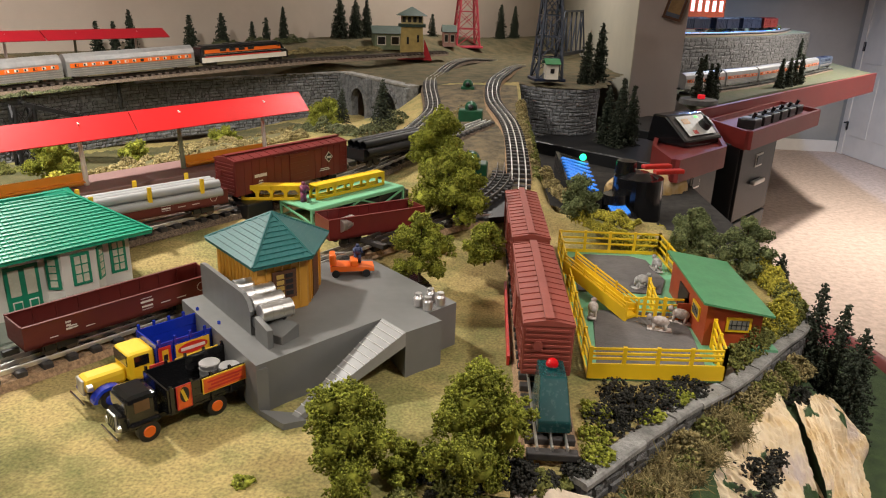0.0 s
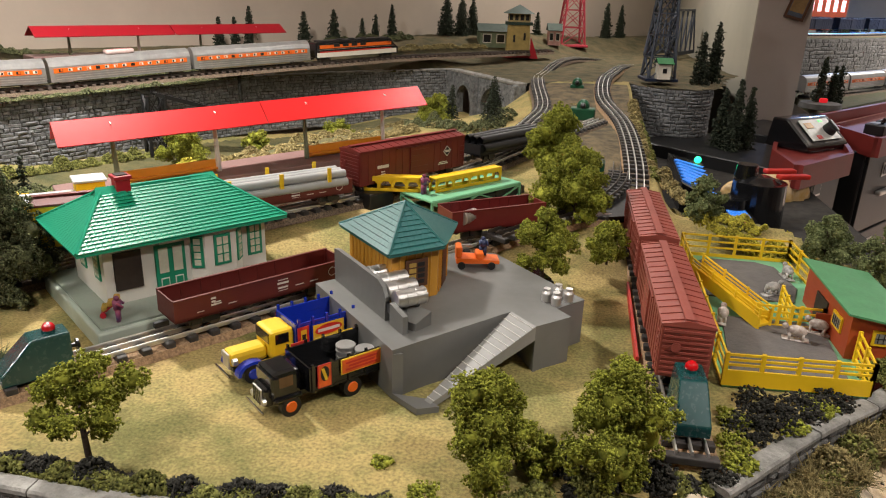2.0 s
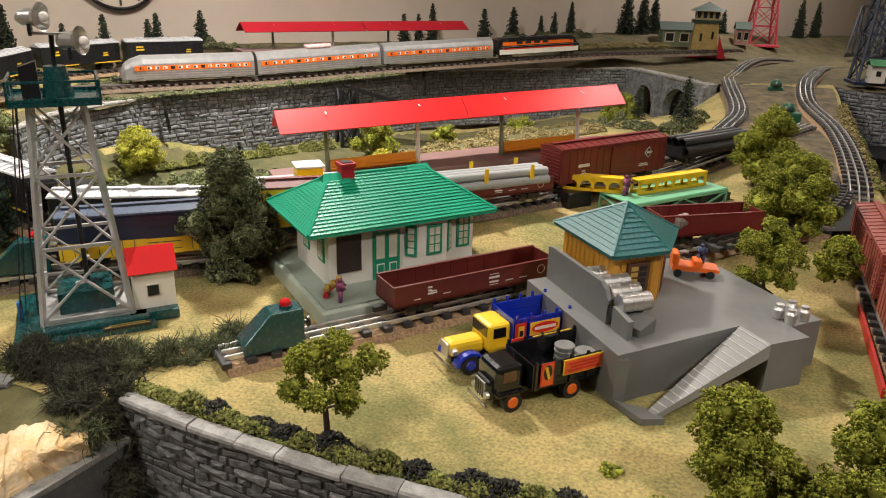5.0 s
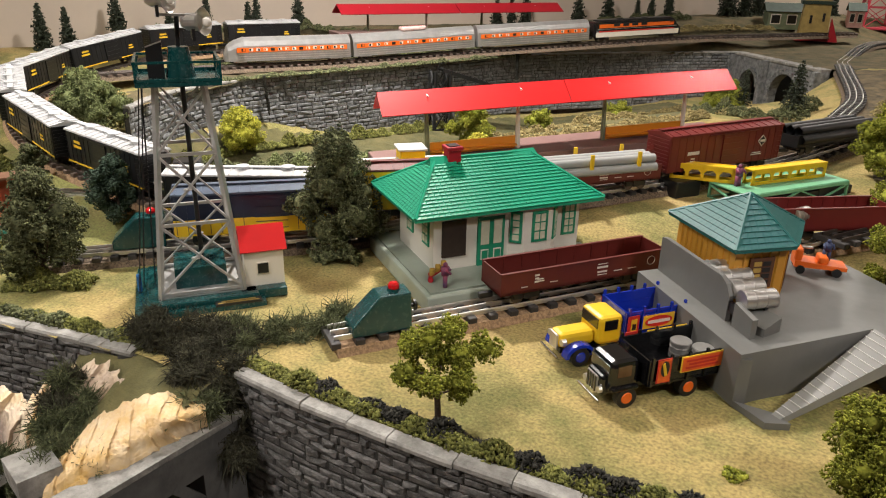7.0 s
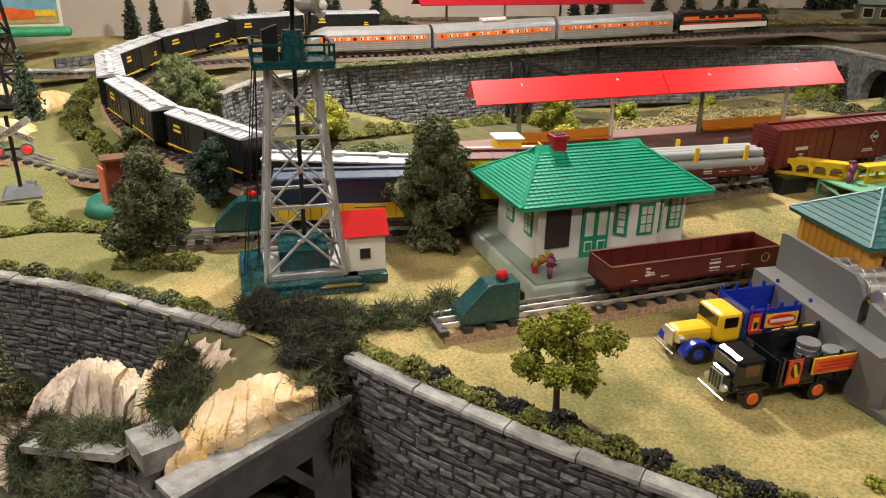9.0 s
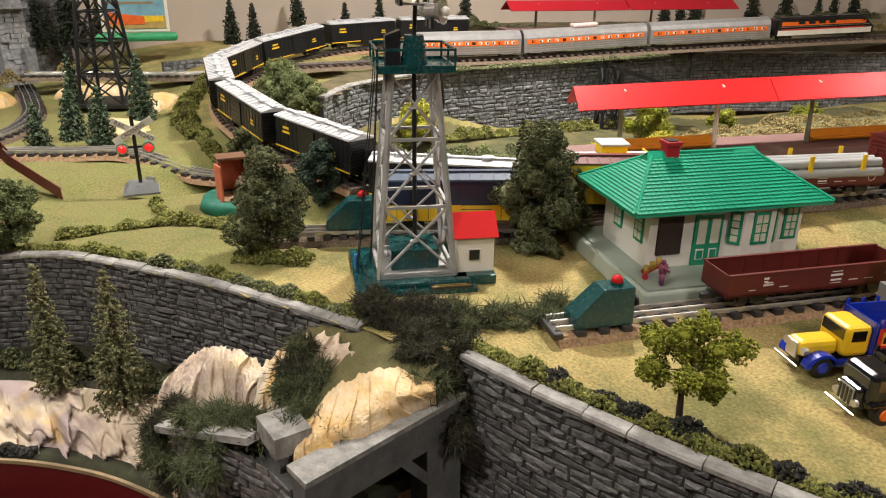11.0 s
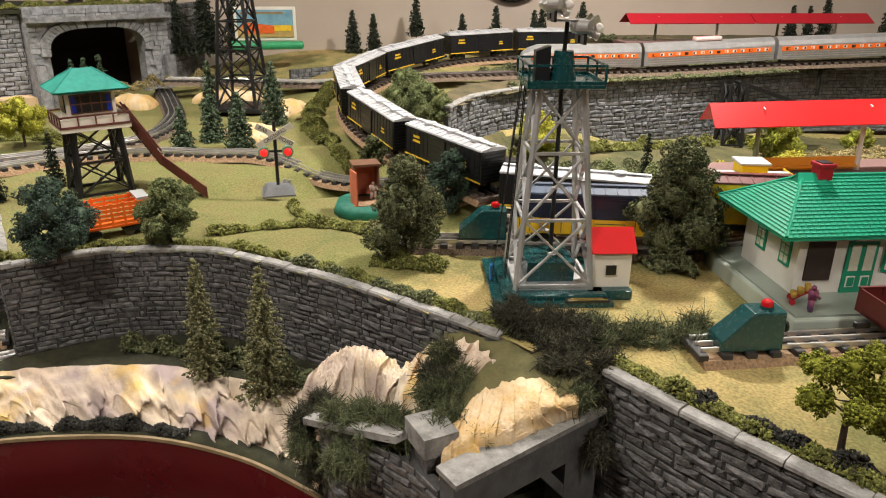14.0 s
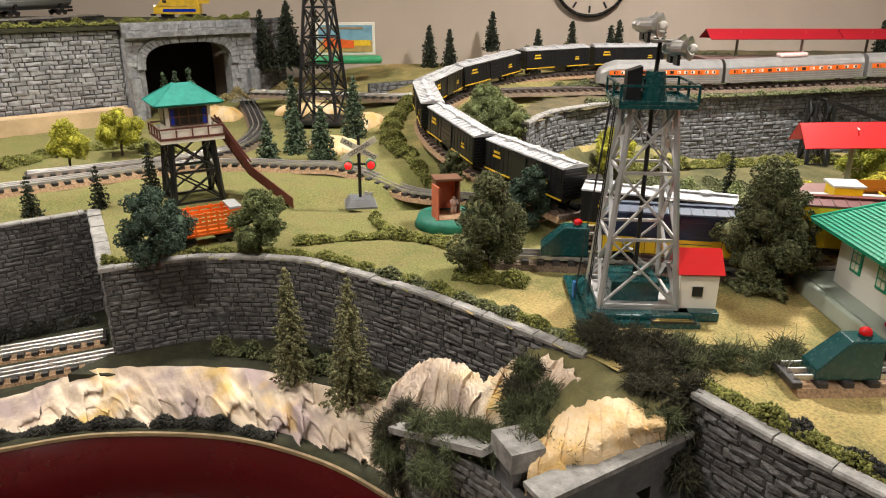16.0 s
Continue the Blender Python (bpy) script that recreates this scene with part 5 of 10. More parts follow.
# ---- watch tower, signal, privy ----
def watch_tower(x, y, z, yaw):
    th = thing("watch_tower", at(x, y, z, yaw) @ Matrix.Diagonal((.97, .97, 1.064, 1)), "white elevated gateman tower with a green roof on black trestle legs", "watch tower")
    BR = mat("dark_red_plastic", (0.13, 0.035, 0.025), 0.5)
    lo = [(-.052, -.045, 0), (.052, -.045, 0), (.052, .045, 0), (-.052, .045, 0)]
    hi = [(-.043, -.036, .135), (.043, -.036, .135), (.043, .036, .135), (-.043, .036, .135)]
    lattice(th, lo, hi, [0.1, 0.55, 1.0], BLACK, 0.0045, strut=0.003)
    for p in lo:
        part("foot", bx(p[0], p[1], 0.003, 0.016, 0.016, 0.006, 0.001), BLACK, th)
    part("floor", bx(0, 0, 0.139, 0.132, 0.106, 0.008), WHITE, th)
    for k, (w, d) in enumerate(((.132, .106), (.106, .132), (.132, .106), (.106, .132))):
        m = Matrix.Rotation(k * math.pi / 2, 4, "Z")
        part("railing", bx(0, -d / 2, 0.163, w, 0.003, 0.003, m=m), BR, th)
        part("railing", bx(0, -d / 2, 0.144, w, 0.003, 0.004, m=m), BR, th)
        part("apron", bx(0, -d / 2 + .0022, 0.1515, w - .004, 0.0014, 0.013, m=m), WHITE, th, "white boards under the railing")
        for i in range(5):
            part("railing_post", bx(-w / 2 + i * w / 4, -d / 2, 0.154, 0.0025, 0.0025, 0.020, m=m), BR, th)
    cab = part("cabin", bx(0, 0, 0.174, 0.092, 0.066, 0.062), WHITE, th, "white cabin")
    for m, w in ((Matrix(), .076), (Matrix.Rotation(math.pi, 4, "Z"), .076)):
        win = part("window", bx(0, -0.0336, 0.182, w, 0.002, 0.032, m=m), BLACK, cab)
        for i in range(5):
            part("glazing_bar", bx(-w / 2 + i * w / 4, -0.035, 0.182, 0.0025, 0.0015, 0.034, m=m), BROWN, cab)
        for zz in (0.166, 0.182, 0.198):
            part("glazing_bar", bx(0, -0.0352, zz, w + .002, 0.0015, 0.0022, m=m), BROWN, cab)
    for s in (-1, 1):
        part("window", bx(s * 0.0465, 0, 0.182, 0.002, 0.044, 0.032), BLACK, cab)
        part("curtain", bx(s * 0.033, -0.0345, 0.182, 0.008, 0.002, 0.030), BLUE, cab)
    rf = part("roof", slab(bmesh.new(), [(-.068, -.055, .204), (.068, -.055, .204), (.068, .055, .204), (-.068, .055, .204)], .003), mat("sea_green_roof", (0.02, 0.22, 0.17), 0.7, spec=0.25), th, "sea green hip roof")
    for poly in ([(-.070, -.057, .206), (.070, -.057, .206), (.018, 0, .240), (-.018, 0, .240)], [(.070, .057, .206), (-.070, .057, .206), (-.018, 0, .240), (.018, 0, .240)],
                 [(-.070, .057, .206), (-.070, -.057, .206), (-.018, 0, .240)], [(.070, -.057, .206), (.070, .057, .206), (.018, 0, .240)]):
        part("roof_slope", slab(bmesh.new(), poly, .0022), MATS["sea_green_roof"], rf)
    for q in ((-.07, -.057), (.07, -.057), (.07, .057), (-.07, .057)):
        part("hip_cap", cyl(bmesh.new(), (q[0], q[1], .208), (math.copysign(.018, q[0]), 0, .242), 0.002, seg=6), MATS["sea_green_roof"], rf)
    # stairway down from the side, in two pitches
    a, b, c = Vector((0.066, 0.0, .142)), Vector((0.118, -0.040, .052)), Vector((0.172, -0.140, 0.0))
    for o in (-.014, .014):
        v = Vector((0, o, 0))
        part("stringer", slab(bmesh.new(), [a + v, b + v, b + v + Vector((0, 0, .022)), a + v + Vector((0, 0, .022))], .002), BR, th)
        part("stringer", slab(bmesh.new(), [b + v, c + v, c + v + Vector((0, 0, .022)), b + v + Vector((0, 0, .022))], .002), BR, th)
        part("handrail", beam(bmesh.new(), a + v + Vector((0, 0, .03)), b + v + Vector((0, 0, .03)), .003, .003), BR, th)
    for i in range(10):
        p = a.lerp(b, (i + .5) / 10)
        part("stair_step", bx(p.x, p.y, p.z + .006, 0.008, 0.028, 0.003), BR, th)
    part("stair_landing", slab(bmesh.new(), [b + Vector((0, -.014, .004)), c + Vector((0, -.014, .002)), c + Vector((0, .014, .002)), b + Vector((0, .014, .004))], .002), BR, th)
    return th


watch_tower(-1.756, 0.461, 1.003, 85)


def crossing_signal(x, y, z, yaw):
    th = thing("crossing_signal", at(x, y, z, yaw), "crossing signal with white crossed boards and two red lamps", "railroad signal")
    GB = mat("grey_base", (0.16, 0.165, 0.17), 0.5)
    part("base", prism(bmesh.new(), [(-.034, -.034), (.034, -.034), (.034, .034), (-.034, .034)], 0, 0.004), GB, th, "stepped grey base")
    bm = bmesh.new()
    cyl(bm, (0, 0, 0.003), (0, 0, 0.018), 0.046, 0.032, 4)
    bmesh.ops.rotate(bm, verts=bm.verts, cent=(0, 0, 0), matrix=Matrix.Rotation(radians(45), 3, "Z"))
    part("plinth", bm, GB, th)
    part("post", cyl(bmesh.new(), (0, 0, 0.016), (0, 0, 0.152), 0.0036, seg=12), BLACK, th)
    part("terminal", cyl(cyl(bmesh.new(), (.014, .012, .016), (.014, .012, .026), .004), (.024, .010, .016), (.024, .010, .024), .004), SILVER, th)
    for s in (-1, 1):
        bd = part("crossboard", bx(0, 0, 0, 0.084, 0.0022, 0.0125, m=Matrix.Rotation(radians(30 * s), 4, "Y")), WHITE, th, "white sign board")
        bd.matrix_basis = Matrix.Translation((0, -0.0065 - .0026 * (s < 0), 0.124))
        words = ("RAIL", "ROAD") if s > 0 else ("CROSSING",)
        for i, wd in enumerate(words):
            off = 0 if len(words) == 1 else (-.025 if i == 0 else .025)
            text(wd, 0.0105, BLACK, bd, Matrix.Rotation(radians(30 * s), 4, "Y") @ Matrix.Translation((off, -0.0016, 0)) @ SIDE_F)
    bar = part("lamp_bar", beam(bmesh.new(), (-.026, 0, .090), (.026, 0, .090), .004, .004), BLACK, th)
    for s in (-1, 1):
        part("lamp_hood", cyl(bmesh.new(), (s * .024, .006, .090), (s * .024, -.014, .090), 0.0105, 0.0115, 18), mat("pale_green_enamel", (0.18, 0.34, 0.24), 0.4), th)
        part("lamp", ball(bmesh.new(), (s * .024, -.013, .090), 0.0085, 2), mat("lit_red_lens", (0.8, 0.02, 0.02), 0.2, emit=0.8), th, "glowing red lamp", True)
    return th


crossing_signal(-1.534, 0.744, 1.002, 62)


def privy(x, y, z, yaw):
    GP = mat("green_lawn_paint", (0.02, 0.20, 0.135), 0.6, var=0.15, scale=60)
    th = thing("privy", at(x, y, z, yaw), "open brown shed with red inside on a green oval base", "shed")
    bm = bmesh.new()
    cyl(bm, (0, 0, 0), (0, 0, 0.022), 0.066, 0.058, 28)
    part("base", bm, GP, th, "green painted oval base", True)
    part("path", bx(0.0, -0.012, 0.0225, 0.060, 0.060, 0.002), CORK, th)
    BRN = mat("brown_board", (0.16, 0.075, 0.04), 0.6)
    INR = mat("copper_red_board", (0.55, 0.14, 0.07), 0.6)
    w = 0.046
    for X, Y, sx, sy in ((-w / 2, 0.015, .003, .044), (w / 2, 0.015, .003, .044), (0, 0.036, w, .003)):
        part("wall", bx(X, Y, 0.057, sx, sy, 0.070), BRN, th)
    part("lining", bx(0, 0.033, 0.057, w - .004, .002, 0.066), INR, th)
    part("lining", bx(-w / 2 + .0025, 0.014, 0.057, .0015, .040, 0.066), INR, th)
    part("roof", prism(bmesh.new(), [(-.027, -.012), (.027, -.012), (.027, .042), (-.027, .042)], [0.092, 0.092, 0.089, 0.089], [0.096, 0.096, 0.093, 0.093]), BRN, th)
    part("door", bx(-0.034, -0.022, 0.056, 0.003, 0.034, 0.066, m=Matrix.Rotation(radians(12), 4, "Z")), INR, th, "open door")
    return th


privy(-1.322, 0.817, 1.0, 62)


# toy figures are plain one-piece shapes
def figure(x, y, z, yaw, label, material, h=0.036):
    bm = bmesh.new()
    for s in (-1, 1):
        cyl(bm, (s * .0035, 0, 0), (s * .003, 0, h * .48), h * .085, h * .095, 8)
    cyl(bm, (0, 0, h * .46), (0, 0, h * .82), h * .15, h * .17, 10)
    ball(bm, (0, 0, h * .92), h * .10, 2)
    for s in (-1, 1):
        cyl(bm, (s * h * .19, 0, h * .78), (s * h * .20, -h * .22, h * .60), h * .055, h * .05, 6)
    ob = part("toy_figure", bm, material, None, "", True)
    ob.matrix_world = at(x, y, z, yaw)
    return tagged(ob, label, "toy figure", "toy figures")


FIG_R = mat("red_blue_figure_paint", (0.35, 0.03, 0.03), 0.5, color2=(0.04, 0.05, 0.16), scale=30)
FIG_B = mat("navy_figure_paint", (0.03, 0.045, 0.12), 0.5)
FIG_P = mat("pale_figure_paint", (0.6, 0.45, 0.4), 0.5)
figure(-0.528, 0.946, 1.031, 120, "small plain figure in red and blue on the station porch", FIG_R)
figure(-0.073, 1.205, 1.082, 20, "small seated plain figure on the baggage cart", FIG_B, 0.03)
figure(-1.314, 0.827, 1.024, 60, "small plain figure inside the open shed", FIG_P, 0.034)

th = thing("hand_truck", at(-0.548, 0.960, 1.031, 30), "yellow sacks on a small red hand truck on the porch", "hand truck")
part("frame", slab(bmesh.new(), [(-.012, -.008, .004), (.012, -.008, .022), (.012, .008, .022), (-.012, .008, .004)], .002), RED_DK, th)
for i in range(3):
    part("sack", bx(-.008 + i * .008, 0, .012 + i * .006, .008, .016, .008, .002, Matrix()), mat("ochre_sack", (0.42, 0.26, 0.04), 0.7), th)
for s in (-1, 1):
    part("wheel", cyl(bmesh.new(), (-.010, s * .009, .004), (-.010, s * .011, .004), .004), RED_DK, th)


# ---- toy trucks ----
def wheel(th, x, y, r, hub, w=0.009, tyre=BLACK):
    s = 1 if y > 0 else -1
    t = part("wheel", cyl(bmesh.new(), (x, y - w / 2, r), (x, y + w / 2, r), r, seg=24), tyre, th, "black rubber tyre")
    part("hub", cyl(bmesh.new(), (x, y + s * (w / 2 - .001), r), (x, y + s * (w / 2 + .0012), r), r * .62, r * .5, 20), hub, t, "coloured wheel hub")


def stake_bed(th, x0, x1, w, z, h, material):
    part("bed", bx((x0 + x1) / 2, 0, z + .002, x1 - x0, w, .004), material, th)
    for s in (-1, 1):
        for i in range(3):
            part("board", bx((x0 + x1) / 2, s * (w / 2 - .001), z + .005 + i * (h - .004) / 3 + .002, x1 - x0, .002, (h - .004) / 3 - .0004), material, th)
        for i in range(5):
            part("stake", bx(x0 + .004 + i * (x1 - x0 - .008) / 4, s * (w / 2 + .0004), z + h / 2 + .001, .003, .003, h + .002), material, th)
    for X in (x0 + .001, x1 - .001):
        for i in range(3):
            part("board", bx(X, 0, z + .005 + i * (h - .004) / 3 + .002, .002, w - .006, (h - .004) / 3 - .0004), material, th)


def sign(th, x, s, w, z, sx, sz, face, edge, word="", ink=None, size=0.01):
    m = Matrix.Translation((x, s * w, z)) @ (SIDE_F if s < 0 else Matrix.Rotation(math.pi, 4, "Z") @ SIDE_F)
    p = part("sign", bx(0, 0, 0, sx, sz, .0012, .0004), edge, th, "bright printed side sign")
    p.matrix_basis = m
    q = part("sign_field", bx(0, 0, .0007, sx - .003, sz - .003, .0008), face, p)
    return p


SIGN_Y = mat("sign_yellow", (0.75, 0.48, 0.03), 0.45)
SIGN_R = mat("sign_red", (0.55, 0.03, 0.02), 0.45)
SIGN_O = mat("sign_orange", (0.72, 0.12, 0.02), 0.45)


def yellow_truck(x, y, z, yaw):
    th = thing("toy_truck", at(x, y, z, yaw), "yellow and blue die-cast stake truck parked beside the dock", "toy truck", "die-cast trucks")
    part("chassis", bx(-.005, 0, .016, .165, .020, .006), BLACK, th)
    bm = bmesh.new()
    box(bm, 0.056, 0, 0.030, 0.050, 0.027, 0.020, None, 0.006)
    part("hood", bm, YELLOW, th, "yellow hood")
    cab = part("cab", bx(0.016, 0, 0.040, 0.034, 0.046, 0.038, 0.006), YELLOW, th, "yellow cab")
    part("windscreen", bx(0.0325, 0, 0.049, .002, .036, .013), BLACK_GL, cab)
    for s in (-1, 1):
        part("side_window", bx(0.017, s * .0229, 0.048, .018, .0012, .013), BLACK_GL, cab)
        bm = bmesh.new()
        rings = []
        for k in range(13):
            a0 = math.pi * k / 12
            c0, s0 = math.cos(a0), math.sin(a0)
            rings.append([bm.verts.new((0.058 + r_ * c0, s * .021 + o_, .013 + r_ * .8 * s0)) for r_, o_ in ((.0165, -.007), (.0205, -.006), (.0205, .006), (.0165, .007))])
        for ra_, rb_ in zip(rings, rings[1:]):
            for i in range(4):
                bm.faces.new((ra_[i], ra_[(i + 1) % 4], rb_[(i + 1) % 4], rb_[i]))
        part("fender", bm, BLUE, th, "round blue fender")
        part("running_board", bx(0.020, s * .020, .014, .050, .010, .003), BLUE, th)
        part("headlight", cyl(bmesh.new(), (0.074, s * .015, .030), (0.080, s * .015, .030), .0045), SILVER, th, "chrome headlight")
        wheel(th, 0.058, s * .022, .0125, BLUE)
        wheel(th, -0.050, s * .022, .0125, BLUE)
    part("grille", bx(0.0815, 0, 0.028, .003, .018, .020, .001), SILVER, th, "chrome grille")
    part("bumper", bx(0.0875, 0, 0.014, .0025, .042, .0035, .001), CHROME, th, "chrome bumper")
    stake_bed(th, -.088, 0.000, .056, .022, .046, BLUE)
    for s in (-1, 1):
        sg = sign(th, -.045, s, .0305, .049, .048, .021, SIGN_Y, BLUE)
        ov = part("badge", cyl(bmesh.new(), (0, 0, .0008), (0, 0, .0016), .009, seg=28), SIGN_R, sg)
        ov.matrix_basis = Matrix.Diagonal((2.2, 0.8, 1, 1))
        bars(sg, Matrix.Translation((0, 0, .0018)), .032, .0075, 1, WHITE_INK)
        sg2 = sign(th, -.009, s, .0305, .047, .016, .026, SIGN_R, SIGN_R)
        part("badge", bx(0, 0, .0012, .008, .018, .001), SIGN_Y, sg2)
        part("badge", bx(0, -.001, .0018, .005, .008, .001), BLACK, sg2)
    part("tail_board", bx(-.089, 0, .036, .003, .056, .004), BLUE, th)
    return th


def black_truck(x, y, z, yaw):
    th = thing("toy_truck", at(x, y, z, yaw), "black die-cast cab-over stake truck with orange wheels carrying two drums", "toy truck", "die-cast trucks")
    part("chassis", bx(-.010, 0, .016, .150, .020, .006), BLACK_GL, th)
    cab = part("cab", bx(0.052, 0, 0.036, 0.036, 0.046, 0.042, 0.007), BLACK_GL, th, "glossy black cab")
    part("nose", bx(0.070, 0, 0.026, 0.014, 0.032, 0.024, 0.004), BLACK_GL, th)
    part("windscreen", bx(0.0698, 0, 0.045, .002, .036, .013), mat("dark_glass", (0.03, 0.03, 0.03), 0.05, coat=0.8), cab)
    for s in (-1, 1):
        part("side_window", bx(0.054, s * .0229, 0.045, .017, .0012, .013), mat("brown_glass", (0.10, 0.045, 0.02), 0.1, coat=0.5), cab)
        part("headlight", cyl(bmesh.new(), (0.076, s * .014, .022), (0.080, s * .014, .022), .004), SILVER, th, "chrome headlight")
        part("fender", bx(0.052, s * .021, .024, .034, .012, .006, .003), BLACK_GL, th)
        wheel(th, 0.050, s * .022, .0125, ORANGE)
        wheel(th, -0.030, s * .023, .0125, ORANGE, 0.012)
    part("grille", bx(0.0785, 0, 0.026, .002, .020, .020), SILVER, th, "chrome grille")
    for i in range(4):
        part("grille_bar", bx(0.0798, -.0075 + i * .005, 0.026, .001, .0028, .018), BLACK_GL, th)
    part("bumper", bx(0.083, 0, 0.012, .0025, .044, .0035, .001), CHROME, th, "chrome bumper")
    stake_bed(th, -.076, 0.028, .060, .024, .034, BLACK_GL)
    for s in (-1, 1):
        sg = sign(th, -.040, s, .0325, .046, .056, .020, SIGN_O, SIGN_Y)
        bars(sg, Matrix.Translation((0, 0, .0013)), .044, .013, 3, SIGN_R)
        sg2 = sign(th, .010, s, .0325, .043, .018, .030, SIGN_O, SIGN_R)
        part("badge", cyl(bmesh.new(), (0, .002, .0008), (0, .002, .0018), .006, seg=18), BLACK, sg2).matrix_basis = Matrix.Diagonal((.9, 1.6, 1, 1))
        part("badge", bx(0, .003, .0022, .0035, .016, .001, m=Matrix.Rotation(.3, 4, "Z")), SIGN_Y, sg2)
    return th


def drum(m, label, group="silver drums", r=0.0105, h=0.026):
    th = thing("drum", m, label, "drum", group)
    part("shell", cyl(bmesh.new(), (0, 0, 0), (0, 0, h), r, seg=28), SILVER, th)
    for zz in (0.0015, h * .33, h * .66, h - .0015):
        part("hoop", cyl(bmesh.new(), (0, 0, zz - .0008), (0, 0, zz + .0008), r * 1.06, seg=28), SILVER, th)
    return th


yellow_truck(-0.290, 0.952, 1.0, 230)
black_truck(-0.222, 0.889, 1.0, 230)
tm = at(-0.222, 0.889, 1.0, 230)
for lx, ly in ((-.044, -.010), (-.058, .012)):
    drum(tm @ Matrix.Translation((lx, ly, .028)), "silver drum standing on the black truck", r=0.0118, h=0.0215)


# ---- shed and goods on the dock ----
def dock_shed():
    th = thing("dock_shed", Matrix(), "mustard plank shed with a teal tiled roof on the dock", "shed")
    Z = 1.066
    eave = [(-0.168, 1.006), (-0.106, 1.064), (-0.108, 1.165), (-0.190, 1.205), (-0.272, 1.112)]
    c = Vector((-0.173, 1.108, 0))
    walls = [tuple((Vector((x, y, 0)) * .84 + c * .16).xy) for x, y in eave]
    part("wall", prism(bmesh.new(), walls, Z, 1.142), MUSTARD, th, "mustard yellow walls")
    n = len(walls)
    for i in range(n):
        a, b = Vector((*walls[i], 0)), Vector((*walls[(i + 1) % n], 0))
        d = (b - a).normalized()
        nr = Vector((d.y, -d.x, 0))
        k = int((b - a).length / .011)
        for j in range(1, k):
            p = a.lerp(b, j / k) + nr * .0006
            part("batten", beam(bmesh.new(), p + Vector((0, 0, Z + .001)), p + Vector((0, 0, 1.139)), .0022, .0022), MUSTARD, th)
    pk = (c.x, c.y, 1.184)
    roof = part("roof", prism(bmesh.new(), eave, 1.138, 1.1405), TEAL_ROOF, th, "teal tiled roof")
    for i in range(n):
        a, b = (*eave[i], 1.1405), (*eave[(i + 1) % n], 1.1405)
        part("roof_slope", slab(bmesh.new(), [a, b, pk], .002), TEAL_ROOF, roof)
        tiles([a, b, pk], 10, 0.0098, TEAL_ROOF, roof, 0.0013)
    for e in eave:
        part("hip_cap", cyl(bmesh.new(), (*e, 1.1425), (pk[0], pk[1], pk[2] + .002), .0024, seg=6), TEAL_ROOF, roof)
    a, b = Vector((*walls[0], 0)), Vector((*walls[1], 0))
    ang = math.atan2((b - a).y, (b - a).x)
    m = Matrix.Translation(a.lerp(b, .52) + Vector((0, 0, 1.106))) @ Matrix.Rotation(ang, 4, "Z") @ SIDE_F
    w = part("window", bx(0, 0, .001, .034, .040, .004), BROWN, th, "brown framed window")
    w.matrix_basis = m
    for i in range(2):
        for j in range(4):
            q = part("pane", bx(-.0065 + i * .013, -.0125 + j * .0083, .0032, .0105, .0058, .001), BLACK if i else mat("ochre_blind", (0.5, 0.33, 0.08), 0.5), w)
    part("door", bx(0, 0, .001, .026, .056, .003), BROWN, th, "brown door").matrix_basis = Matrix.Translation(Vector((*walls[1], 0)).lerp(Vector((*walls[2], 0)), .5) + Vector((0, 0, Z + .030))) @ Matrix.Rotation(radians(90), 4, "Z") @ SIDE_F
    return th


dock_shed()
th = thing("barrel_rack", Matrix(), "black sloping rack that holds the silver drums", "rack")
d0, d1 = Vector((-0.198, 1.030, 1.094)), Vector((-0.138, 0.968, 1.084))
for o in (-.012, .022):
    v = Vector((.7, .7, 0)) * o
    part("rail", beam(bmesh.new(), d0 + v, d1 + v, .004, .012), BLACK, th)
part("support", prism(bmesh.new(), [(-.150, .962), (-.118, .952), (-.104, .978), (-.136, .990)], 1.066, [1.080, 1.076, 1.084, 1.088]), DOCK, th, "grey wedge under the rack")
part("support", prism(bmesh.new(), [(-.205, 1.024), (-.190, 1.020), (-.180, 1.040), (-.195, 1.046)], 1.066, 1.089), BLACK, th)
for i in range(4):
    p = d0.lerp(d1, .08 + i * .28) + Vector((-.006, -.006, .014))
    drum(Matrix.Translation(p) @ Matrix.Rotation(radians(42), 4, "Z") @ Matrix.Rotation(radians(90), 4, "Y"), "silver drum lying on the black rack", r=0.0112, h=0.042)
drum(Matrix.Translation((-0.128, 1.330, 1.098)) @ Matrix.Rotation(radians(60), 4, "Z") @ Matrix.Rotation(radians(90), 4, "Y"), "silver drum lying in the maroon gondola", r=0.0115, h=0.034)


def milk_can(x, y, z):
    th = thing("milk_can", at(x, y, z) @ Matrix.Scale(.78, 4), "small silver milk can standing on the dock", "milk can", "milk cans")
    bm = cyl(bmesh.new(), (0, 0, 0), (0, 0, .015), .0085, .0088, 16)
    cyl(bm, (0, 0, .015), (0, 0, .020), .0088, .0052, 16)
    part("body", bm, SILVER, th)
    part("lid", cyl(bmesh.new(), (0, 0, .020), (0, 0, .024), .0064, seg=16), SILVER, th)


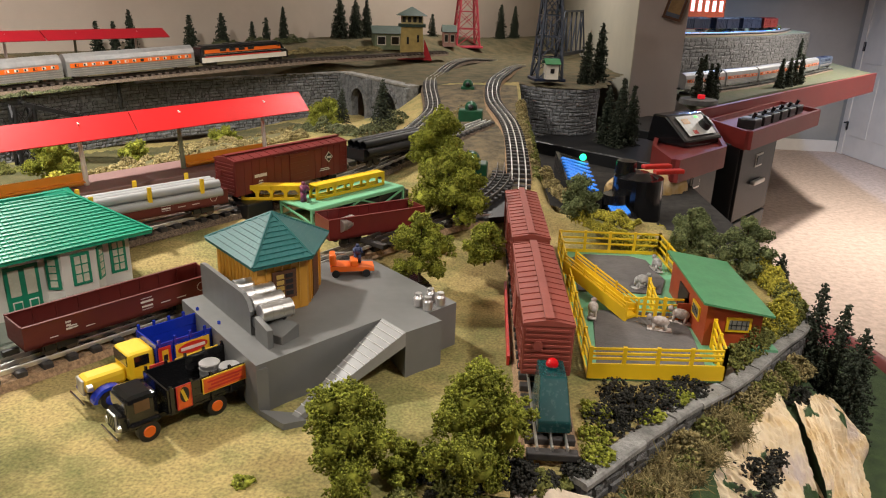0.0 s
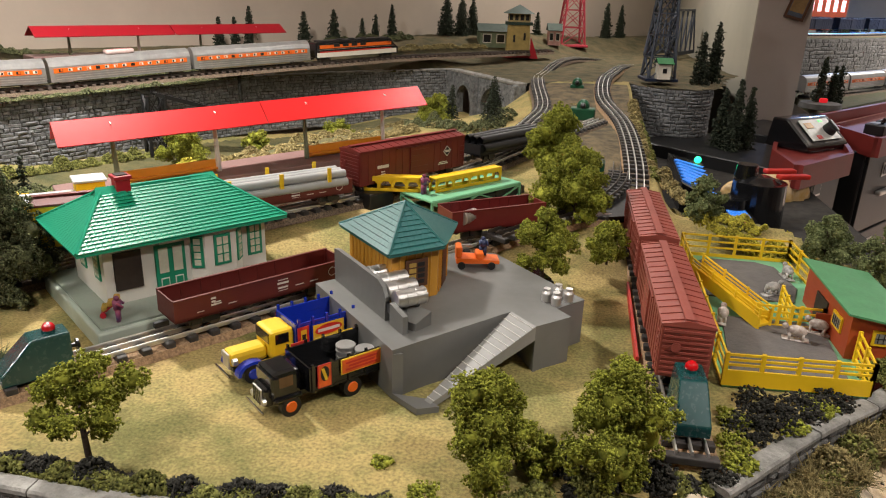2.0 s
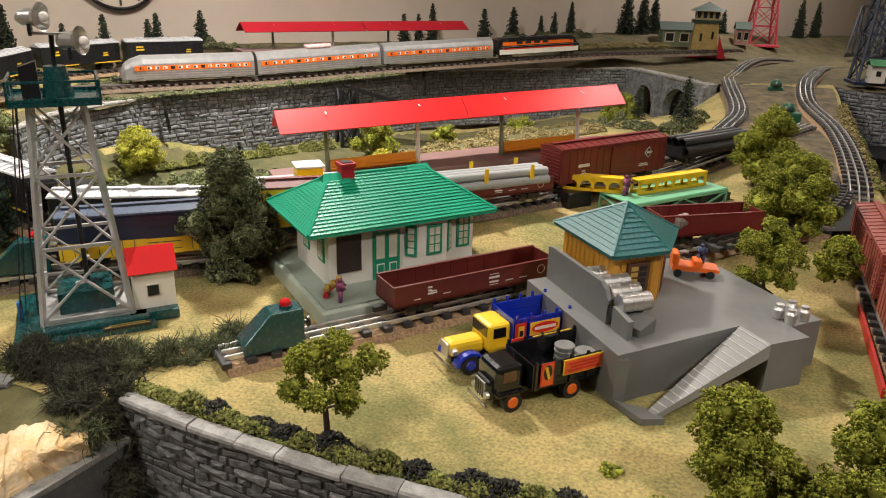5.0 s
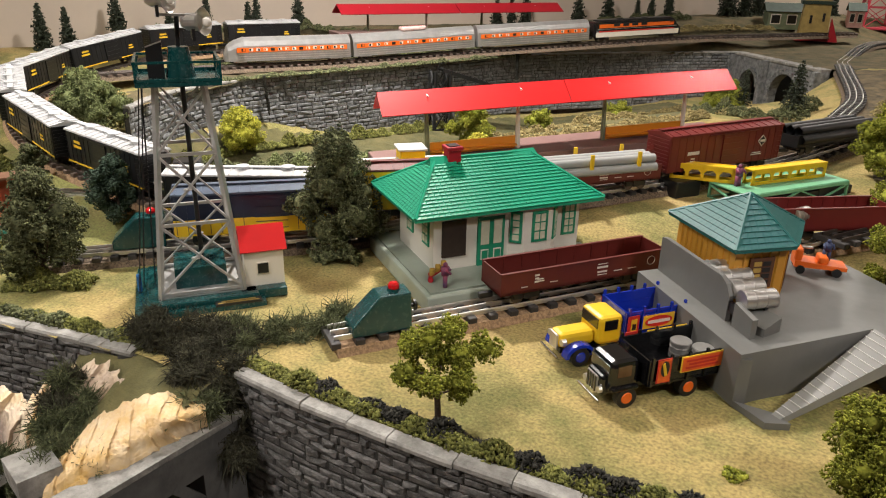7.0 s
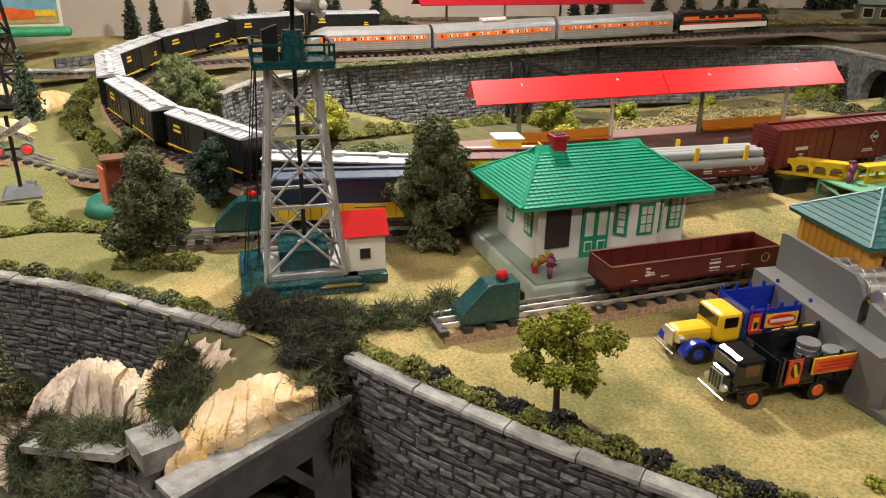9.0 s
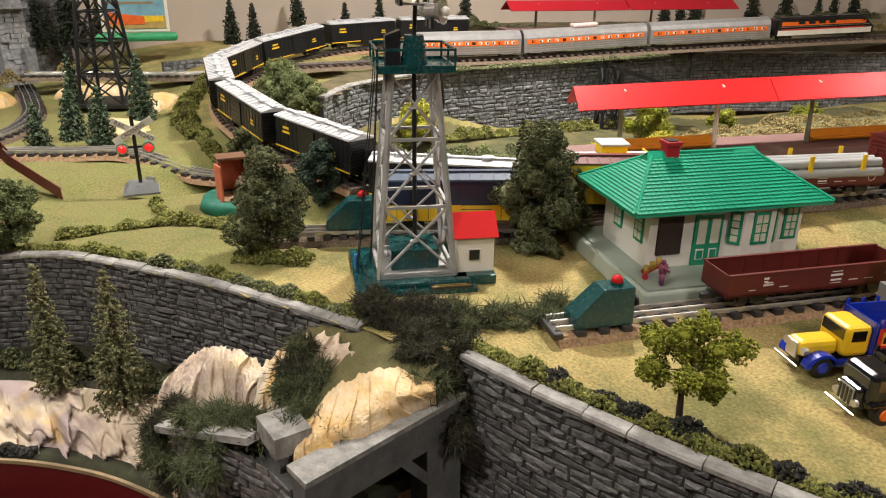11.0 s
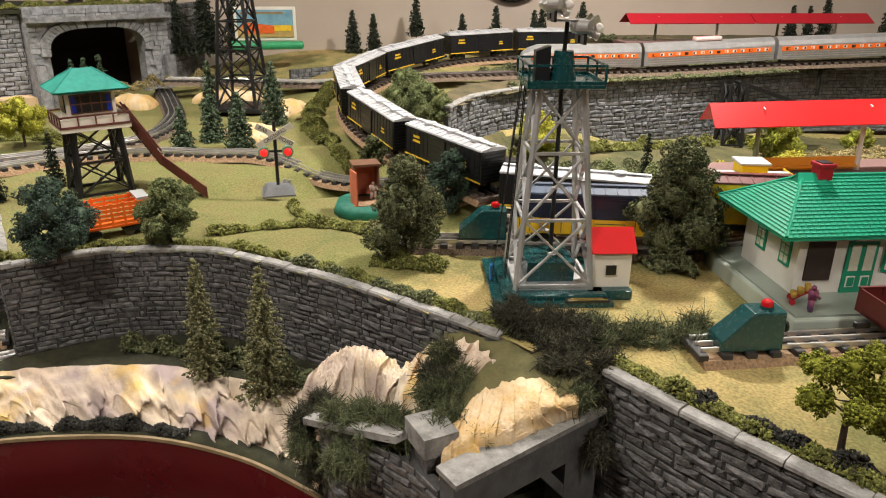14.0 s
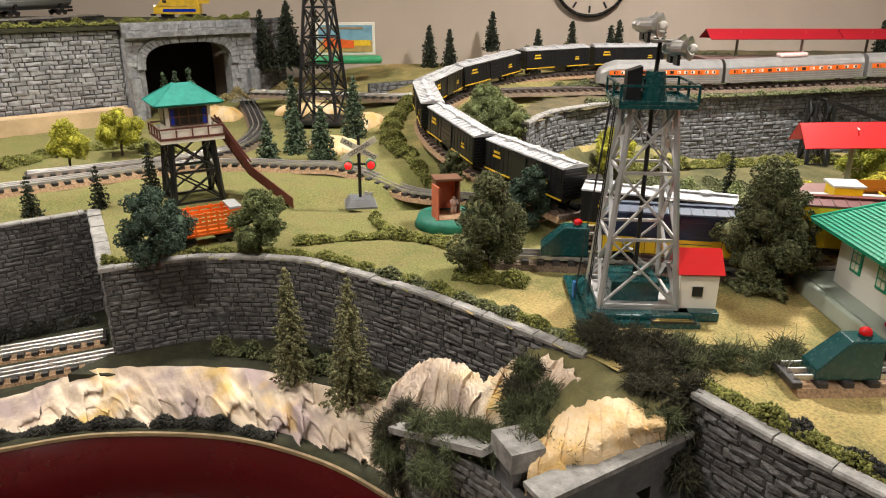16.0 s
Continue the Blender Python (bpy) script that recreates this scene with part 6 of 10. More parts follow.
for p in ((0.034, 1.093), (0.048, 1.082), (0.064, 1.100), (0.049, 1.112)):
    milk_can(*p, 1.0665)
th = thing("baggage_cart", at(-0.083, 1.196, 1.066, 15), "orange motor baggage cart on the dock", "cart")
part("body", prism(bmesh.new(), [(-.030, -.014), (.036, -.014), (.036, .014), (-.030, .014)], .009, [.018, .014, .014, .018]), ORANGE, th, "orange body")
part("seat", bx(.006, 0, .020, .012, .024, .010, .002), ORANGE, th)
part("front_guard", bx(-.026, 0, .026, .010, .026, .018, .003), ORANGE, th)
part("handle", cyl(bmesh.new(), (-.022, 0, .034), (-.008, 0, .034), .002), SILVER, th)
for X in (-.022, .024):
    for s in (-1, 1):
        part("wheel", cyl(bmesh.new(), (X, s * .012, .006), (X, s * .016, .006), .006), BLACK, th)


# ---- cattle pen ----
def fence(th, p, q, z, h, rails=3, board=0.018, posts=5):
    p, q = Vector((*p, z)), Vector((*q, z))
    f = part("fence", slab(bmesh.new(), [p, q, q + Vector((0, 0, board)), p + Vector((0, 0, board))], .0025), YELLOW, th, "yellow plastic fence")
    for i in range(posts):
        a = p.lerp(q, i / (posts - 1))
        part("post", beam(bmesh.new(), a, a + Vector((0, 0, h)), .0050, .0042), YELLOW, f)
    for i in range(rails):
        zz = Vector((0, 0, board + (h - board - .003) * (i + 1) / rails))
        part("rail", beam(bmesh.new(), p + zz, q + zz, .0026, .0030), YELLOW, f)


def cattle_pen():
    th = thing("cattle_pen", Matrix(), "toy stock corral with yellow fences, grey yard and green edging", "cattle pen")
    z = 1.004
    out = [(0.268, 1.034), (0.446, 1.050), (0.462, 1.145), (0.555, 1.150), (0.550, 1.215), (0.470, 1.420), (0.468, 1.545), (0.268, 1.535)]
    part("base", prism(bmesh.new(), out, 1.0, z), MINT, th, "green base plate")
    part("yard", prism(bmesh.new(), [(0.282, 1.055), (0.432, 1.068), (0.440, 1.20), (0.425, 1.255), (0.300, 1.250)], z, z + .0025), COOP_FLR, th, "dark grey yard floor")
    part("yard", prism(bmesh.new(), [(0.285, 1.330), (0.425, 1.335), (0.445, 1.40), (0.430, 1.500), (0.40, 1.518), (0.315, 1.515), (0.285, 1.49)], z, z + .0025), COOP_FLR, th, "dark grey yard floor")
    fence(th, (0.268, 1.034), (0.446, 1.050), z, .046, 3, .022)
    fence(th, (0.446, 1.050), (0.458, 1.145), z, .046, 3, .006, 3)
    fence(th, (0.266, 1.530), (0.268, 1.036), z, .044, 3, .004, 9)
    fence(th, (0.268, 1.533), (0.462, 1.543), z, .044, 3, .006, 5)
    fence(th, (0.462, 1.543), (0.470, 1.430), z, .044, 3, .004, 3)
    fence(th, (0.345, 1.235), (0.440, 1.240), z, .036, 3, .004, 4)
    fence(th, (0.395, 1.238), (0.400, 1.320), z, .036, 3, .004, 3)
    fence(th, (0.44, 1.24), (0.47, 1.30), z, .036, 3, .004, 3)
    part("ramp", prism(bmesh.new(), [(0.258, 1.345), (0.345, 1.215), (0.366, 1.232), (0.279, 1.362)], [z + .030, z + .004, z + .004, z + .030], [z + .036, z + .008, z + .008, z + .036]), YELLOW, th, "yellow loading ramp")
    for a, b in (((0.258, 1.345), (0.345, 1.215)), ((0.279, 1.362), (0.366, 1.232))):
        A, B = Vector((*a, z + .030)), Vector((*b, z + .002))
        part("ramp_side", slab(bmesh.new(), [A, B, B + Vector((0, 0, .020)), A + Vector((0, 0, .020))], .0022), YELLOW, th)
        for i in (1, 2):
            part("ramp_rail", beam(bmesh.new(), A + Vector((0, 0, .018 + i * .006)), B + Vector((0, 0, .018 + i * .006)), .0022, .0022), YELLOW, th)
        for i in range(4):
            p = A.lerp(B, i / 3)
            part("ramp_post", beam(bmesh.new(), p, p + Vector((0, 0, .033)), .003, .003), YELLOW, th)
    return th


def pen_house(x, y, z, yaw):
    th = thing("pen_house", at(x, y, z, yaw), "rust red shed with a green sloping roof beside the corral", "shed")
    w, d = 0.080, 0.200
    part("wall", prism(bmesh.new(), [(0, 0), (w, 0), (w, d), (0, d)], 0, [.066, .054, .054, .066]), COOP_RED, th, "rust red walls")
    part("roof", slab(bmesh.new(), [(-.010, -.012, .069), (w + .012, -.012, .0535), (w + .012, d + .012, .0535), (-.010, d + .012, .069)], .003), COOP_GRN, th, "green sloping roof")
    for cx, cy, m in ((.045, 0, Matrix.Translation((.047, -.001, .036)) @ SIDE_F), (0, .04, Matrix.Translation((-.001, .045, .036)) @ Matrix.Rotation(radians(-90), 4, "Z") @ SIDE_F)):
        fr = part("window", bx(0, 0, 0, .036, .022, .003), YELLOW, th, "yellow framed window")
        fr.matrix_basis = m
        part("pane", bx(0, 0, .0012, .028, .0145, .0018), mat("grey_pane", (0.20, 0.20, 0.17), 0.3), fr)
        for i in range(4):
            part("glazing_bar", bx(-.0105 + i * .007, 0, .0024, .0009, .014, .0008), BLACK, fr)
        part("glazing_bar", bx(0, 0, .0024, .028, .0009, .0008), BLACK, fr)
    for yy, hh in ((.115, .052),):
        part("doorway", bx(-.001, yy, .022, .003, .050, .044), DARK, th)
        part("gate", bx(-.010, yy - .040, .018, .020, .0025, .030), COOP_RED, th)
    return th


cattle_pen()
pen_house(0.446, 1.152, 1.004, 1)


def toy_cow(x, y, z, yaw, material, label):
    bm = bmesh.new()
    ball(bm, (0, 0, .0145), .0085, 2)
    for v in bm.verts:
        v.co.x *= 1.7
    ball(bm, (.016, 0, .020), .0046, 2)
    for X in (-.009, .009):
        for s in (-1, 1):
            cyl(bm, (X, s * .0045, .002), (X, s * .0045, .012), .0018, .0022, 6)
    box(bm, 0, 0, .001, .036, .014, .002)
    ob = part("toy_cow", bm, material, None, "", True)
    ob.matrix_world = at(x, y, z, yaw)
    return tagged(ob, label, "toy animal", "toy cattle")


COWB = mat("brown_white_toy", (0.12, 0.05, 0.03), 0.4, color2=(0.65, 0.6, 0.55), scale=55)
COWK = mat("black_white_toy", (0.02, 0.02, 0.02), 0.4, color2=(0.6, 0.58, 0.55), scale=45)
toy_cow(0.392, 1.190, 1.0065, 170, COWB, "plain brown and white toy shape in the grey yard")
toy_cow(0.430, 1.222, 1.0065, 150, COWB, "plain brown and white toy shape beside the shed")
toy_cow(0.296, 1.228, 1.0065, 80, COWB, "plain brown toy shape by the side fence")
toy_cow(0.395, 1.36, 1.0065, 30, COWK, "plain black and white toy shape in the far yard")
toy_cow(0.440, 1.45, 1.0065, 100, COWK, "plain black and white toy shape by the far fence")


# ---- platform with the long red canopy ----
def canopy(m, L, n_posts, label, material, W=0.060, H=0.150, bench=True, base=True, base_w=0.13, drop=0.03):
    th = thing("station_platform", m, label, "station platform", "canopied platforms")
    if base:
        part("platform_base", bx(0, 0.012, 0.010, L + .02, base_w, 0.020, .002), PLAT, th, "mauve platform base")
    for k in range(n_posts):
        X = -L / 2 + L * (k + .5) / n_posts
        part("post", cyl(bmesh.new(), (X, 0, .018), (X, 0, H), .0055, .0036, 10), CREAM if k % 2 else mat("olive_post", (0.18, 0.2, 0.12), 0.5), th, "tapered cream post")
        for s in (-1, 1):
            part("bracket", slab(bmesh.new(), [(X, 0, H - .014), (X, s * .022, H - .002), (X, 0, H + .002)], .002), CREAM, th)
    for s in (-1, 1):
        poly = [(-L / 2, s * W, H - drop), (L / 2, s * W, H - drop), (L / 2, 0, H + .006), (-L / 2, 0, H + .006)]
        if s > 0:
            poly = poly[::-1]
        part("roof", slab(bmesh.new(), poly, .0025), material, th, "bright red canopy")
    if bench:
        for k in range(n_posts - 1):
            X = -L / 2 + L * (k + 1) / n_posts
            b = part("bench", bx(X, 0, .034, L / n_posts - .012, .003, .026), BENCH, th, "orange bench panel")
            part("bench_seat", bx(X, -.008, .030, L / n_posts - .012, .014, .003), BENCH, b)
    return th


ca, cb = Vector((-0.888, 1.310, 1.213)), Vector((-0.338, 1.885, 1.243))
dirp = (cb - ca).normalized()
lean = Matrix.Rotation(math.atan2(dirp.y, dirp.x), 4, "Z") @ Matrix.Rotation(-math.asin(dirp.z), 4, "Y")
for s in (.25, .75):
    p = ca.lerp(cb, s) - Vector((0, 0, .154))
    canopy(Matrix.Translation(p) @ lean, (cb - ca).length / 2 - .002, 2, "mauve station platform with a red canopy and orange benches", RED, H=0.148, W=.044, drop=.032)
p = Vector((-1.505, 2.725, 1.17))
dirb = Vector((0.545, 0.838, 0))
for s in (-1, 1):
    q = p + dirb * 0.243 * s
    canopy(at(q.x, q.y, 1.188, 57.0), 0.482, 2, "station platform with a dark red canopy against the wall", RED_DK, H=0.108, bench=False, base_w=.11, W=.05, drop=.026)


# ---- culvert loader ----
def span(m, L, n, parent, label):
    """A yellow bridge span: two arcaded sides and the ties between them."""
    h, w = .029, .020
    sp = part("bridge_span", bx(0, 0, h - .001, L, w, .002, .0004, m), YELLOW, parent, label)
    for s in (-1, 1):
        Y = s * w / 2
        part("side_plate", bx(0, Y, h - .004, L, .003, .010, .0006, m), YELLOW, sp)
        part("sill", bx(0, Y, .003, L, .003, .006, .0006, m), YELLOW, sp)
        for i in range(n + 1):
            X = -L / 2 + .003 + (L - .006) * i / n
            part("post", bx(X, Y, .014, .006, .003, .028, .0006, m), YELLOW, sp)
            if i < n:
                for q in (0, 1):
                    xc = X + .003 + q * ((L - .006) / n - .006)
                    sg = 1 if q == 0 else -1
                    part("knee", slab(bmesh.new(), [m @ Vector((xc, Y, h - .007)), m @ Vector((xc + sg * .007, Y, h - .007)), m @ Vector((xc, Y, h - .015))], .002), YELLOW, sp)


def loader():
    th = thing("loading_deck", at(-0.172, 1.587, 1.052, 54.8), "mint green girder deck with yellow bridge spans over a black base", "loader")
    part("base", bx(0.045, -.002, 0.010, 0.215, 0.075, 0.020, .002), BLACK, th, "black base")
    part("base_block", bx(0.10, .0, 0.012, 0.085, 0.082, 0.026, .003), BLACK, th)
    part("deck", bx(0, 0, 0.0315, 0.258, 0.092, 0.004, .001), MINT, th, "mint green deck")
    for s in (-1, 1):
        Y = s * .0455
        part("girder", bx(0, Y, 0.029, 0.258, .004, .006), MINT, th)
        part("girder", bx(0, Y, 0.003, 0.258, .004, .004), MINT, th)
        for i in range(4):
            X = -.127 + i * .0635
            a, b = (.004, .027) if i % 2 else (.027, .004)
            part("girder_brace", beam(bmesh.new(), (X, Y, a), (X + .0635, Y, b), .004, .003), MINT, th)
        for X in (-.127, .127):
            part("girder_post", bx(X, Y, .015, .004, .004, .028), MINT, th)
    for X in (-.127, .127):
        part("girder", bx(X, 0, .003, .004, .092, .004), MINT, th)
        part("girder_brace", beam(bmesh.new(), (X, -.045, .004), (X, .045, .027), .004, .003), MINT, th)
    span(Matrix.Translation((.012, .002, .0335)) @ Matrix.Rotation(radians(-2), 4, "Z"), .185, 4, th, "yellow bridge span")
    span(Matrix.Translation((-.135, .062, .0335)) @ Matrix.Rotation(radians(-44), 4, "Z"), .115, 4, th, "yellow bridge span set askew")
    part("base_tower", bx(-.165, .085, .0165, .06, .05, .033, .003), BLACK, th)
    return th


loader()


def pipe_load(m, n, r, L, material, label, stakes=True):
    th = thing("pipe_load", m, label, "pipe load")
    rows = (n, n - 1)
    for j, k in enumerate(rows):
        for i in range(k):
            y = (i - (k - 1) / 2) * r * 2.04
            bm = bmesh.new()
            cyl(bm, (-L / 2, y, r + j * r * 1.75), (L / 2, y, r + j * r * 1.75), r, seg=18, caps=False)
            cyl(bm, (-L / 2, y, r + j * r * 1.75), (L / 2, y, r + j * r * 1.75), r * .8, seg=18, caps=False)
            part("pipe", bm, material, th, "", True)
    return th


def flat_gon(line, x, y, L, label, load_mat, load_label, stakes, body=TUSCAN, W=.058):
    m = car_on(line, x, y)
    th = gondola(m, L, label, body, True, W, .026)
    pipe_load(m @ Matrix.Translation((0, 0, .034 if stakes else .0275)), 4, .0080 if stakes else .0095, L * .93, load_mat, load_label)
    if stakes:
        for X in (-L * .33, 0, L * .33):
            for s in (-1, 1):
                part("stake", bx(X, s * (W / 2 + .0005), .056, .007, .003, .034), YELLOW, th, "yellow stake")


flat_gon(Y1, -0.478, 1.345, 0.29, "tuscan red gondola with yellow stakes in the yard", PIPE, "grey pipes stacked in a gondola", True)
flat_gon(Y1, -0.125, 1.895, 0.26, "black flat car behind the maroon boxcar", BLACK, "black pipes stacked on a flat car", False, BLACK)

figure(-0.236, 1.505, 1.0855, 60, "small plain figure in red on the green deck", FIG_R, .040)
th = thing("black_housing", at(-0.005, 1.262, ground(-0.005, 1.262), 30), "low black control box behind the dock", "housing")
part("body", bx(0, 0, .014, .07, .06, .030, .003), BLACK, th)
part("lid", bx(0, 0, .031, .062, .052, .004, .001), BLACK_GL, th)
# black base plates of the points and the spur that leaves them
tagged(part("switch_plate", prism(bmesh.new(), [(0.045, 1.50), (0.170, 1.56), (0.185, 1.86), (0.150, 2.02), (0.045, 1.84)], 1.050, 1.0625), BLACK, None), "black plastic base plate of the points", "switch plate")
track([(0.158, 1.98, 1.066), (0.150, 1.80, 1.064), (0.118, 1.66, 1.063), (0.066, 1.545, 1.062), (-0.01, 1.43, 1.060), (-0.07, 1.34, 1.058)], "spur track that curves off behind the dock", rail_mat=RAIL_BK, bed=False)
tagged(part("edging_board", slab(bmesh.new(), [(0.160, 1.06, 1.000), (0.158, 1.33, 1.000), (0.158, 1.33, 1.014), (0.160, 1.06, 1.014)], .004), SIGN_R, None), "red edging strip beside the front track", "edging")



# ---- rocks and lower ground ----
def cliff(name, top, bottom, material, label, seed, amp=0.016, nu=None, nv=26, fold=60):
    """A folded plaster rock face between an upper and a lower line."""
    a, _, sa = resample(top, 0.003)
    n = nu or len(a)
    b = resample(bottom, 0.003)[0]
    ia, ib = np.linspace(0, len(a) - 1, n), np.linspace(0, len(b) - 1, n)
    A = np.stack([np.interp(ia, range(len(a)), a[:, k]) for k in range(3)], 1)
    B = np.stack([np.interp(ib, range(len(b)), b[:, k]) for k in range(3)], 1)
    verts, faces = [], []
    for i in range(n):
        d = B[i] - A[i]
        out = np.array((d[0], d[1], 0.0))
        out /= np.linalg.norm(out) + 1e-9
        for j in range(nv + 1):
            f = j / nv
            p = A[i] + d * f
            u = i * 0.003
            w1 = noise.noise((u * fold * .35, f * 1.2, seed))
            saw = (u * fold * .30 + f * .9 + .8 * w1) % 1.0
            cusp = abs(((u * fold * .42 + .5 * w1) % 1.0) * 2 - 1) ** 1.6
            edge = .46 + .28 * cusp + .14 * w1
            bulge = math.sin(math.pi * min(1, f * 1.15)) * 0.02
            w3 = abs(noise.noise((u * fold * 2.6, f * 4.0 + saw, seed + 11)))
            k = (amp * (1.0 * (saw ** 1.5) + .6 * w1 + .5 * w3 - .2 - .55 * ss(edge, edge + .11, f)) + bulge) * min(1, 4 * f + .1)
            verts.append((p[0] + out[0] * k, p[1] + out[1] * k, p[2] + (amp * .35 * noise.noise((u * 40, f * 5, seed + 3)) + (amp * .55 * (saw - .5) if nv > 36 else 0)) * (1 if 0 < j < nv else .3)))
    for i in range(n - 1):
        for j in range(nv):
            q = i * (nv + 1) + j
            faces.append((q, q + nv + 1, q + nv + 2, q + 1))
    return tagged(mesh_ob(name, verts, faces, material, True), label, "rock", kind="structure")


# turf colour lowered so that the shade of the cut is part of it
LOWTURF = mat("shade_darkened_turf", (0.045, 0.044, 0.018), 0.95, scale=40, color2=(0.016, 0.017, 0.008), bump=0.8, bscale=500)
LIP = [(-1.42, -0.25), (-1.395, -0.10), (-1.364, 0.001), (-1.313, 0.132), (-1.19, 0.282), (-1.055, 0.367), (-0.927, 0.405), (-0.80, 0.425), (-0.70, 0.43)]
ROCKTOP = [(-1.59, -0.25), (-1.56, -0.05), (-1.535, 0.05), (-1.44, 0.165), (-1.285, 0.36), (-1.165, 0.435), (-1.058, 0.50), (-0.95, 0.52)]
plate("ground_cut", [(-1.850, -0.46), (-1.60, -0.46), (-1.52, 0.0), (-1.46, 0.17), (-1.47, 0.215), (-1.850, 0.275)], 0.772, 0.02, LOWTURF, "turf under the sunken tracks, darkened for shade", "ground")
plate("ground_low", [(-1.49, 0.20), (-1.46, 0.12), (-1.42, 0.17), (-1.29, 0.345), (-1.17, 0.42), (-1.05, 0.49), (-0.92, 0.50), (-0.70, 0.55), (-0.66, 0.68), (-1.3, 0.60), (-1.46, 0.33)], 0.838, 0.02, LOWTURF, "turf of the sunken cut, darkened for shade", "ground")
cliff("rock_face", [(x, y, .846 - .058 * ss(-1.42, -1.54, x)) for x, y in ROCKTOP], [(x - .012, y + .012, 0.792) for x, y in LIP[:8]], ROCK, "cream and tan plaster rock face above the red fascia", 2, 0.026)
pos, tan, s = resample([(x, y, 0.793) for x, y in LIP], 0.01)
tagged(part("fascia", sweep(bmesh.new(), pos, tan, [0.0, 0.0, -0.016, -0.016], [-0.30, 0.0, 0.0, -0.30]), TABLE_RED, None, "", True), "curved dark red gloss painted fascia board", "fascia", kind="structure")
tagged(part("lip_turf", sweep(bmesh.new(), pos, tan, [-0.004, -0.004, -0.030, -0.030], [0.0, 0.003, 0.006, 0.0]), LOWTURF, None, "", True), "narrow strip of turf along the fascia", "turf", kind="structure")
tagged(part("edge_strip", sweep(bmesh.new(), pos, tan, [0.001, 0.001, -0.004, -0.004], [-0.002, 0.0035, 0.0035, -0.002]), mat("raw_wood_edge", (0.26, 0.19, 0.10), 0.7, scale=60), None), "raw wooden edge on top of the red fascia", "edge strip", kind="structure")
pos, tan, s = resample([(x, y, 0.55) for x, y in LIP], 0.01)
tagged(part("shelf_board", sweep(bmesh.new(), pos, tan, [0.0, 0.0, 0.16, 0.16], [-0.02, 0.0, 0.0, -0.02]), mat("pine_board", (0.45, 0.27, 0.12), 0.6, scale=20), None, ""), "pale pine board below the fascia", "shelf", kind="structure")

# mound over the portal
def mound_z(x, y):
    return 0.945 + 0.042 * ss(0.50, 0.60, y) - 0.035 * ss(-0.765, -0.80, x) * (1 - ss(0.575, 0.635, y)) + 0.012 * ss(0.59, 0.65, y) + 0.006 * noise.noise((x * 30, y * 30, 2))


sheet("mound", [(-0.875, 0.61), (-0.85, 0.55), (-0.80, 0.512), (-0.74, 0.50), (-0.675, 0.52), (-0.657, 0.58), (-0.655, 0.665), (-0.80, 0.64), (-0.87, 0.625)], mound_z, 0.008, mat("olive_turf", (0.15, 0.13, 0.05), 0.95, scale=50, color2=(0.085, 0.08, 0.03), bump=0.8, bscale=500), "olive turf mound over the stone portal", 0.004)
def dome_rock(c, radii, yaw, material, label, seed, ribs=9, lean=0.0):
    """A bulging torn plaster rock with folds that run down its sides."""
    verts, faces = [], []
    nu, nv = 96, 26
    rr = random.Random(seed)
    ph = rr.uniform(0, 6)
    M = Matrix.Translation(c) @ Matrix.Rotation(radians(yaw), 4, "Z")
    for i in range(nu):
        a = 6.28319 * i / nu
        w1 = noise.noise((math.cos(a) * 1.6, math.sin(a) * 1.6, seed))
        rim = 1 + .20 * w1 + .08 * noise.noise((math.cos(a) * 9, math.sin(a) * 9, seed + 2)) + .05 * noise.noise((math.cos(a) * 30, math.sin(a) * 30, seed + 3))
        for j in range(nv + 1):
            f = j / nv
            saw = (a / 6.28319 * ribs + ph + .8 * w1 + .25 * f) % 1.0
            r = (math.sin(f * 1.5708) ** .8) * rim * (1 + .13 * (saw ** 1.4 - .5) * min(1, .25 + f))
            z = max(0.0, math.cos(f * 1.5708)) ** .75 + .14 * noise.noise((math.cos(a) * r * 3, math.sin(a) * r * 3, seed + 4)) + .10 * (saw - .5) * f
            verts.append(M @ Vector((radii[0] * r * math.cos(a) + lean * z, radii[1] * r * math.sin(a), radii[2] * z)))
    for i in range(nu):
        k = (i + 1) % nu
        for j in range(nv):
            faces.append((i * (nv + 1) + j, k * (nv + 1) + j, k * (nv + 1) + j + 1, i * (nv + 1) + j + 1))
    return tagged(mesh_ob("rock_outcrop", verts, faces, material, True), label, "rock", kind="structure")


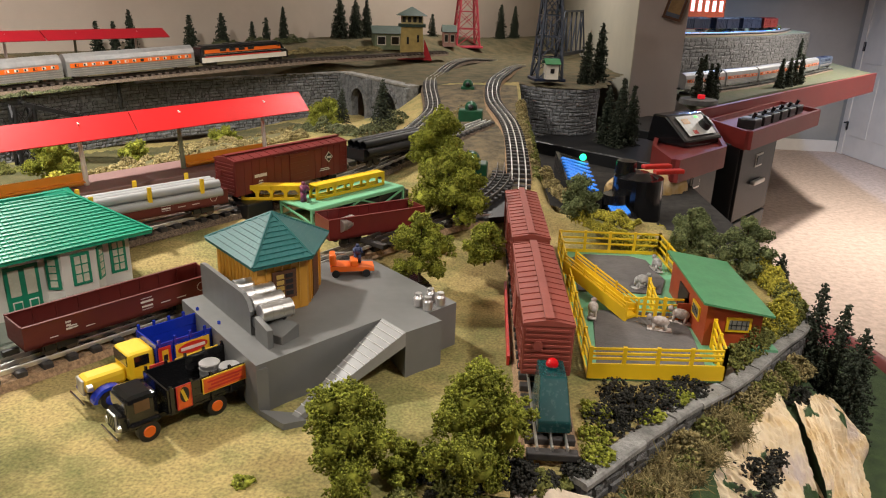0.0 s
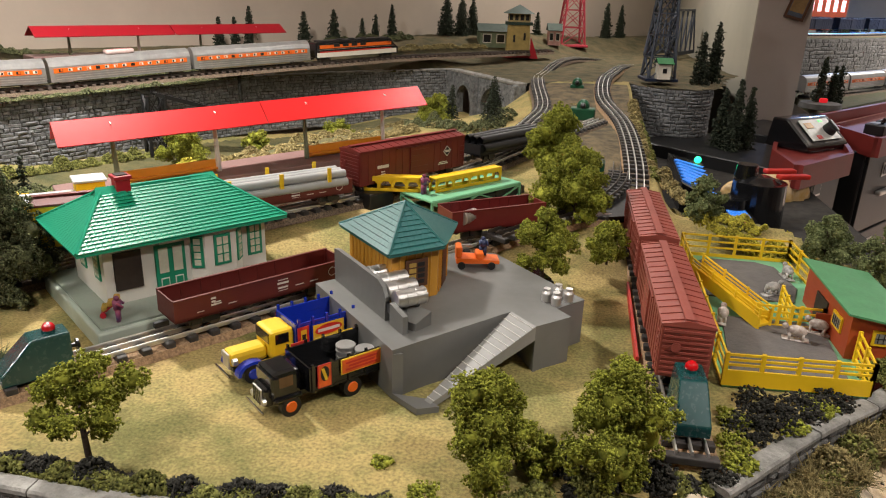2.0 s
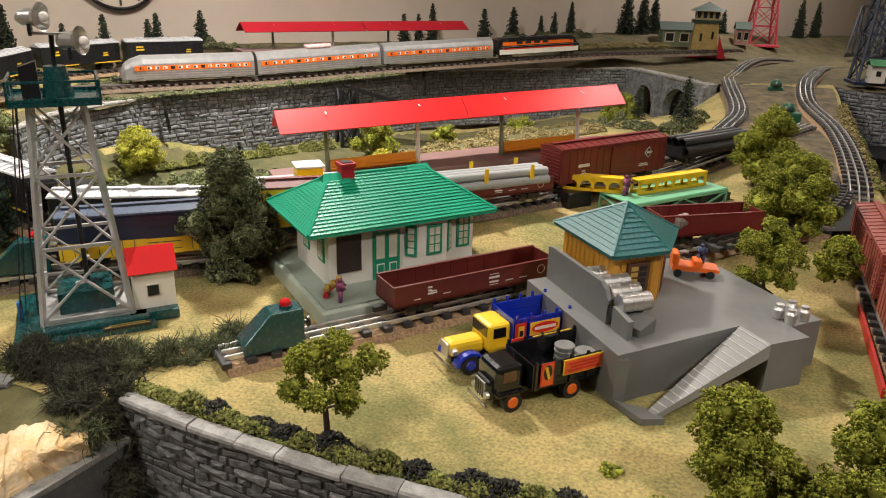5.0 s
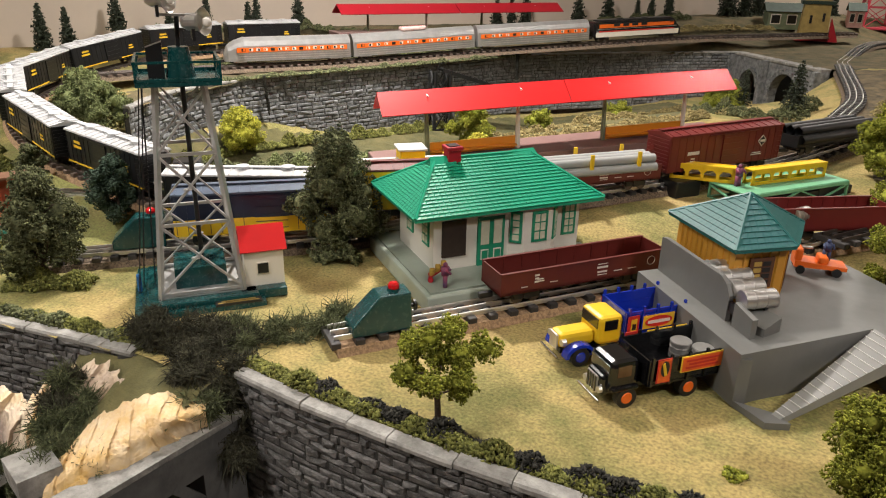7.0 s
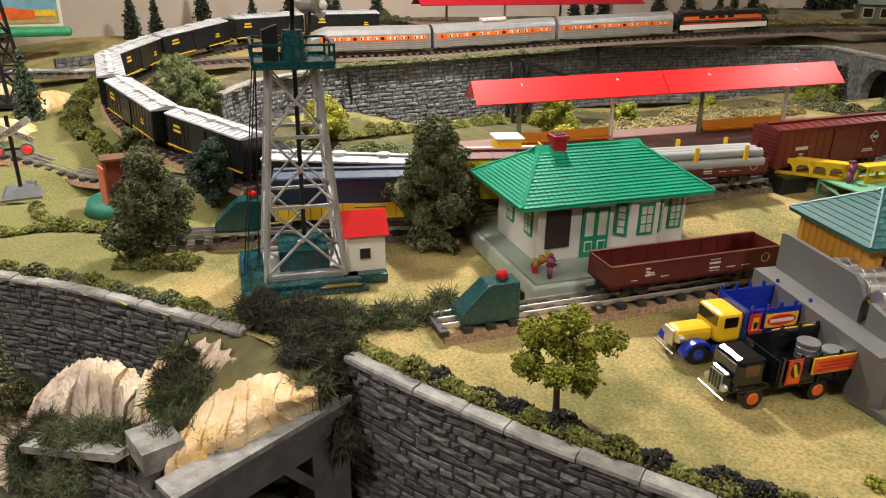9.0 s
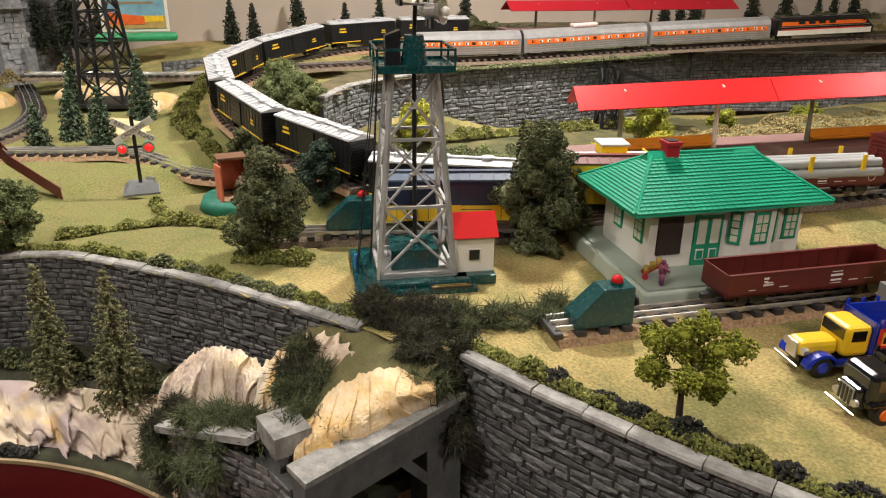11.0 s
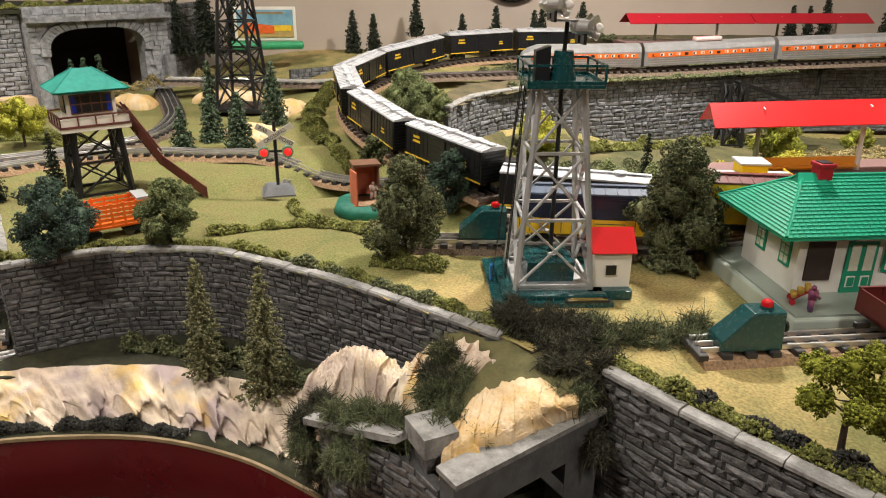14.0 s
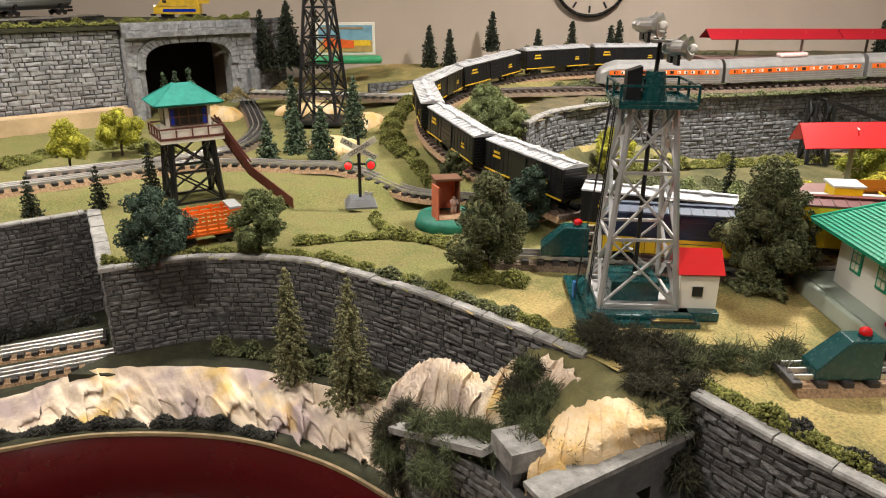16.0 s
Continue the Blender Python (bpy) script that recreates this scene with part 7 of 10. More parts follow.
def crag(top, bottom, material, label, seed, folds=14, amp=0.006, bulge=0.012, jag=0.12, slant=0.0, nu=130, nv=36):
    """A sheet of torn, folded plaster rock that hangs between two lines, with creases running down it."""
    a, b = resample(top, 0.004)[0], resample(bottom, 0.004)[0]
    it = np.linspace(0, 1, nu)
    A = np.stack([np.interp(it * (len(a) - 1), range(len(a)), a[:, k]) for k in range(3)], 1)
    B = np.stack([np.interp(it * (len(b) - 1), range(len(b)), b[:, k]) for k in range(3)], 1)
    verts, faces = [], []
    for i in range(nu):
        u = i / (nu - 1)
        d = B[i] - A[i]
        out = np.array((d[0], d[1], .35 * float(np.linalg.norm(d))))
        out /= np.linalg.norm(out) + 1e-9
        f0 = jag * (abs(noise.noise((u * 7, 0, seed))) + .28 * abs(noise.noise((u * 24, 2, seed))))
        f1 = 1 - .6 * jag * abs(noise.noise((u * 13, 5, seed)))
        for j in range(nv + 1):
            f = f0 + (f1 - f0) * j / nv
            w1 = noise.noise((u * 4, f * 1.3, seed + 1))
            c = u * folds + slant * f + .9 * w1
            crease = (c % 1.0) ** 1.6
            c2 = u * folds * 3.1 + slant * 2.4 * f + 1.5 * w1
            fine = abs((c2 % 1.0) * 2 - 1)
            step = noise.noise((math.floor(c) * 3.7, f * 3.5, seed + 2))
            k = amp * (.75 * crease + .10 * fine + 1.1 * step + .9 * w1 - .6) * min(1, 5 * f + .2) + bulge * math.sin(math.pi * min(1, f ** .75))
            p = A[i] + d * f + out * k
            verts.append((p[0], p[1], p[2] + amp * .3 * noise.noise((u * 40, f * 22, seed + 3))))
    for i in range(nu - 1):
        for j in range(nv):
            q = i * (nv + 1) + j
            faces.append((q, q + nv + 1, q + nv + 2, q + 1))
    return tagged(mesh_ob("rock_outcrop", verts, faces, material), label, "rock", kind="structure")


crag([(-1.000, 0.470, 0.915), (-0.988, 0.515, 0.944), (-0.94, 0.545, 0.952), (-0.892, 0.560, 0.935)], [(-0.985, 0.440, 0.838), (-0.950, 0.462, 0.838), (-0.905, 0.490, 0.845), (-0.865, 0.512, 0.862)], ROCK, "cream plaster outcrop with upright creases against the retaining wall", 12, 6, .009, .016, .14, .4)
crag([(-0.892, 0.556, 0.948), (-0.865, 0.583, 0.980), (-0.825, 0.613, 0.992), (-0.766, 0.612, 0.984)], [(-0.868, 0.505, 0.862), (-0.825, 0.510, 0.905), (-0.792, 0.540, 0.950), (-0.762, 0.588, 0.970)], ROCK, "tan plaster outcrop half covered by brush", 15, 6, .008, .012, .25)
crag([(-0.738, 0.505, 0.966), (-0.733, 0.550, 0.986), (-0.708, 0.600, 0.990), (-0.664, 0.634, 0.982)], [(-0.700, 0.440, 0.925), (-0.668, 0.495, 0.955), (-0.656, 0.560, 0.957), (-0.646, 0.612, 0.957)], ROCK_Y, "yellow plaster outcrop draped above the portal beam", 19, 8, .006, .026, .16)
GREYC = mat("grey_concrete", (0.11, 0.107, 0.104), 0.8, var=0.2, scale=25, bump=0.4)
th = thing("tunnel_portal", Matrix(), "grey concrete tunnel portal below the mound", "tunnel portal", kind="structure")
part("lintel", prism(bmesh.new(), [(-0.688, 0.432), (-0.662, 0.428), (-0.640, 0.655), (-0.664, 0.66)], 0.900, 0.952), GREYC, th)
part("lintel_cap", prism(bmesh.new(), [(-0.692, 0.430), (-0.655, 0.424), (-0.634, 0.655), (-0.668, 0.66)], 0.950, 0.957), COPING, th)
part("jamb", prism(bmesh.new(), [(-0.688, 0.432), (-0.660, 0.428), (-0.657, 0.460), (-0.684, 0.464)], 0.72, 0.90), GREYC, th)
part("jamb", prism(bmesh.new(), [(-0.676, 0.600), (-0.646, 0.597), (-0.641, 0.655), (-0.668, 0.66)], 0.72, 0.90), GREYC, th)
part("brace", beam(bmesh.new(), (-0.655, 0.560, 0.905), (-0.652, 0.605, 0.850), .012, .012), GREYC, th)
# black sheet that puts the shade inside the portal into colour
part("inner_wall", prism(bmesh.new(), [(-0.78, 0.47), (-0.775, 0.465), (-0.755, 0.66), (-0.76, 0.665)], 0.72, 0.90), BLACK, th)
stone_wall("wing_wall", [(-0.895, 0.416), (-0.83, 0.425), (-0.745, 0.437), (-0.690, 0.432)], 0.76, 0.925, 0.0105, 0.024, "dark stone wing wall beside the portal", seed=31)
part("pier", prism(bmesh.new(), [(-0.760, 0.452), (-0.718, 0.440), (-0.708, 0.472), (-0.750, 0.484)], 0.76, 0.948), STONE, th)
part("pier_cap", prism(bmesh.new(), [(-0.765, 0.448), (-0.715, 0.434), (-0.703, 0.474), (-0.752, 0.488)], 0.948, 0.974), COPING, th, "pale square pier cap")
part("wing_cap", slab(bmesh.new(), [(-0.915, 0.405, 0.904), (-0.76, 0.430, 0.947), (-0.76, 0.455, 0.947), (-0.915, 0.43, 0.904)], .009), COPING, th)
plate("ground_aisle", [(-0.70, 0.30), (0.2, 0.40), (0.2, 0.80), (-0.70, 0.66)], 0.74, 0.02, LOWTURF, "ground at the foot of the front wall, darkened for shade", "ground")

# east rocks
ROCK_E = mat("cream_plaster_rock", (0.76, 0.64, 0.47), 0.75, scale=18, bump=0.9, bscale=120, color2=(0.62, 0.44, 0.22))
stain(ROCK_E, (0.50, 0.42, 0.40), 16, 0.52, 0.68, 0.6)
stain(ROCK_E, (0.035, 0.07, 0.022), 17, 0.625, 0.64)
crag([(0.395, 0.925, 0.925), (0.455, 1.005, 0.955), (0.545, 1.105, 0.968)], [(0.475, 0.790, 0.835), (0.535, 0.860, 0.835), (0.585, 0.935, 0.835)], ROCK_E, "cream plaster rock face with yellow stains below the corral", 41, 5, .016, .020, .16, .9, 150, 48)
crag([(0.560, 1.080, 0.962), (0.600, 1.115, 0.956), (0.645, 1.165, 0.928)], [(0.575, 0.905, 0.835), (0.635, 0.985, 0.835), (0.690, 1.075, 0.835)], ROCK_E, "pale cream fin of plaster rock with yellow and green stains", 47, 5, .016, .022, .14, .9, 130, 48)
crag([(0.235, 0.800, 0.975), (0.36, 0.930, 0.955), (0.48, 1.050, 0.955), (0.62, 1.200, 0.945)], [(0.36, 0.70, 0.838), (0.49, 0.80, 0.838), (0.60, 0.90, 0.838), (0.70, 1.08, 0.838)], mat("green_turf", (0.055, 0.09, 0.03), 0.95, scale=40, color2=(0.03, 0.05, 0.02), bump=0.8, bscale=500), "green turf bank under the rock fins", 43, 5, .006, .002, .02, 0, 90, 30)
lichen([(0.29, 0.820, 0.945), (0.37, 0.915, 0.945), (0.46, 1.015, 0.955)], .030, .034, LEAF_TAN, "straw-coloured lichen between the coop wall and the rock", 48, 16000)
hedge("undergrowth", [(0.27, 0.815, 0.945), (0.37, 0.93, 0.95), (0.47, 1.04, 0.95), (0.56, 1.145, 0.95), (0.63, 1.22, 0.94)], 0.026, 0.035, LEAF_TAN, "straw and dry brush between the coop wall and the rock", 49, 9000)
hedge("undergrowth", [(0.28, 0.815, 0.945), (0.40, 0.955, 0.95), (0.58, 1.165, 0.95)], 0.024, 0.036, LEAF_HEDGE, "olive brush between the coop wall and the rock", 50, 5000)
cliff("rock_face", [(-0.02, 0.735, 0.998), (0.03, 0.752, 0.998), (0.10, 0.788, 0.998), (0.19, 0.812, 0.998), (0.25, 0.815, 0.985)], [(0.03, 0.66, 0.88), (0.13, 0.69, 0.88), (0.25, 0.71, 0.88), (0.33, 0.72, 0.88)], ROCK, "tan plaster rock below the front shrubs", 44, 0.02)
plate("ground_east", [(0.30, 0.66), (0.55, 0.80), (0.78, 1.05), (0.88, 1.25), (0.86, 1.50), (0.66, 1.52), (0.66, 1.25), (0.45, 0.98), (0.25, 0.80)], 0.845, 0.02, MATS["green_turf"], "green turf ledge at the edge of the table", "ground")
pos, tan, s = resample([(0.20, 0.55, 0.85), (0.45, 0.68, 0.85), (0.68, 0.88, 0.85), (0.84, 1.10, 0.85), (0.90, 1.30, 0.85), (0.86, 1.55, 0.85), (0.70, 1.80, 0.85)], 0.02)
tagged(part("fascia", sweep(bmesh.new(), pos, tan, [0.0, 0.0, -0.018, -0.018], [-0.24, 0.006, 0.006, -0.24]), SHELF_RED, None, "", True), "brick red fascia board at the table's end", "fascia", kind="structure")

for i, (x, y, z, r) in enumerate(((0.478, 0.960, 0.925, .030), (0.462, 0.925, 0.915, .026), (0.584, 1.125, 0.94, .030), (0.50, 0.985, 0.93, .022))):
    shrub(x, y, z, r, LEAF_BLACK, 190 + i, "blackish lichen bush in a cleft of the rock")
for i, (x, y, rx, ry, rz) in enumerate(((-2.62, 0.86, .10, .05, .05), (-2.40, 1.12, .14, .05, .04), (-1.98, 0.93, .06, .10, .035), (-2.12, 1.12, .10, .05, .04))):
    dome_rock((x, y, ground(x, y) - .01), (rx, ry, rz), 20 + 35 * i, ROCK_Y, "low ochre plaster rock beside the curved track", 60 + i, 8)

dome_rock((0.62, 2.42, 0.90), (0.13, 0.05, 0.075), 20, ROCK_Y, "ochre plaster rock at the back of the pit", 71, 12)

# ---- trees ----
leaf_tree(-0.772, 1.018, 1.0, 0.212, 0.150, LEAF_DARK, 3, "tall dark green foam tree beside the station", stem=0.10, n=11, taper=.52, full=1.15)
leaf_tree(-1.070, 0.705, 1.0, 0.172, 0.135, LEAF_DARK, 5, "dark green foam tree at the edge of the lawn", stem=0.16, n=9, taper=.40, full=1.2)
leaf_tree(-1.194, 0.925, 1.006, 0.120, 0.092, LEAF_BLUE, 7, "blue-green foam tree behind a bumper", stem=0.08)
leaf_tree(-1.440, 0.925, 1.010, 0.105, 0.060, LEAF_DARK, 9, "small dark round tree beside the open shed", stem=0.35, n=4)
leaf_tree(-1.440, 0.285, 1.0, 0.135, 0.125, LEAF_BLUE, 11, "dense blue-green tree above the wall corner", stem=0.1)
leaf_tree(-1.395, 0.452, 1.0, 0.120, 0.090, LEAF_MID, 13, "mid green tree above the curved wall", stem=0.12)
leaf_tree(-1.560, 1.175, 1.05, 0.14, 0.135, LEAF_MID, 15, "green clump-leaved tree inside the track curve", stem=0.25)
leaf_tree(-1.655, 1.20, 1.06, 0.15, 0.12, LEAF_MID, 16, "green tree inside the track curve", stem=0.2)
leaf_tree(-2.17, 0.30, 1.015, 0.118, 0.095, LEAF_BRIGHT, 17, "pale yellow-green tree beside the far wall", stem=0.3, n=4, full=1.65)
leaf_tree(-2.255, 0.445, 1.015, 0.122, 0.112, LEAF_BRIGHT, 18, "pale yellow-green round tree", stem=0.3, n=4, full=1.65)
leaf_tree(-0.395, 0.700, 1.0, 0.122, 0.112, LEAF_OLIVE, 19, "olive foam tree with a dark trunk at the front edge", stem=0.36, n=6, full=1.12)
leaf_tree(-0.004, 0.778, 1.0, 0.125, 0.085, LEAF_OLIVE, 21, "bushy olive tree at the front edge", stem=0.05, n=6)
leaf_tree(0.124, 0.812, 1.0, 0.132, 0.100, LEAF_OLIVE, 22, "bushy olive tree beside the front track", stem=0.05, n=6)
leaf_tree(0.048, 0.800, 1.0, 0.045, 0.05, LEAF_OLIVE, 23, "low olive shrub tree on the grass", stem=0.05, n=4)
leaf_tree(0.006, 1.790, 1.07, 0.165, 0.125, LEAF_OLIVE, 25, "olive tree beside the switch tracks", stem=0.1, n=7)
leaf_tree(0.062, 1.50, 1.055, 0.150, 0.145, LEAF_OLIVE, 26, "broad olive tree behind the dock", stem=0.1, n=7)
leaf_tree(0.020, 1.255, 1.04, 0.110, 0.100, LEAF_OLIVE, 27, "small olive tree behind the dock", stem=0.08, n=5)
leaf_tree(0.122, 1.345, 1.04, 0.072, 0.080, LEAF_OLIVE, 28, "small dark olive tree beside the boxcars", stem=0.08, n=5)
leaf_tree(-1.49, 1.53, 0.965, 0.118, 0.12, LEAF_BRIGHT, 29, "bright yellow-green round tree below the tier wall", stem=0.2, n=4, full=1.65)
leaf_tree(-0.97, 1.87, 0.96, 0.16, 0.125, LEAF_OLIVE, 31, "olive tree behind the platform", stem=0.15)
leaf_tree(-0.84, 2.04, 0.96, 0.115, 0.10, LEAF_OLIVE, 32, "olive tree behind the platform", stem=0.15)
leaf_tree(-0.69, 2.30, 0.96, 0.115, 0.115, LEAF_OLIVE, 33, "olive tree below the tier wall", stem=0.15)
leaf_tree(-0.433, 2.58, 1.0, 0.13, 0.14, LEAF_OLIVE, 34, "olive tree near the arches", stem=0.15)
leaf_tree(0.305, 1.60, 1.055, 0.088, 0.080, LEAF_MID, 35, "round green tree beside the transformers", stem=0.12, n=4)
leaf_tree(0.520, 1.53, 1.0, 0.105, 0.090, LEAF_MID, 36, "round green tree behind the pen shed", stem=0.12, n=4)
leaf_tree(0.600, 1.47, 1.0, 0.112, 0.098, LEAF_MID, 37, "round green tree near the table's end", stem=0.12, n=4)
spruce(-1.202, 0.406, 0.842, 0.20, 0.072, SPRUCE_OL, 1, "tall thin olive spruce in the sunken cut")
spruce(-1.093, 0.452, 0.842, 0.21, 0.080, SPRUCE_OL, 2, "tall thin olive spruce below the wall")
spruce(0.656, 1.262, 0.846, 0.223, 0.085, SPRUCE, 3, "dark spruce on the ledge at the table's end")
spruce(0.686, 1.175, 0.846, 0.188, 0.085, SPRUCE, 4, "dark spruce on the ledge above the fascia")
spruce(0.678, 1.226, 0.846, 0.203, 0.075, SPRUCE, 5, "dark spruce near the end of the ledge")
spruce(0.655, 1.430, 1.0, 0.055, 0.036, SPRUCE, 6, "tiny dark spruce on the wall's end")
for i, (x, y, h, w) in enumerate(((-1.976, 0.734, 0.105, 0.070), (-2.012, 0.833, 0.13, 0.076), (-1.885, 0.845, 0.135, 0.078), (-2.015, 1.02, 0.165, 0.080), (-2.30, 0.97, 0.15, 0.065))):
    spruce(x, y, ground(x, y), h, w, SPRUCE_MID, 10 + i, "rounded green spruce beside the curved track", size=0.0034)
for i, (x, y, h, w) in enumerate(((-1.88, 0.165, 0.08, 0.046), (-1.845, 0.29, 0.09, 0.040), (-1.845, 0.40, 0.11, 0.042))):
    spruce(x, y, ground(x, y), h, w, SPRUCE, 20 + i, "small dark spruce near the watch tower")
spruce(-1.09, 1.44, ground(-1.09, 1.44), 0.115, 0.034, SPRUCE, 25, "thin dark spruce behind the yard")
spruce(-0.382, 2.56, 1.0, 0.165, 0.070, SPRUCE, 26, "dark spruce before the stone arches")
spruce(-0.227, 2.44, 1.05, 0.165, 0.092, SPRUCE, 27, "broad dark spruce before the stone arches")
BACK = ((-1.495, 3.085, .165, .064), (-1.452, 3.14, .171, .064), (-1.409, 3.195, .172, .07), (-1.242, 3.408, .13, .071), (-1.144, 3.534, .135, .08), (-1.045, 3.66, .09, .045), (-0.996, 3.723, .105, .045), (-0.934, 3.802, .15, .055),
        (-2.025, 2.408, .115, .073), (-2.426, 1.896, .131, .071), (-2.124, 2.282, .102, .053), (-2.235, 2.14, .10, .048), (-2.142, 2.258, .082, .036), (-0.712, 4.085, .19, .11), (-0.641, 4.15, .18, .10), (-0.592, 4.21, .18, .08))
for i, (x, y, h, w) in enumerate(BACK):
    spruce(x, y, tier_z(x, y), h + .012, w, SPRUCE, 30 + i, "dark spruce against the beige back wall", size=0.0036)
for i, (x, y, h, w) in enumerate(((-2.56, 1.69, .14, .075), (-2.52, 1.76, .125, .06), (-2.30, 2.02, .13, .06), (0.135, 5.13, .26, .10), (0.228, 5.25, .25, .085), (-0.27, 4.60, .20, .08), (-2.86, 1.24, .23, .13), (-2.80, 1.33, .19, .10), (-2.90, 1.15, .20, .10))):
    spruce(x, y, 1.14, h + .012, w, SPRUCE, 50 + i, "dark spruce before the back wall", size=0.0036)
for i, (x, y, h, w) in enumerate(((0.50, 3.30, .20, .075), (0.56, 3.36, .24, .08))):
    spruce(x, y, 1.135, h, w, SPRUCE, 70 + i, "tall dark spruce beside the signal tower", size=0.0036)
for i, (x, y, h) in enumerate(((0.555, 2.96, .26), (0.615, 3.02, .29), (0.585, 2.90, .24), (0.645, 2.96, .27))):
    spruce(x, y, 0.90, h, .085, SPRUCE, 75 + i, "tall dark spruce at the foot of the curved wall", size=0.0036)

# ---- undergrowth ----
def along(pts, off, z):
    pos, tan, s = resample([(x, y, 0) for x, y in pts], 0.03)
    return [(p[0] - t[1] * off, p[1] + t[0] * off, z) for p, t in zip(pos, tan)]


hedge("undergrowth", along(LEFT_LINE, 0.024, 1.0), 0.012, 0.015, LEAF_HEDGE, "olive foam undergrowth behind the cap stones", 1, 5200)
hedge("undergrowth", along(LEFT_LINE[4:], 0.022, 1.0), 0.012, 0.016, LEAF_DARK, "dark foam undergrowth along the wall", 2, 4500)
hedge("undergrowth", along(RIGHT_LINE, 0.024, 1.0), 0.013, 0.018, LEAF_HEDGE, "olive foam undergrowth behind the front wall", 3, 6500)
hedge("undergrowth", along(RIGHT_LINE[1:], 0.028, 1.0), 0.014, 0.020, LEAF_BLACK, "blackish foam undergrowth behind the front wall", 5, 4500)
hedge("undergrowth", along(EAST_LINE[3:], 0.030, 1.0), 0.022, 0.045, LEAF_YEL, "yellow-green foam undergrowth beside the pen shed", 8, 11000)
hedge("undergrowth", along(EAST_LINE[2:], 0.026, 1.0), 0.022, 0.034, LEAF_HEDGE, "olive foam undergrowth beside the pen shed", 9, 6000)
DUSK = leafy("dusky_lichen", (0.085, 0.080, 0.050), (0.022, 0.021, 0.014))
LIVING = leafy("green_lichen", (0.15, 0.165, 0.080), (0.050, 0.058, 0.030))
lichen([(-0.82, 0.668, 0.998), (-0.74, 0.680, 1.0), (-0.69, 0.672, 0.995), (-0.655, 0.650, 0.985)], .040, .030, DUSK, "tangled dusky lichen over the gap in the wall", 11, 24000)
lichen([(-0.735, 0.70, 1.0), (-0.66, 0.76, 1.0), (-0.605, 0.825, 1.0)], .034, .020, LIVING, "green lichen beside the tower base", 12, 22000)
lichen([(-0.775, 0.700, 1.0), (-0.70, 0.715, 1.0), (-0.665, 0.735, 1.0)], .026, .018, DUSK, "dusky lichen beside the tower base", 212, 18000)
lichen([(-0.69, 0.635, 0.988), (-0.655, 0.640, 0.965), (-0.643, 0.648, 0.925), (-0.64, 0.652, 0.885)], .024, .024, DUSK, "dusky lichen hanging beside the portal", 13, 24000, .9)
lichen([(-0.665, 0.620, 0.972), (-0.648, 0.628, 0.962)], .020, .020, LIVING, "green lichen at the end of the yellow rock", 113, 34000)
lichen([(-0.845, 0.575, 0.985), (-0.815, 0.560, 0.970), (-0.790, 0.540, 0.945), (-0.800, 0.505, 0.915)], .022, .026, LIVING, "green lichen growing over the tan outcrop", 14, 30000)
lichen([(-0.825, 0.560, 0.975), (-0.800, 0.535, 0.945)], .020, .022, DUSK, "dusky lichen among the outcrops", 114, 26000)
lichen([(-0.905, 0.425, 0.895), (-0.86, 0.436, 0.918), (-0.80, 0.452, 0.930), (-0.765, 0.462, 0.932)], .024, .024, LIVING, "green lichen along the wing wall", 15, 26000)
lichen([(-0.960, 0.440, 0.895), (-0.935, 0.432, 0.888), (-0.910, 0.425, 0.878)], .028, .030, DUSK, "dark lichen mass beside the wing wall", 115, 40000)
for i, (x0, x1, zz) in enumerate(((-0.945, -0.895, .860), (-0.925, -0.885, .830), (-0.84, -0.80, .895))):
    lichen([(x0, 0.405, zz), ((x0 + x1) / 2, 0.410, zz), (x1, 0.415, zz)], .020, .030, DUSK if i % 2 else LIVING, "dusky lichen hanging down the wing wall", 160 + i, 34000, .8)
lichen([(-0.738, 0.478, 0.955), (-0.712, 0.492, 0.955), (-0.705, 0.47, 0.93)], .018, .020, LIVING, "green lichen beside the pier cap", 16, 40000)
hedge("undergrowth", [(-1.40, -0.02, 0.795), (-1.345, 0.12, 0.795), (-1.235, 0.27, 0.795), (-1.14, 0.34, 0.795)], 0.012, 0.020, LEAF_BLACK, "dark foam strip at the foot of the rock", 17, 9000)
hedge("undergrowth", [(-1.815, -0.40, 0.772), (-1.812, -0.10, 0.772), (-1.808, 0.08, 0.772), (-1.79, 0.235, 0.772)], 0.018, 0.030, LEAF_BLACK, "dark foam strip between the track and the wall", 318, 8000)
hedge("undergrowth", along([(-1.40, 0.36), (-1.27, 0.455), (-1.15, 0.505), (-1.0, 0.545)], -0.012, 0.838), 0.022, 0.035, LEAF_DARK, "dark foam undergrowth at the foot of the wall", 18, 9000)
hedge("undergrowth", [(-1.40, 0.52, 1.0), (-1.34, 0.66, 1.0), (-1.27, 0.72, 1.0), (-1.20, 0.735, 1.0), (-1.12, 0.72, 1.0)], 0.016, 0.018, LEAF_HEDGE, "olive foam border round the lawn", 19, 7000)
hedge("undergrowth", on([(-1.44, 0.72), (-1.38, 0.70), (-1.30, 0.71), (-1.24, 0.76)]), 0.012, 0.016, LEAF_HEDGE, "olive foam border round the oval base", 20, 7000)
hedge("undergrowth", on([(-1.10, 0.66), (-1.05, 0.70), (-1.0, 0.73)]), 0.024, 0.026, LEAF_HEDGE, "olive foam round the foot of a tree", 21, 12000)
hedge("undergrowth", on([(-0.80, 0.98), (-0.77, 1.02), (-0.74, 0.98)]), 0.03, 0.028, LEAF_DARK, "dark foam round the foot of a tree", 22, 16000)
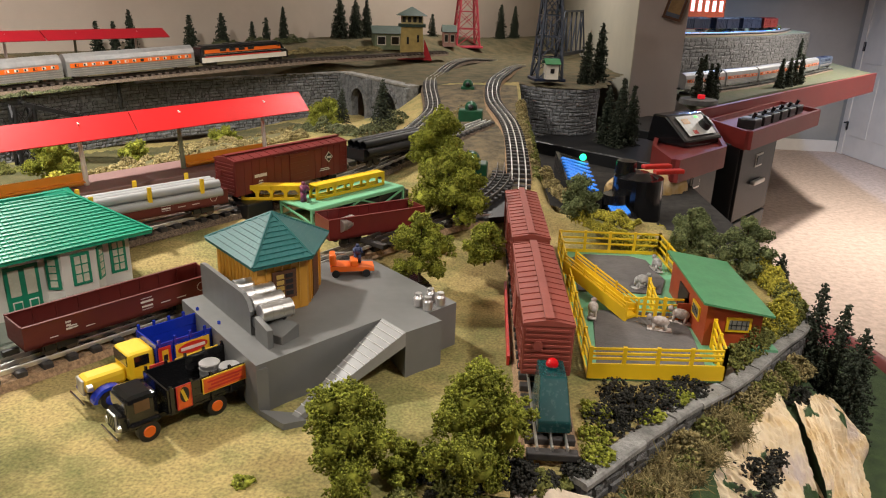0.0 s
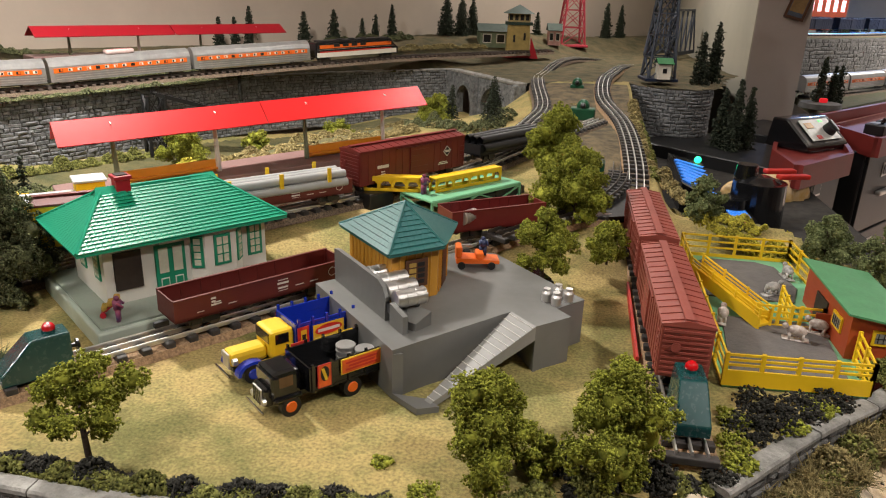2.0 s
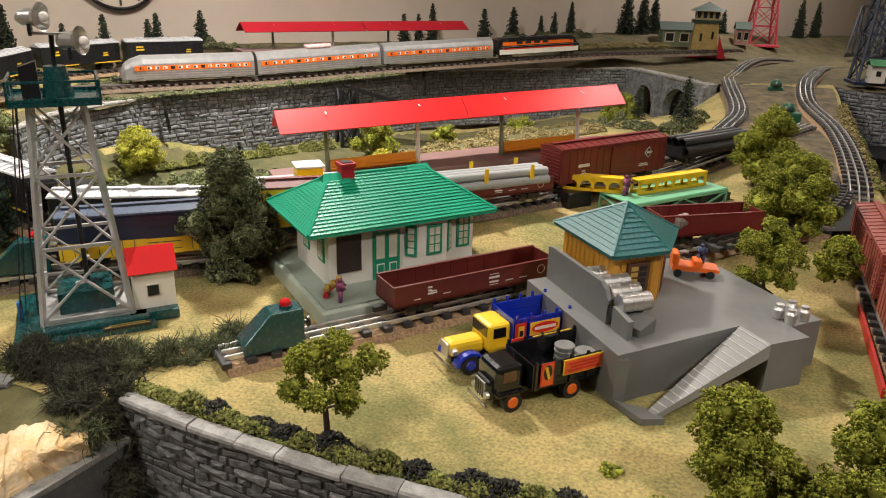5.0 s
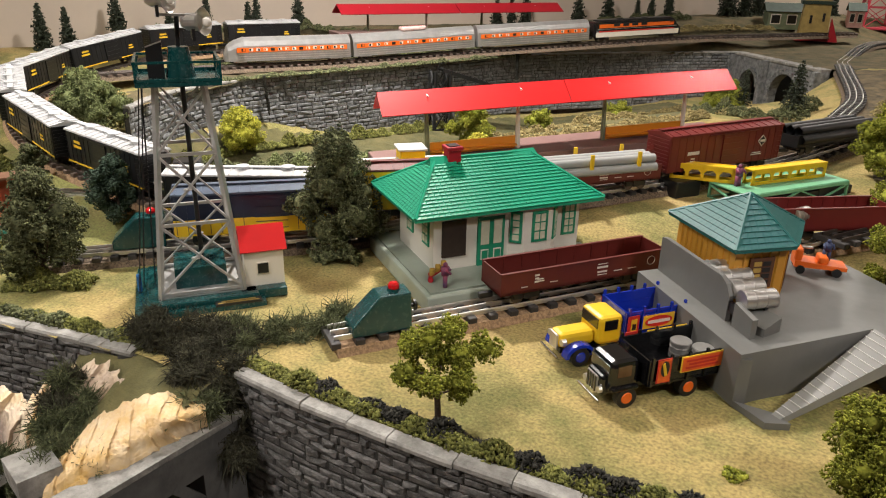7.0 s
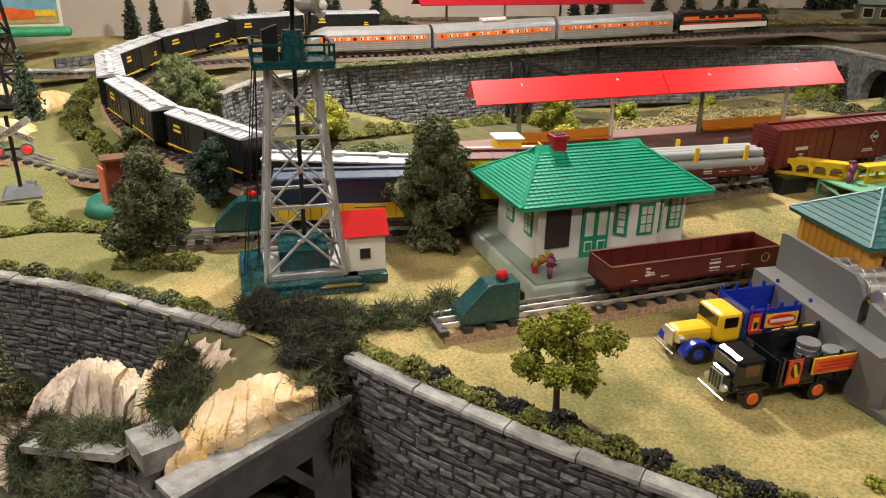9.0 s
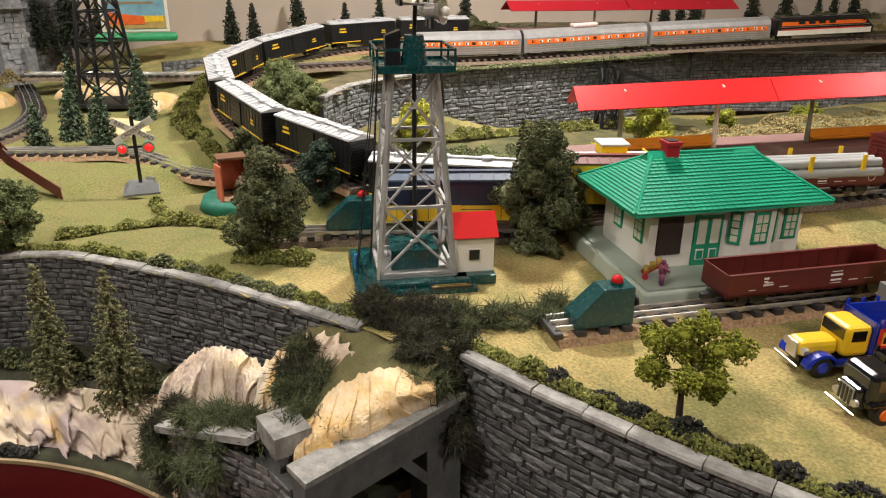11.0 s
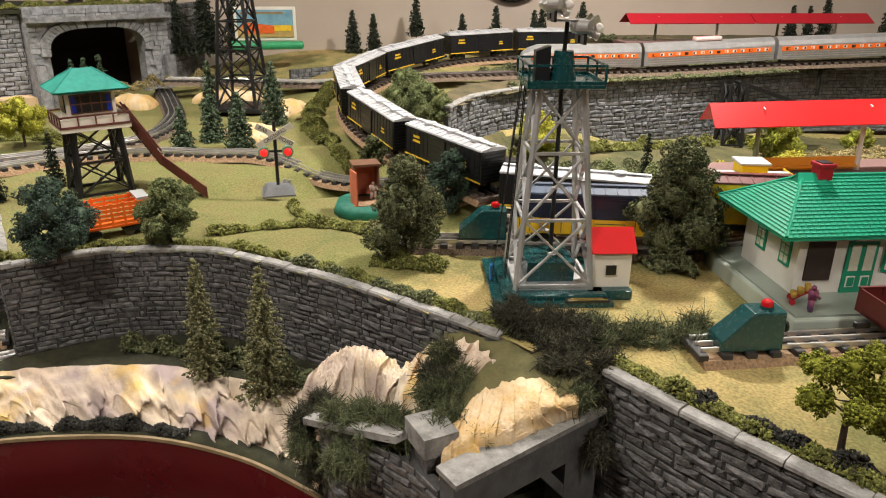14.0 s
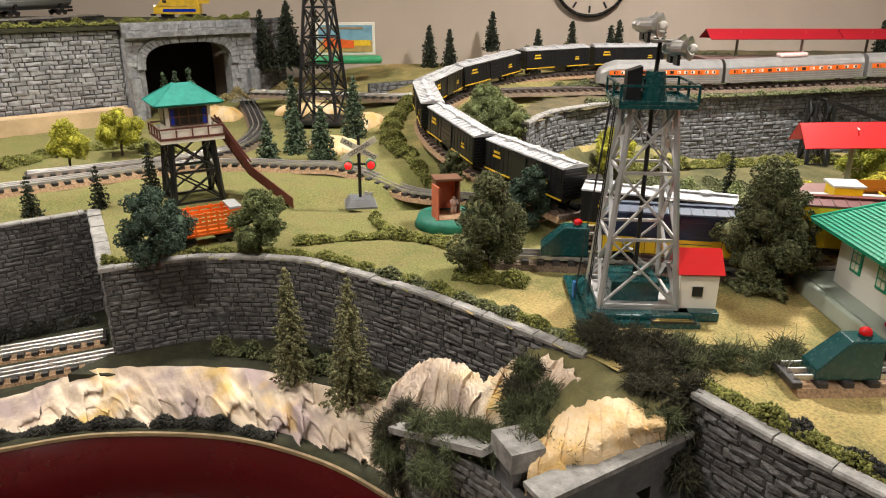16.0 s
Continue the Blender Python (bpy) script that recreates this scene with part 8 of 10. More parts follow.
hedge("undergrowth", on([(-1.75, 1.02), (-1.62, 0.97), (-1.52, 0.97), (-1.42, 1.02)]), 0.02, 0.022, LEAF_HEDGE, "olive foam along the main line", 23, 8000)
hedge("undergrowth", on([(-1.72, 1.0), (-1.88, 1.06), (-2.05, 1.18), (-2.2, 1.36)]), 0.035, 0.03, LEAF_HEDGE, "olive foam bank outside the curve", 24, 9000)
hedge("undergrowth", on([(-1.05, 1.25), (-0.98, 1.33), (-0.90, 1.42), (-1.1, 1.42), (-1.25, 1.35), (-1.35, 1.25)]), 0.04, 0.03, LEAF_DARK, "dark foam thicket behind the yard", 25, 9000)
hedge("undergrowth", on([(-1.35, 1.15), (-1.22, 1.16), (-1.12, 1.2)]), 0.035, 0.03, LEAF_MID, "green foam thicket beside the yard", 26, 10000)
hedge("undergrowth", on([(-0.80, 1.72), (-0.70, 1.88), (-0.58, 2.06), (-0.45, 2.3)]), 0.03, 0.022, LEAF_TAN, "tan foam and straw behind the platform", 27, 9000)
hedge("undergrowth", on([(-0.50, 2.40), (-0.38, 2.40), (-0.25, 2.36), (-0.2, 2.6)]), 0.05, 0.04, LEAF_DARK, "dark foam before the arches", 28, 8000)
hedge("undergrowth", [(0.30, 1.76, 1.04), (0.225, 2.0, 1.065), (0.215, 2.35, 1.09), (0.215, 2.75, 1.11)], 0.020, 0.035, LEAF_TAN, "tan foam along the edge of the far tracks", 29, 9000)
hedge("undergrowth", [(0.30, 1.62, 1.05), (0.36, 1.60, 1.03), (0.43, 1.58, 1.0), (0.52, 1.60, 1.0)], 0.04, 0.03, LEAF_YEL, "yellow foam behind the far fence", 30, 12000)
hedge("undergrowth", [(-0.02, 2.3, 1.095), (0.02, 2.7, 1.10), (0.0, 3.1, 1.11)], 0.03, 0.02, LEAF_TAN, "tan foam between the two lines", 31, 6000)
hedge("undergrowth", [(x, y, 1.135) for x, y in ((-1.62, 1.55), (-1.56, 1.72), (-1.40, 2.12), (-1.18, 2.72))], 0.018, 0.012, LEAF_DARK, "dark foam along the top of the tier wall", 32, 5000)
hedge("vine", [(-1.185, 2.63, 1.13), (-1.180, 2.625, 1.05)], 0.045, 0.03, LEAF_BLACK, "dark ivy hanging down the tier wall", 33, 30000)
hedge("vine", [(-1.545, 1.69, 1.13), (-1.540, 1.695, 1.03)], 0.03, 0.03, LEAF_BLACK, "dark ivy on the bend of the tier wall", 34, 26000)
hedge("undergrowth", on([(-1.50, 1.30), (-1.42, 1.48), (-1.34, 1.65), (-1.22, 1.85)]), .06, .03, LEAF_DARK, "dark foam thicket below the tier wall", 35, 12000)
hedge("undergrowth", on([(-1.40, 1.25), (-1.25, 1.42), (-1.12, 1.58), (-1.02, 1.75)]), .05, .024, LEAF_HEDGE, "olive foam thicket below the tier wall", 36, 9000)
hedge("undergrowth", on([(-1.18, 1.30), (-1.08, 1.36), (-0.98, 1.42)]), .05, .028, LEAF_MID, "green foam thicket behind the platform", 37, 12000)
hedge("undergrowth", on([(-1.30, 1.22), (-1.20, 1.30), (-1.08, 1.36), (-0.98, 1.40)]), .05, .062, LEAF_MID, "green foam thicket beyond the yard tracks", 301, 14000)
hedge("undergrowth", on([(-1.36, 1.28), (-1.22, 1.38), (-1.10, 1.46)]), .045, .055, LEAF_DARK, "dark foam thicket beyond the yard tracks", 302, 12000)
hedge("undergrowth", on([(-1.52, 1.32), (-1.50, 1.62), (-1.38, 1.98), (-1.22, 2.42)]), .03, .035, LEAF_HEDGE, "olive foam along the foot of the tier wall", 303, 10000)
hedge("undergrowth", on([(-1.02, 1.50), (-0.95, 1.62), (-0.86, 1.76)]), .05, .030, LEAF_YEL, "yellow-green foam behind the platform", 304, 9000)
hedge("undergrowth", on([(-0.98, 1.66), (-0.90, 1.78), (-0.76, 1.98), (-0.62, 2.18)]), .04, .030, LEAF_TAN, "straw behind the platform", 305, 9000)
hedge("undergrowth", [(x, y, tier_z(x, y)) for x, y in ((-1.95, 1.75), (-1.85, 2.0), (-1.72, 2.22), (-1.55, 2.45), (-1.36, 2.72))], .030, .022, LEAF_DARK, "dark foam behind the upper line", 306, 7000)
hedge("undergrowth", [(x, y, tier_z(x, y)) for x, y in ((-2.30, 1.95), (-2.12, 2.20), (-1.95, 2.42), (-1.70, 2.75), (-1.45, 3.06), (-1.15, 3.46), (-0.85, 3.85))], .04, .035, LEAF_DARK, "dark foam at the foot of the back wall", 307, 7000)
hedge("undergrowth", [(x, y, tier_z(x, y)) for x, y in ((-1.20, 3.25), (-0.95, 3.50), (-0.70, 3.80), (-0.5, 4.0))], .06, .022, LEAF_TAN, "straw and tan foam beside the far tower", 308, 7000)
stone_wall("back_kerb_wall", [(-2.38, 1.30), (-2.36, 1.55), (-2.30, 1.76), (-2.16, 1.98)], 1.085, 1.125, 0.011, 0.024, "low grey stone wall beyond the curve", stone=STONE_FAR, seed=310)
hedge("undergrowth", on([(-1.15, 2.2), (-0.95, 2.45), (-0.70, 2.75), (-0.55, 2.95)]), .05, .03, LEAF_TAN, "tan straw along the foot of the tier wall", 38, 8000)
for i, (x, y, r, lf, lab) in enumerate(((0.285, 0.935, .034, LEAF_BLACK, "black"), (0.315, 0.965, .032, LEAF_BLACK, "black"), (0.350, 0.995, .034, LEAF_BLACK, "black"), (0.300, 1.00, .028, LEAF_BLACK, "black"), (0.395, 1.025, .028, LEAF_BLACK, "black"),
                                        (0.262, 0.90, .022, LEAF_OLIVE, "olive"), (0.335, 0.950, .020, LEAF_OLIVE, "olive"), (0.375, 1.00, .022, LEAF_OLIVE, "olive"), (0.268, 0.955, .022, LEAF_OLIVE, "olive"), (0.258, 0.862, .020, LEAF_OLIVE, "olive"),
                                        (0.150, 0.825, .028, LEAF_BLACK, "black"), (0.175, 0.822, .024, LEAF_BLACK, "black"), (0.125, 0.842, .026, LEAF_OLIVE, "olive"), (0.075, 0.815, .026, LEAF_BLACK, "black"), (0.050, 0.80, .024, LEAF_OLIVE, "olive"),
                                        (-0.055, 0.735, .018, LEAF_OLIVE, "olive"), (0.235, 0.838, .020, LEAF_BLACK, "black"), (-0.11, 0.775, .012, LEAF_OLIVE, "olive"))):
    shrub(x, y, 1.0, r, lf, 100 + i, lab + " lichen bush on the grass near the front edge")

hedge("undergrowth", [(0.02, 0.748, 0.99), (0.08, 0.778, 0.99), (0.15, 0.805, 0.99), (0.225, 0.83, 0.99)], .018, .026, LEAF_HEDGE, "olive foam along the front edge", 210, 11000)
hedge("undergrowth", [(0.05, 0.758, 0.99), (0.12, 0.795, 0.99), (0.21, 0.825, 0.99)], .016, .028, LEAF_BLACK, "blackish foam along the front edge", 211, 8000)
hedge("undergrowth", [(0.28, 1.80, 0.985), (0.34, 1.775, 0.99), (0.42, 1.75, 0.985), (0.50, 1.70, 0.985)], .045, .035, LEAF_YEL, "yellow-green foam before the transformers", 311, 12000)
hedge("undergrowth", [(0.25, 1.86, 0.99), (0.30, 1.80, 0.985), (0.38, 1.74, 0.985)], .04, .03, LEAF_TAN, "straw before the transformers", 312, 9000)
hedge("undergrowth", [(0.30, 1.74, 1.03), (0.36, 1.70, 1.03), (0.44, 1.655, 1.02)], .025, .028, LEAF_YEL, "yellow-green foam at the edge of the pit", 212, 10000)
hedge("undergrowth", [(0.235, 1.86, 1.055), (0.232, 2.1, 1.07), (0.225, 2.4, 1.09)], .016, .030, LEAF_HEDGE, "olive foam at the edge of the pit", 213, 6000)


# ---- back of the layout ----
def arched_wall(p, q, z0, z1, arches, label):
    """A stone viaduct wall with round arches; each arch is (centre along, half width, spring height)."""
    th = thing("arch_wall", Matrix(), label, "viaduct wall", kind="structure")
    p, q = Vector((*p, 0)), Vector((*q, 0))
    d = (q - p).normalized()
    n = Vector((d.y, -d.x, 0)) * 0.03
    L = (q - p).length
    pts = [(0, z0)]
    for c, hw, zs in arches:
        pts.append((c - hw, z0))
        for k in range(11):
            a = math.pi * (1 - k / 10)
            pts.append((c + hw * math.cos(a), zs + hw * 1.1 * math.sin(a)))
        pts.append((c + hw, z0))
    pts += [(L, z0), (L, z1), (0, z1)]
    bm = bmesh.new()
    lo = [bm.verts.new(p + d * a + n * .5 + Vector((0, 0, z))) for a, z in pts]
    hi = [bm.verts.new(p + d * a - n * .5 + Vector((0, 0, z))) for a, z in pts]
    bm.faces.new(lo)
    bm.faces.new(hi[::-1])
    for i in range(len(pts)):
        j = (i + 1) % len(pts)
        bm.faces.new((lo[i], lo[j], hi[j], hi[i]))
    part("masonry", bm, STONE_FAR, th, "blue-grey stone")
    rr = random.Random(4)
    for c, hw, zs in arches:
        for k in range(11):
            a = math.pi * (k + .5) / 11
            m = Matrix.Translation(p + d * (c + hw * 1.1 * math.cos(a)) + n * .58 + Vector((0, 0, zs + hw * 1.2 * math.sin(a)))) @ Matrix.Rotation(math.atan2(d.y, d.x), 4, "Z") @ Matrix.Rotation(-a, 4, "Y")
            part("arch_stone", bx(0, 0, 0, .016, .006, hw * .30, .001, m), STONE_FAR, th)
    for i in range(8):
        f = (i + .5) / 8
        part("cap_stone", bx(0, 0, 0, L / 8 - .002, .042, .010, .002, Matrix.Translation(p + d * L * f + Vector((0, 0, z1 + .004))) @ Matrix.Rotation(math.atan2(d.y, d.x), 4, "Z")), COPING, th)
    # black plate behind the arches, coloured as their unlit depth
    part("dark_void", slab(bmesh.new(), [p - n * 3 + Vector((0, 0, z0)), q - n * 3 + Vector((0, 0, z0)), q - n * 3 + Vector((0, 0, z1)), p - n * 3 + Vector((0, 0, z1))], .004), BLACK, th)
    for f in (0.0, 0.42, 0.98):
        part("buttress", bx(0, 0, (z0 + z1) / 2, .022, .05, z1 - z0, .002, Matrix.Translation(p + d * L * f + n * .5) @ Matrix.Rotation(math.atan2(d.y, d.x), 4, "Z")), STONE_FAR, th)
    return th


arched_wall((-0.53, 3.375), (-0.184, 2.965), 0.94, 1.128, [(0.12, 0.055, 1.02), (0.35, 0.085, 1.00)], "blue-grey stone viaduct wall with two dark arches")


def lookout(x, y, z, yaw):
    th = thing("signal_tower", at(x, y, z, yaw), "yellow signal tower with a dark green upper cabin", "signal tower")
    YB = mat("dull_yellow_stucco", (0.42, 0.30, 0.09), 0.6)
    DG = mat("dark_green_paint", (0.02, 0.045, 0.03), 0.5)
    part("base", bx(0, 0, .006, .15, .13, .012), RED_DK, th)
    bm = cyl(bmesh.new(), (0, 0, .01), (0, 0, .155), .082, .074, 4)
    bmesh.ops.rotate(bm, verts=bm.verts, cent=(0, 0, 0), matrix=Matrix.Rotation(radians(45), 3, "Z"))
    part("shaft", bm, YB, th, "yellow stucco shaft")
    part("gallery", bx(0, 0, .160, .132, .120, .014), DG, th)
    cab = part("cabin", bx(0, 0, .186, .104, .094, .040), mat("cream_cabin", (0.45, 0.36, 0.16), 0.6), th)
    for k in range(4):
        for i in range(4):
            part("window", bx(-.039 + i * .026, -.0476 if k % 2 == 0 else -.0526, .188, .016, .002, .026, m=Matrix.Rotation(k * math.pi / 2, 4, "Z")), BLACK, cab)
    bm = cyl(bmesh.new(), (0, 0, .206), (0, 0, .246), .108, .004, 4)
    bmesh.ops.rotate(bm, verts=bm.verts, cent=(0, 0, 0), matrix=Matrix.Rotation(radians(45), 3, "Z"))
    part("roof", bm, DG, th, "dark green pyramid roof")
    for X, Z in ((-.02, .09), (.03, .10)):
        part("slit_window", bx(X, -.0555, Z, .010, .004, .034), BLACK, th)
    part("stair", slab(bmesh.new(), [(.06, -.05, .0), (.10, -.05, .0), (.06, -.05, .10)], .03), RED_DK, th)
    return th


lookout(-0.305, 3.86, 1.16, 8)


def small_house(m, w, d, h, wall, roof, label, name="model_hut"):
    th = thing(name, m, label, "model hut", "model huts")
    part("wall", bx(0, 0, h * .35, w, d, h * .7), wall, th)
    part("roof", slab(slab(bmesh.new(), [(-w * .6, -d * .62, h * .68), (w * .6, -d * .62, h * .68), (w * .6, 0, h), (-w * .6, 0, h)], .004), [(w * .6, d * .62, h * .68), (-w * .6, d * .62, h * .68), (-w * .6, 0, h), (w * .6, 0, h)], .004), roof, th)
    for X in (-w * .25, w * .25):
        wn = part("window", bx(X, -d / 2, h * .40, w * .26, .003, h * .32), BLACK, th)
        part("window_frame", bx(X, -d / 2 + .0005, h * .40, w * .32, .002, h * .40), WHITE, th)
    return th


SAGE = mat("sage_board", (0.22, 0.27, 0.17), 0.6)
small_house(at(-0.463, 4.08, 1.185, 20), .145, .09, .115, SAGE, mat("dark_shingle", (0.04, 0.06, 0.045), 0.7), "sage green model station with a dark roof")
small_house(at(-0.161, 4.466, 1.185, 10), .070, .07, .115, mat("pink_stucco", (0.55, 0.30, 0.27), 0.6), mat("dark_shingle", (0.04, 0.06, 0.045)), "small pink hut with a green roof")


def mast(x, y, z, yaw, base, top, h, material, label, levels, hut=False, r=.004):
    th = thing("lattice_tower", at(x, y, z, yaw), label, "lattice tower", "lattice towers")
    part("base_plate", bx(0, 0, .006, base * 2.5, base * 2.3, .012, .002), material if not hut else NAVY, th)
    lattice(th, [(-base, -base, .01), (base, -base, .01), (base, base, .01), (-base, base, .01)], [(-top, -top, h), (top, -top, h), (top, top, h), (-top, top, h)], levels, material, r, strut=r * .8)
    part("top_platform", bx(0, 0, h + .004, top * 3, top * 3, .008), material, th)
    if hut:
        part("hut", bx(0, -base * 1.15, .042, .050, .045, .060), WHITE, th, "small white hut")
        part("hut_window", bx(0, -base * 1.15 - .023, .045, .016, .003, .018), BLACK, th)
        part("hut_roof", slab(slab(bmesh.new(), [(-.032, -base * 1.15 - .03, .070), (.032, -base * 1.15 - .03, .070), (.032, -base * 1.15, .090), (-.032, -base * 1.15, .090)], .003), [(.032, -base * 1.15 + .03, .070), (-.032, -base * 1.15 + .03, .070), (-.032, -base * 1.15, .090), (.032, -base * 1.15, .090)], .003), COOP_GRN, th)
    return th


mast(-0.07, 4.66, 1.17, 15, .07, .035, .40, mat("pink_red_enamel", (0.55, 0.06, 0.09), 0.4), "tall red lattice tower near the wall", [0, .25, .5, .75, 1])
STEEL_BLUE = mat("blue_grey_steel", (0.05, 0.06, 0.085), 0.45)
mast(0.330, 3.23, 1.15, 12, .052, .026, .42, STEEL_BLUE, "blue-grey lattice floodlight tower with a white hut", [0, .2, .4, .6, .8, 1], True)
mast(-2.235, 1.045, 1.045, 40, .060, .022, .50, BLACK, "tall black lattice tower on a pale blue base", [0, .17, .34, .5, .67, .84, 1], False, .0038)
th = thing("truss_bridge", at(0.50, 4.62, 1.16, 66), "dark steel truss bridge over the far track", "bridge")
for s in (-1, 1):
    part("girder", bx(0, s * .06, .005, .50, .008, .02), STEEL_BLUE, th)
    part("top_chord", beam(bmesh.new(), (-.16, s * .06, .24), (.16, s * .06, .24), .010, .010), STEEL_BLUE, th)
    for i in range(7):
        X = -.25 + i * .0833
        zt = .24 if abs(X) < .2 else .02
        part("web", beam(bmesh.new(), (X, s * .06, .01), (max(-.16, min(.16, X + .05)), s * .06, .24), .007, .007), STEEL_BLUE, th)
        part("web", beam(bmesh.new(), (X, s * .06, .01), (max(-.16, min(.16, X - .05)), s * .06, .24), .006, .006), STEEL_BLUE, th)

# black trestle stairway against the tier wall
th = thing("black_trestle", at(-1.285, 2.24, 0.93, 47), "black steel stair trestle before the tier wall", "trestle")
lattice(th, [(-.03, -.035, 0), (.03, -.035, 0), (.03, .035, 0), (-.03, .035, 0)], [(-.025, -.03, .19), (.025, -.03, .19), (.025, .03, .19), (-.025, .03, .19)], [0, .5, 1], BLACK, .004, strut=.003)
for s in (-1, 1):
    part("stringer", beam(bmesh.new(), (0, s * .03, .195), (.30, s * .03, .10), .006, .012), BLACK, th)
for i in range(14):
    part("stair_step", bx(.01 + i * .021, 0, .194 - i * .0067, .012, .056, .004), BLACK, th)

# ---- tunnel wall at the left ----
stone_wall("tunnel_wall", [(-2.795, -0.25), (-2.795, 0.10), (-2.80, 0.42), (-2.805, 0.615)], 0.98, 1.317, 0.0135, 0.027, "tall blue-grey stone wall beside the tunnel mouth", stone=STONE_PALE, seed=51, depth=.005)
arched_tunnel = thing("tunnel_mouth", Matrix(), "stone tunnel mouth with a wide dark arch", "tunnel mouth", kind="structure")
p, q = Vector((-2.80, 0.62, 0)), Vector((-2.851, 1.079, 0))
d = (q - p).normalized()
n = Vector((d.y, -d.x, 0)) * .05
L = (q - p).length
def vault(a, r=.157, h=.085):
    """The flattened curve of the arch at the angle a."""
    c, s_ = math.cos(a), math.sin(a)
    return .213 - math.copysign(abs(c) ** .62, c) * r, 1.172 + s_ ** .62 * h


pts = [(0, 1.0), (.056, 1.0)] + [vault(math.pi * k / 20) for k in range(21)] + [(.370, 1.0), (L, 1.0), (L, 1.325), (0, 1.325)]
bm = bmesh.new()
lo = [bm.verts.new(p + d * a + n * .5 + Vector((0, 0, z))) for a, z in pts]
hi = [bm.verts.new(p + d * a - n * .5 + Vector((0, 0, z))) for a, z in pts]
bm.faces.new(lo)
bm.faces.new(hi[::-1])
for i in range(len(pts)):
    j = (i + 1) % len(pts)
    bm.faces.new((lo[i], lo[j], hi[j], hi[i]))
part("masonry", bm, STONE_PALE, arched_tunnel)
rot = Matrix.Rotation(math.atan2(d.y, d.x), 4, "Z")
for k in range(21):
    a = math.pi * (k + .5) / 21
    (x0, z0), (x1, z1) = vault(math.pi * (k + .06) / 21), vault(math.pi * (k + .94) / 21)
    (x2, z2), (x3, z3) = vault(math.pi * (k + .94) / 21, .184, .108), vault(math.pi * (k + .06) / 21, .184, .108)
    part("arch_stone", slab(bmesh.new(), [p + d * u + n * .56 + Vector((0, 0, zq)) for u, zq in ((x0, z0), (x1, z1), (x2, z2), (x3, z3))], .010), STONE_PALE, arched_tunnel)
rr = random.Random(9)
for zz in np.arange(1.005, 1.318, .0165):
    a = 0.0
    while a < L:
        w = rr.uniform(.018, .045)
        mid = a + w / 2
        if not (.030 < mid < .396 and zz < 1.166 + .112 * max(0, 1 - (abs(mid - .213) / .19) ** 3.2) ** .31) and a + w < L + .01:
            part("stone", bx(0, 0, 0, w - .0018, .008, .0148, 0, Matrix.Translation(p + d * mid + n * .54 + Vector((0, 0, zz + .008))) @ rot), STONE_PALE, arched_tunnel)
        a += w
part("cornice", bx(0, 0, 0, L, .07, .012, .002, Matrix.Translation(p + d * L / 2 + n * .5 + Vector((0, 0, 1.288))) @ rot), STONE_PALE, arched_tunnel)
for f in (.03, .97):
    part("buttress", bx(0, 0, 0, .028, .060, .16, .003, Matrix.Translation(p + d * L * f + n * .5 + Vector((0, 0, 1.07))) @ rot), STONE_PALE, arched_tunnel)
# dark brown sheet closes the mouth, painted as the shade within
part("tunnel_lining", slab(bmesh.new(), [p - n * 6 + Vector((0, 0, .98)), q - n * 6 + Vector((0, 0, .98)), q - n * 6 + Vector((0, 0, 1.3)), p - n * 6 + Vector((0, 0, 1.3))], .004), mat("tunnel_shade_brown", (0.03, 0.018, 0.012), 0.9), arched_tunnel)
plate("ground_top", [(-2.78, -0.30), (-2.785, 0.62), (-2.80, 0.66), (-2.85, 1.08), (-3.05, 1.20), (-4.2, -0.3)], 1.318, 0.012, LOWTURF, "turf over the tunnel", "ground")
LEDGE = [(-2.92, -0.20), (-2.99, 0.25), (-3.09, 0.46), (-3.24, 0.66)]
track([(x, y, 1.319) for x, y in LEDGE], "bright track on the ledge above the tunnel", bed=False)
stone_wall("tunnel_wall", [(-2.852, 1.08), (-2.93, 1.17), (-3.02, 1.30)], 1.0, 1.318, 0.016, 0.034, "shaded stone wall beyond the tunnel mouth", stone=STONE_FAR, seed=52, depth=.005)
for i, (u, h) in enumerate(((.10, .115), (.14, .12), (.19, .125))):
    w_ = p + d * u + n * 1.2
    spruce(w_.x, w_.y, 1.045, h, .040, SPRUCE_MID, 120 + i, "small pale spruce before the tunnel mouth", size=.0034)
hedge("undergrowth", [(-2.81, -0.25, 1.318), (-2.81, 0.2, 1.318), (-2.81, 0.6, 1.32), (-2.84, 1.08, 1.325)], .022, .022, LEAF_HEDGE, "olive foam along the top of the stone wall", 61, 7000)
hedge("vine", [(-2.825, 0.60, 1.315), (-2.815, 0.60, 1.22)], .035, .03, LEAF_HEDGE, "olive ivy beside the tunnel mouth", 62, 22000)
hedge("undergrowth", [(-2.70, 0.75, 1.06), (-2.68, 0.98, 1.07), (-2.62, 1.15, 1.09)], .05, .035, LEAF_TAN, "tan foam before the tunnel", 63, 9000)
hedge("undergrowth", on([(-2.3, 0.15), (-2.4, 0.35), (-2.35, 0.52), (-2.2, 0.55)]), .05, .022, LEAF_HEDGE, "olive foam round the pale trees", 64, 10000)
tagged(part("timber_beam", bx(0, 0, 0, 1.0, .07, .05, .004, Matrix.Translation((-2.745, 0.10, 1.035)) @ Matrix.Rotation(radians(91), 4, "Z")), mat("pale_plywood", (0.60, 0.43, 0.25), 0.7, scale=12), None), "bare pale timber along the foot of the wall", "timber")
track(on([(-2.72, 1.0), (-2.5, 0.93), (-2.3, 0.85), (-2.12, 0.70), (-2.08, 0.5), (-2.12, 0.2)], .004), "grey track from the tunnel", rail_mat=RAIL)
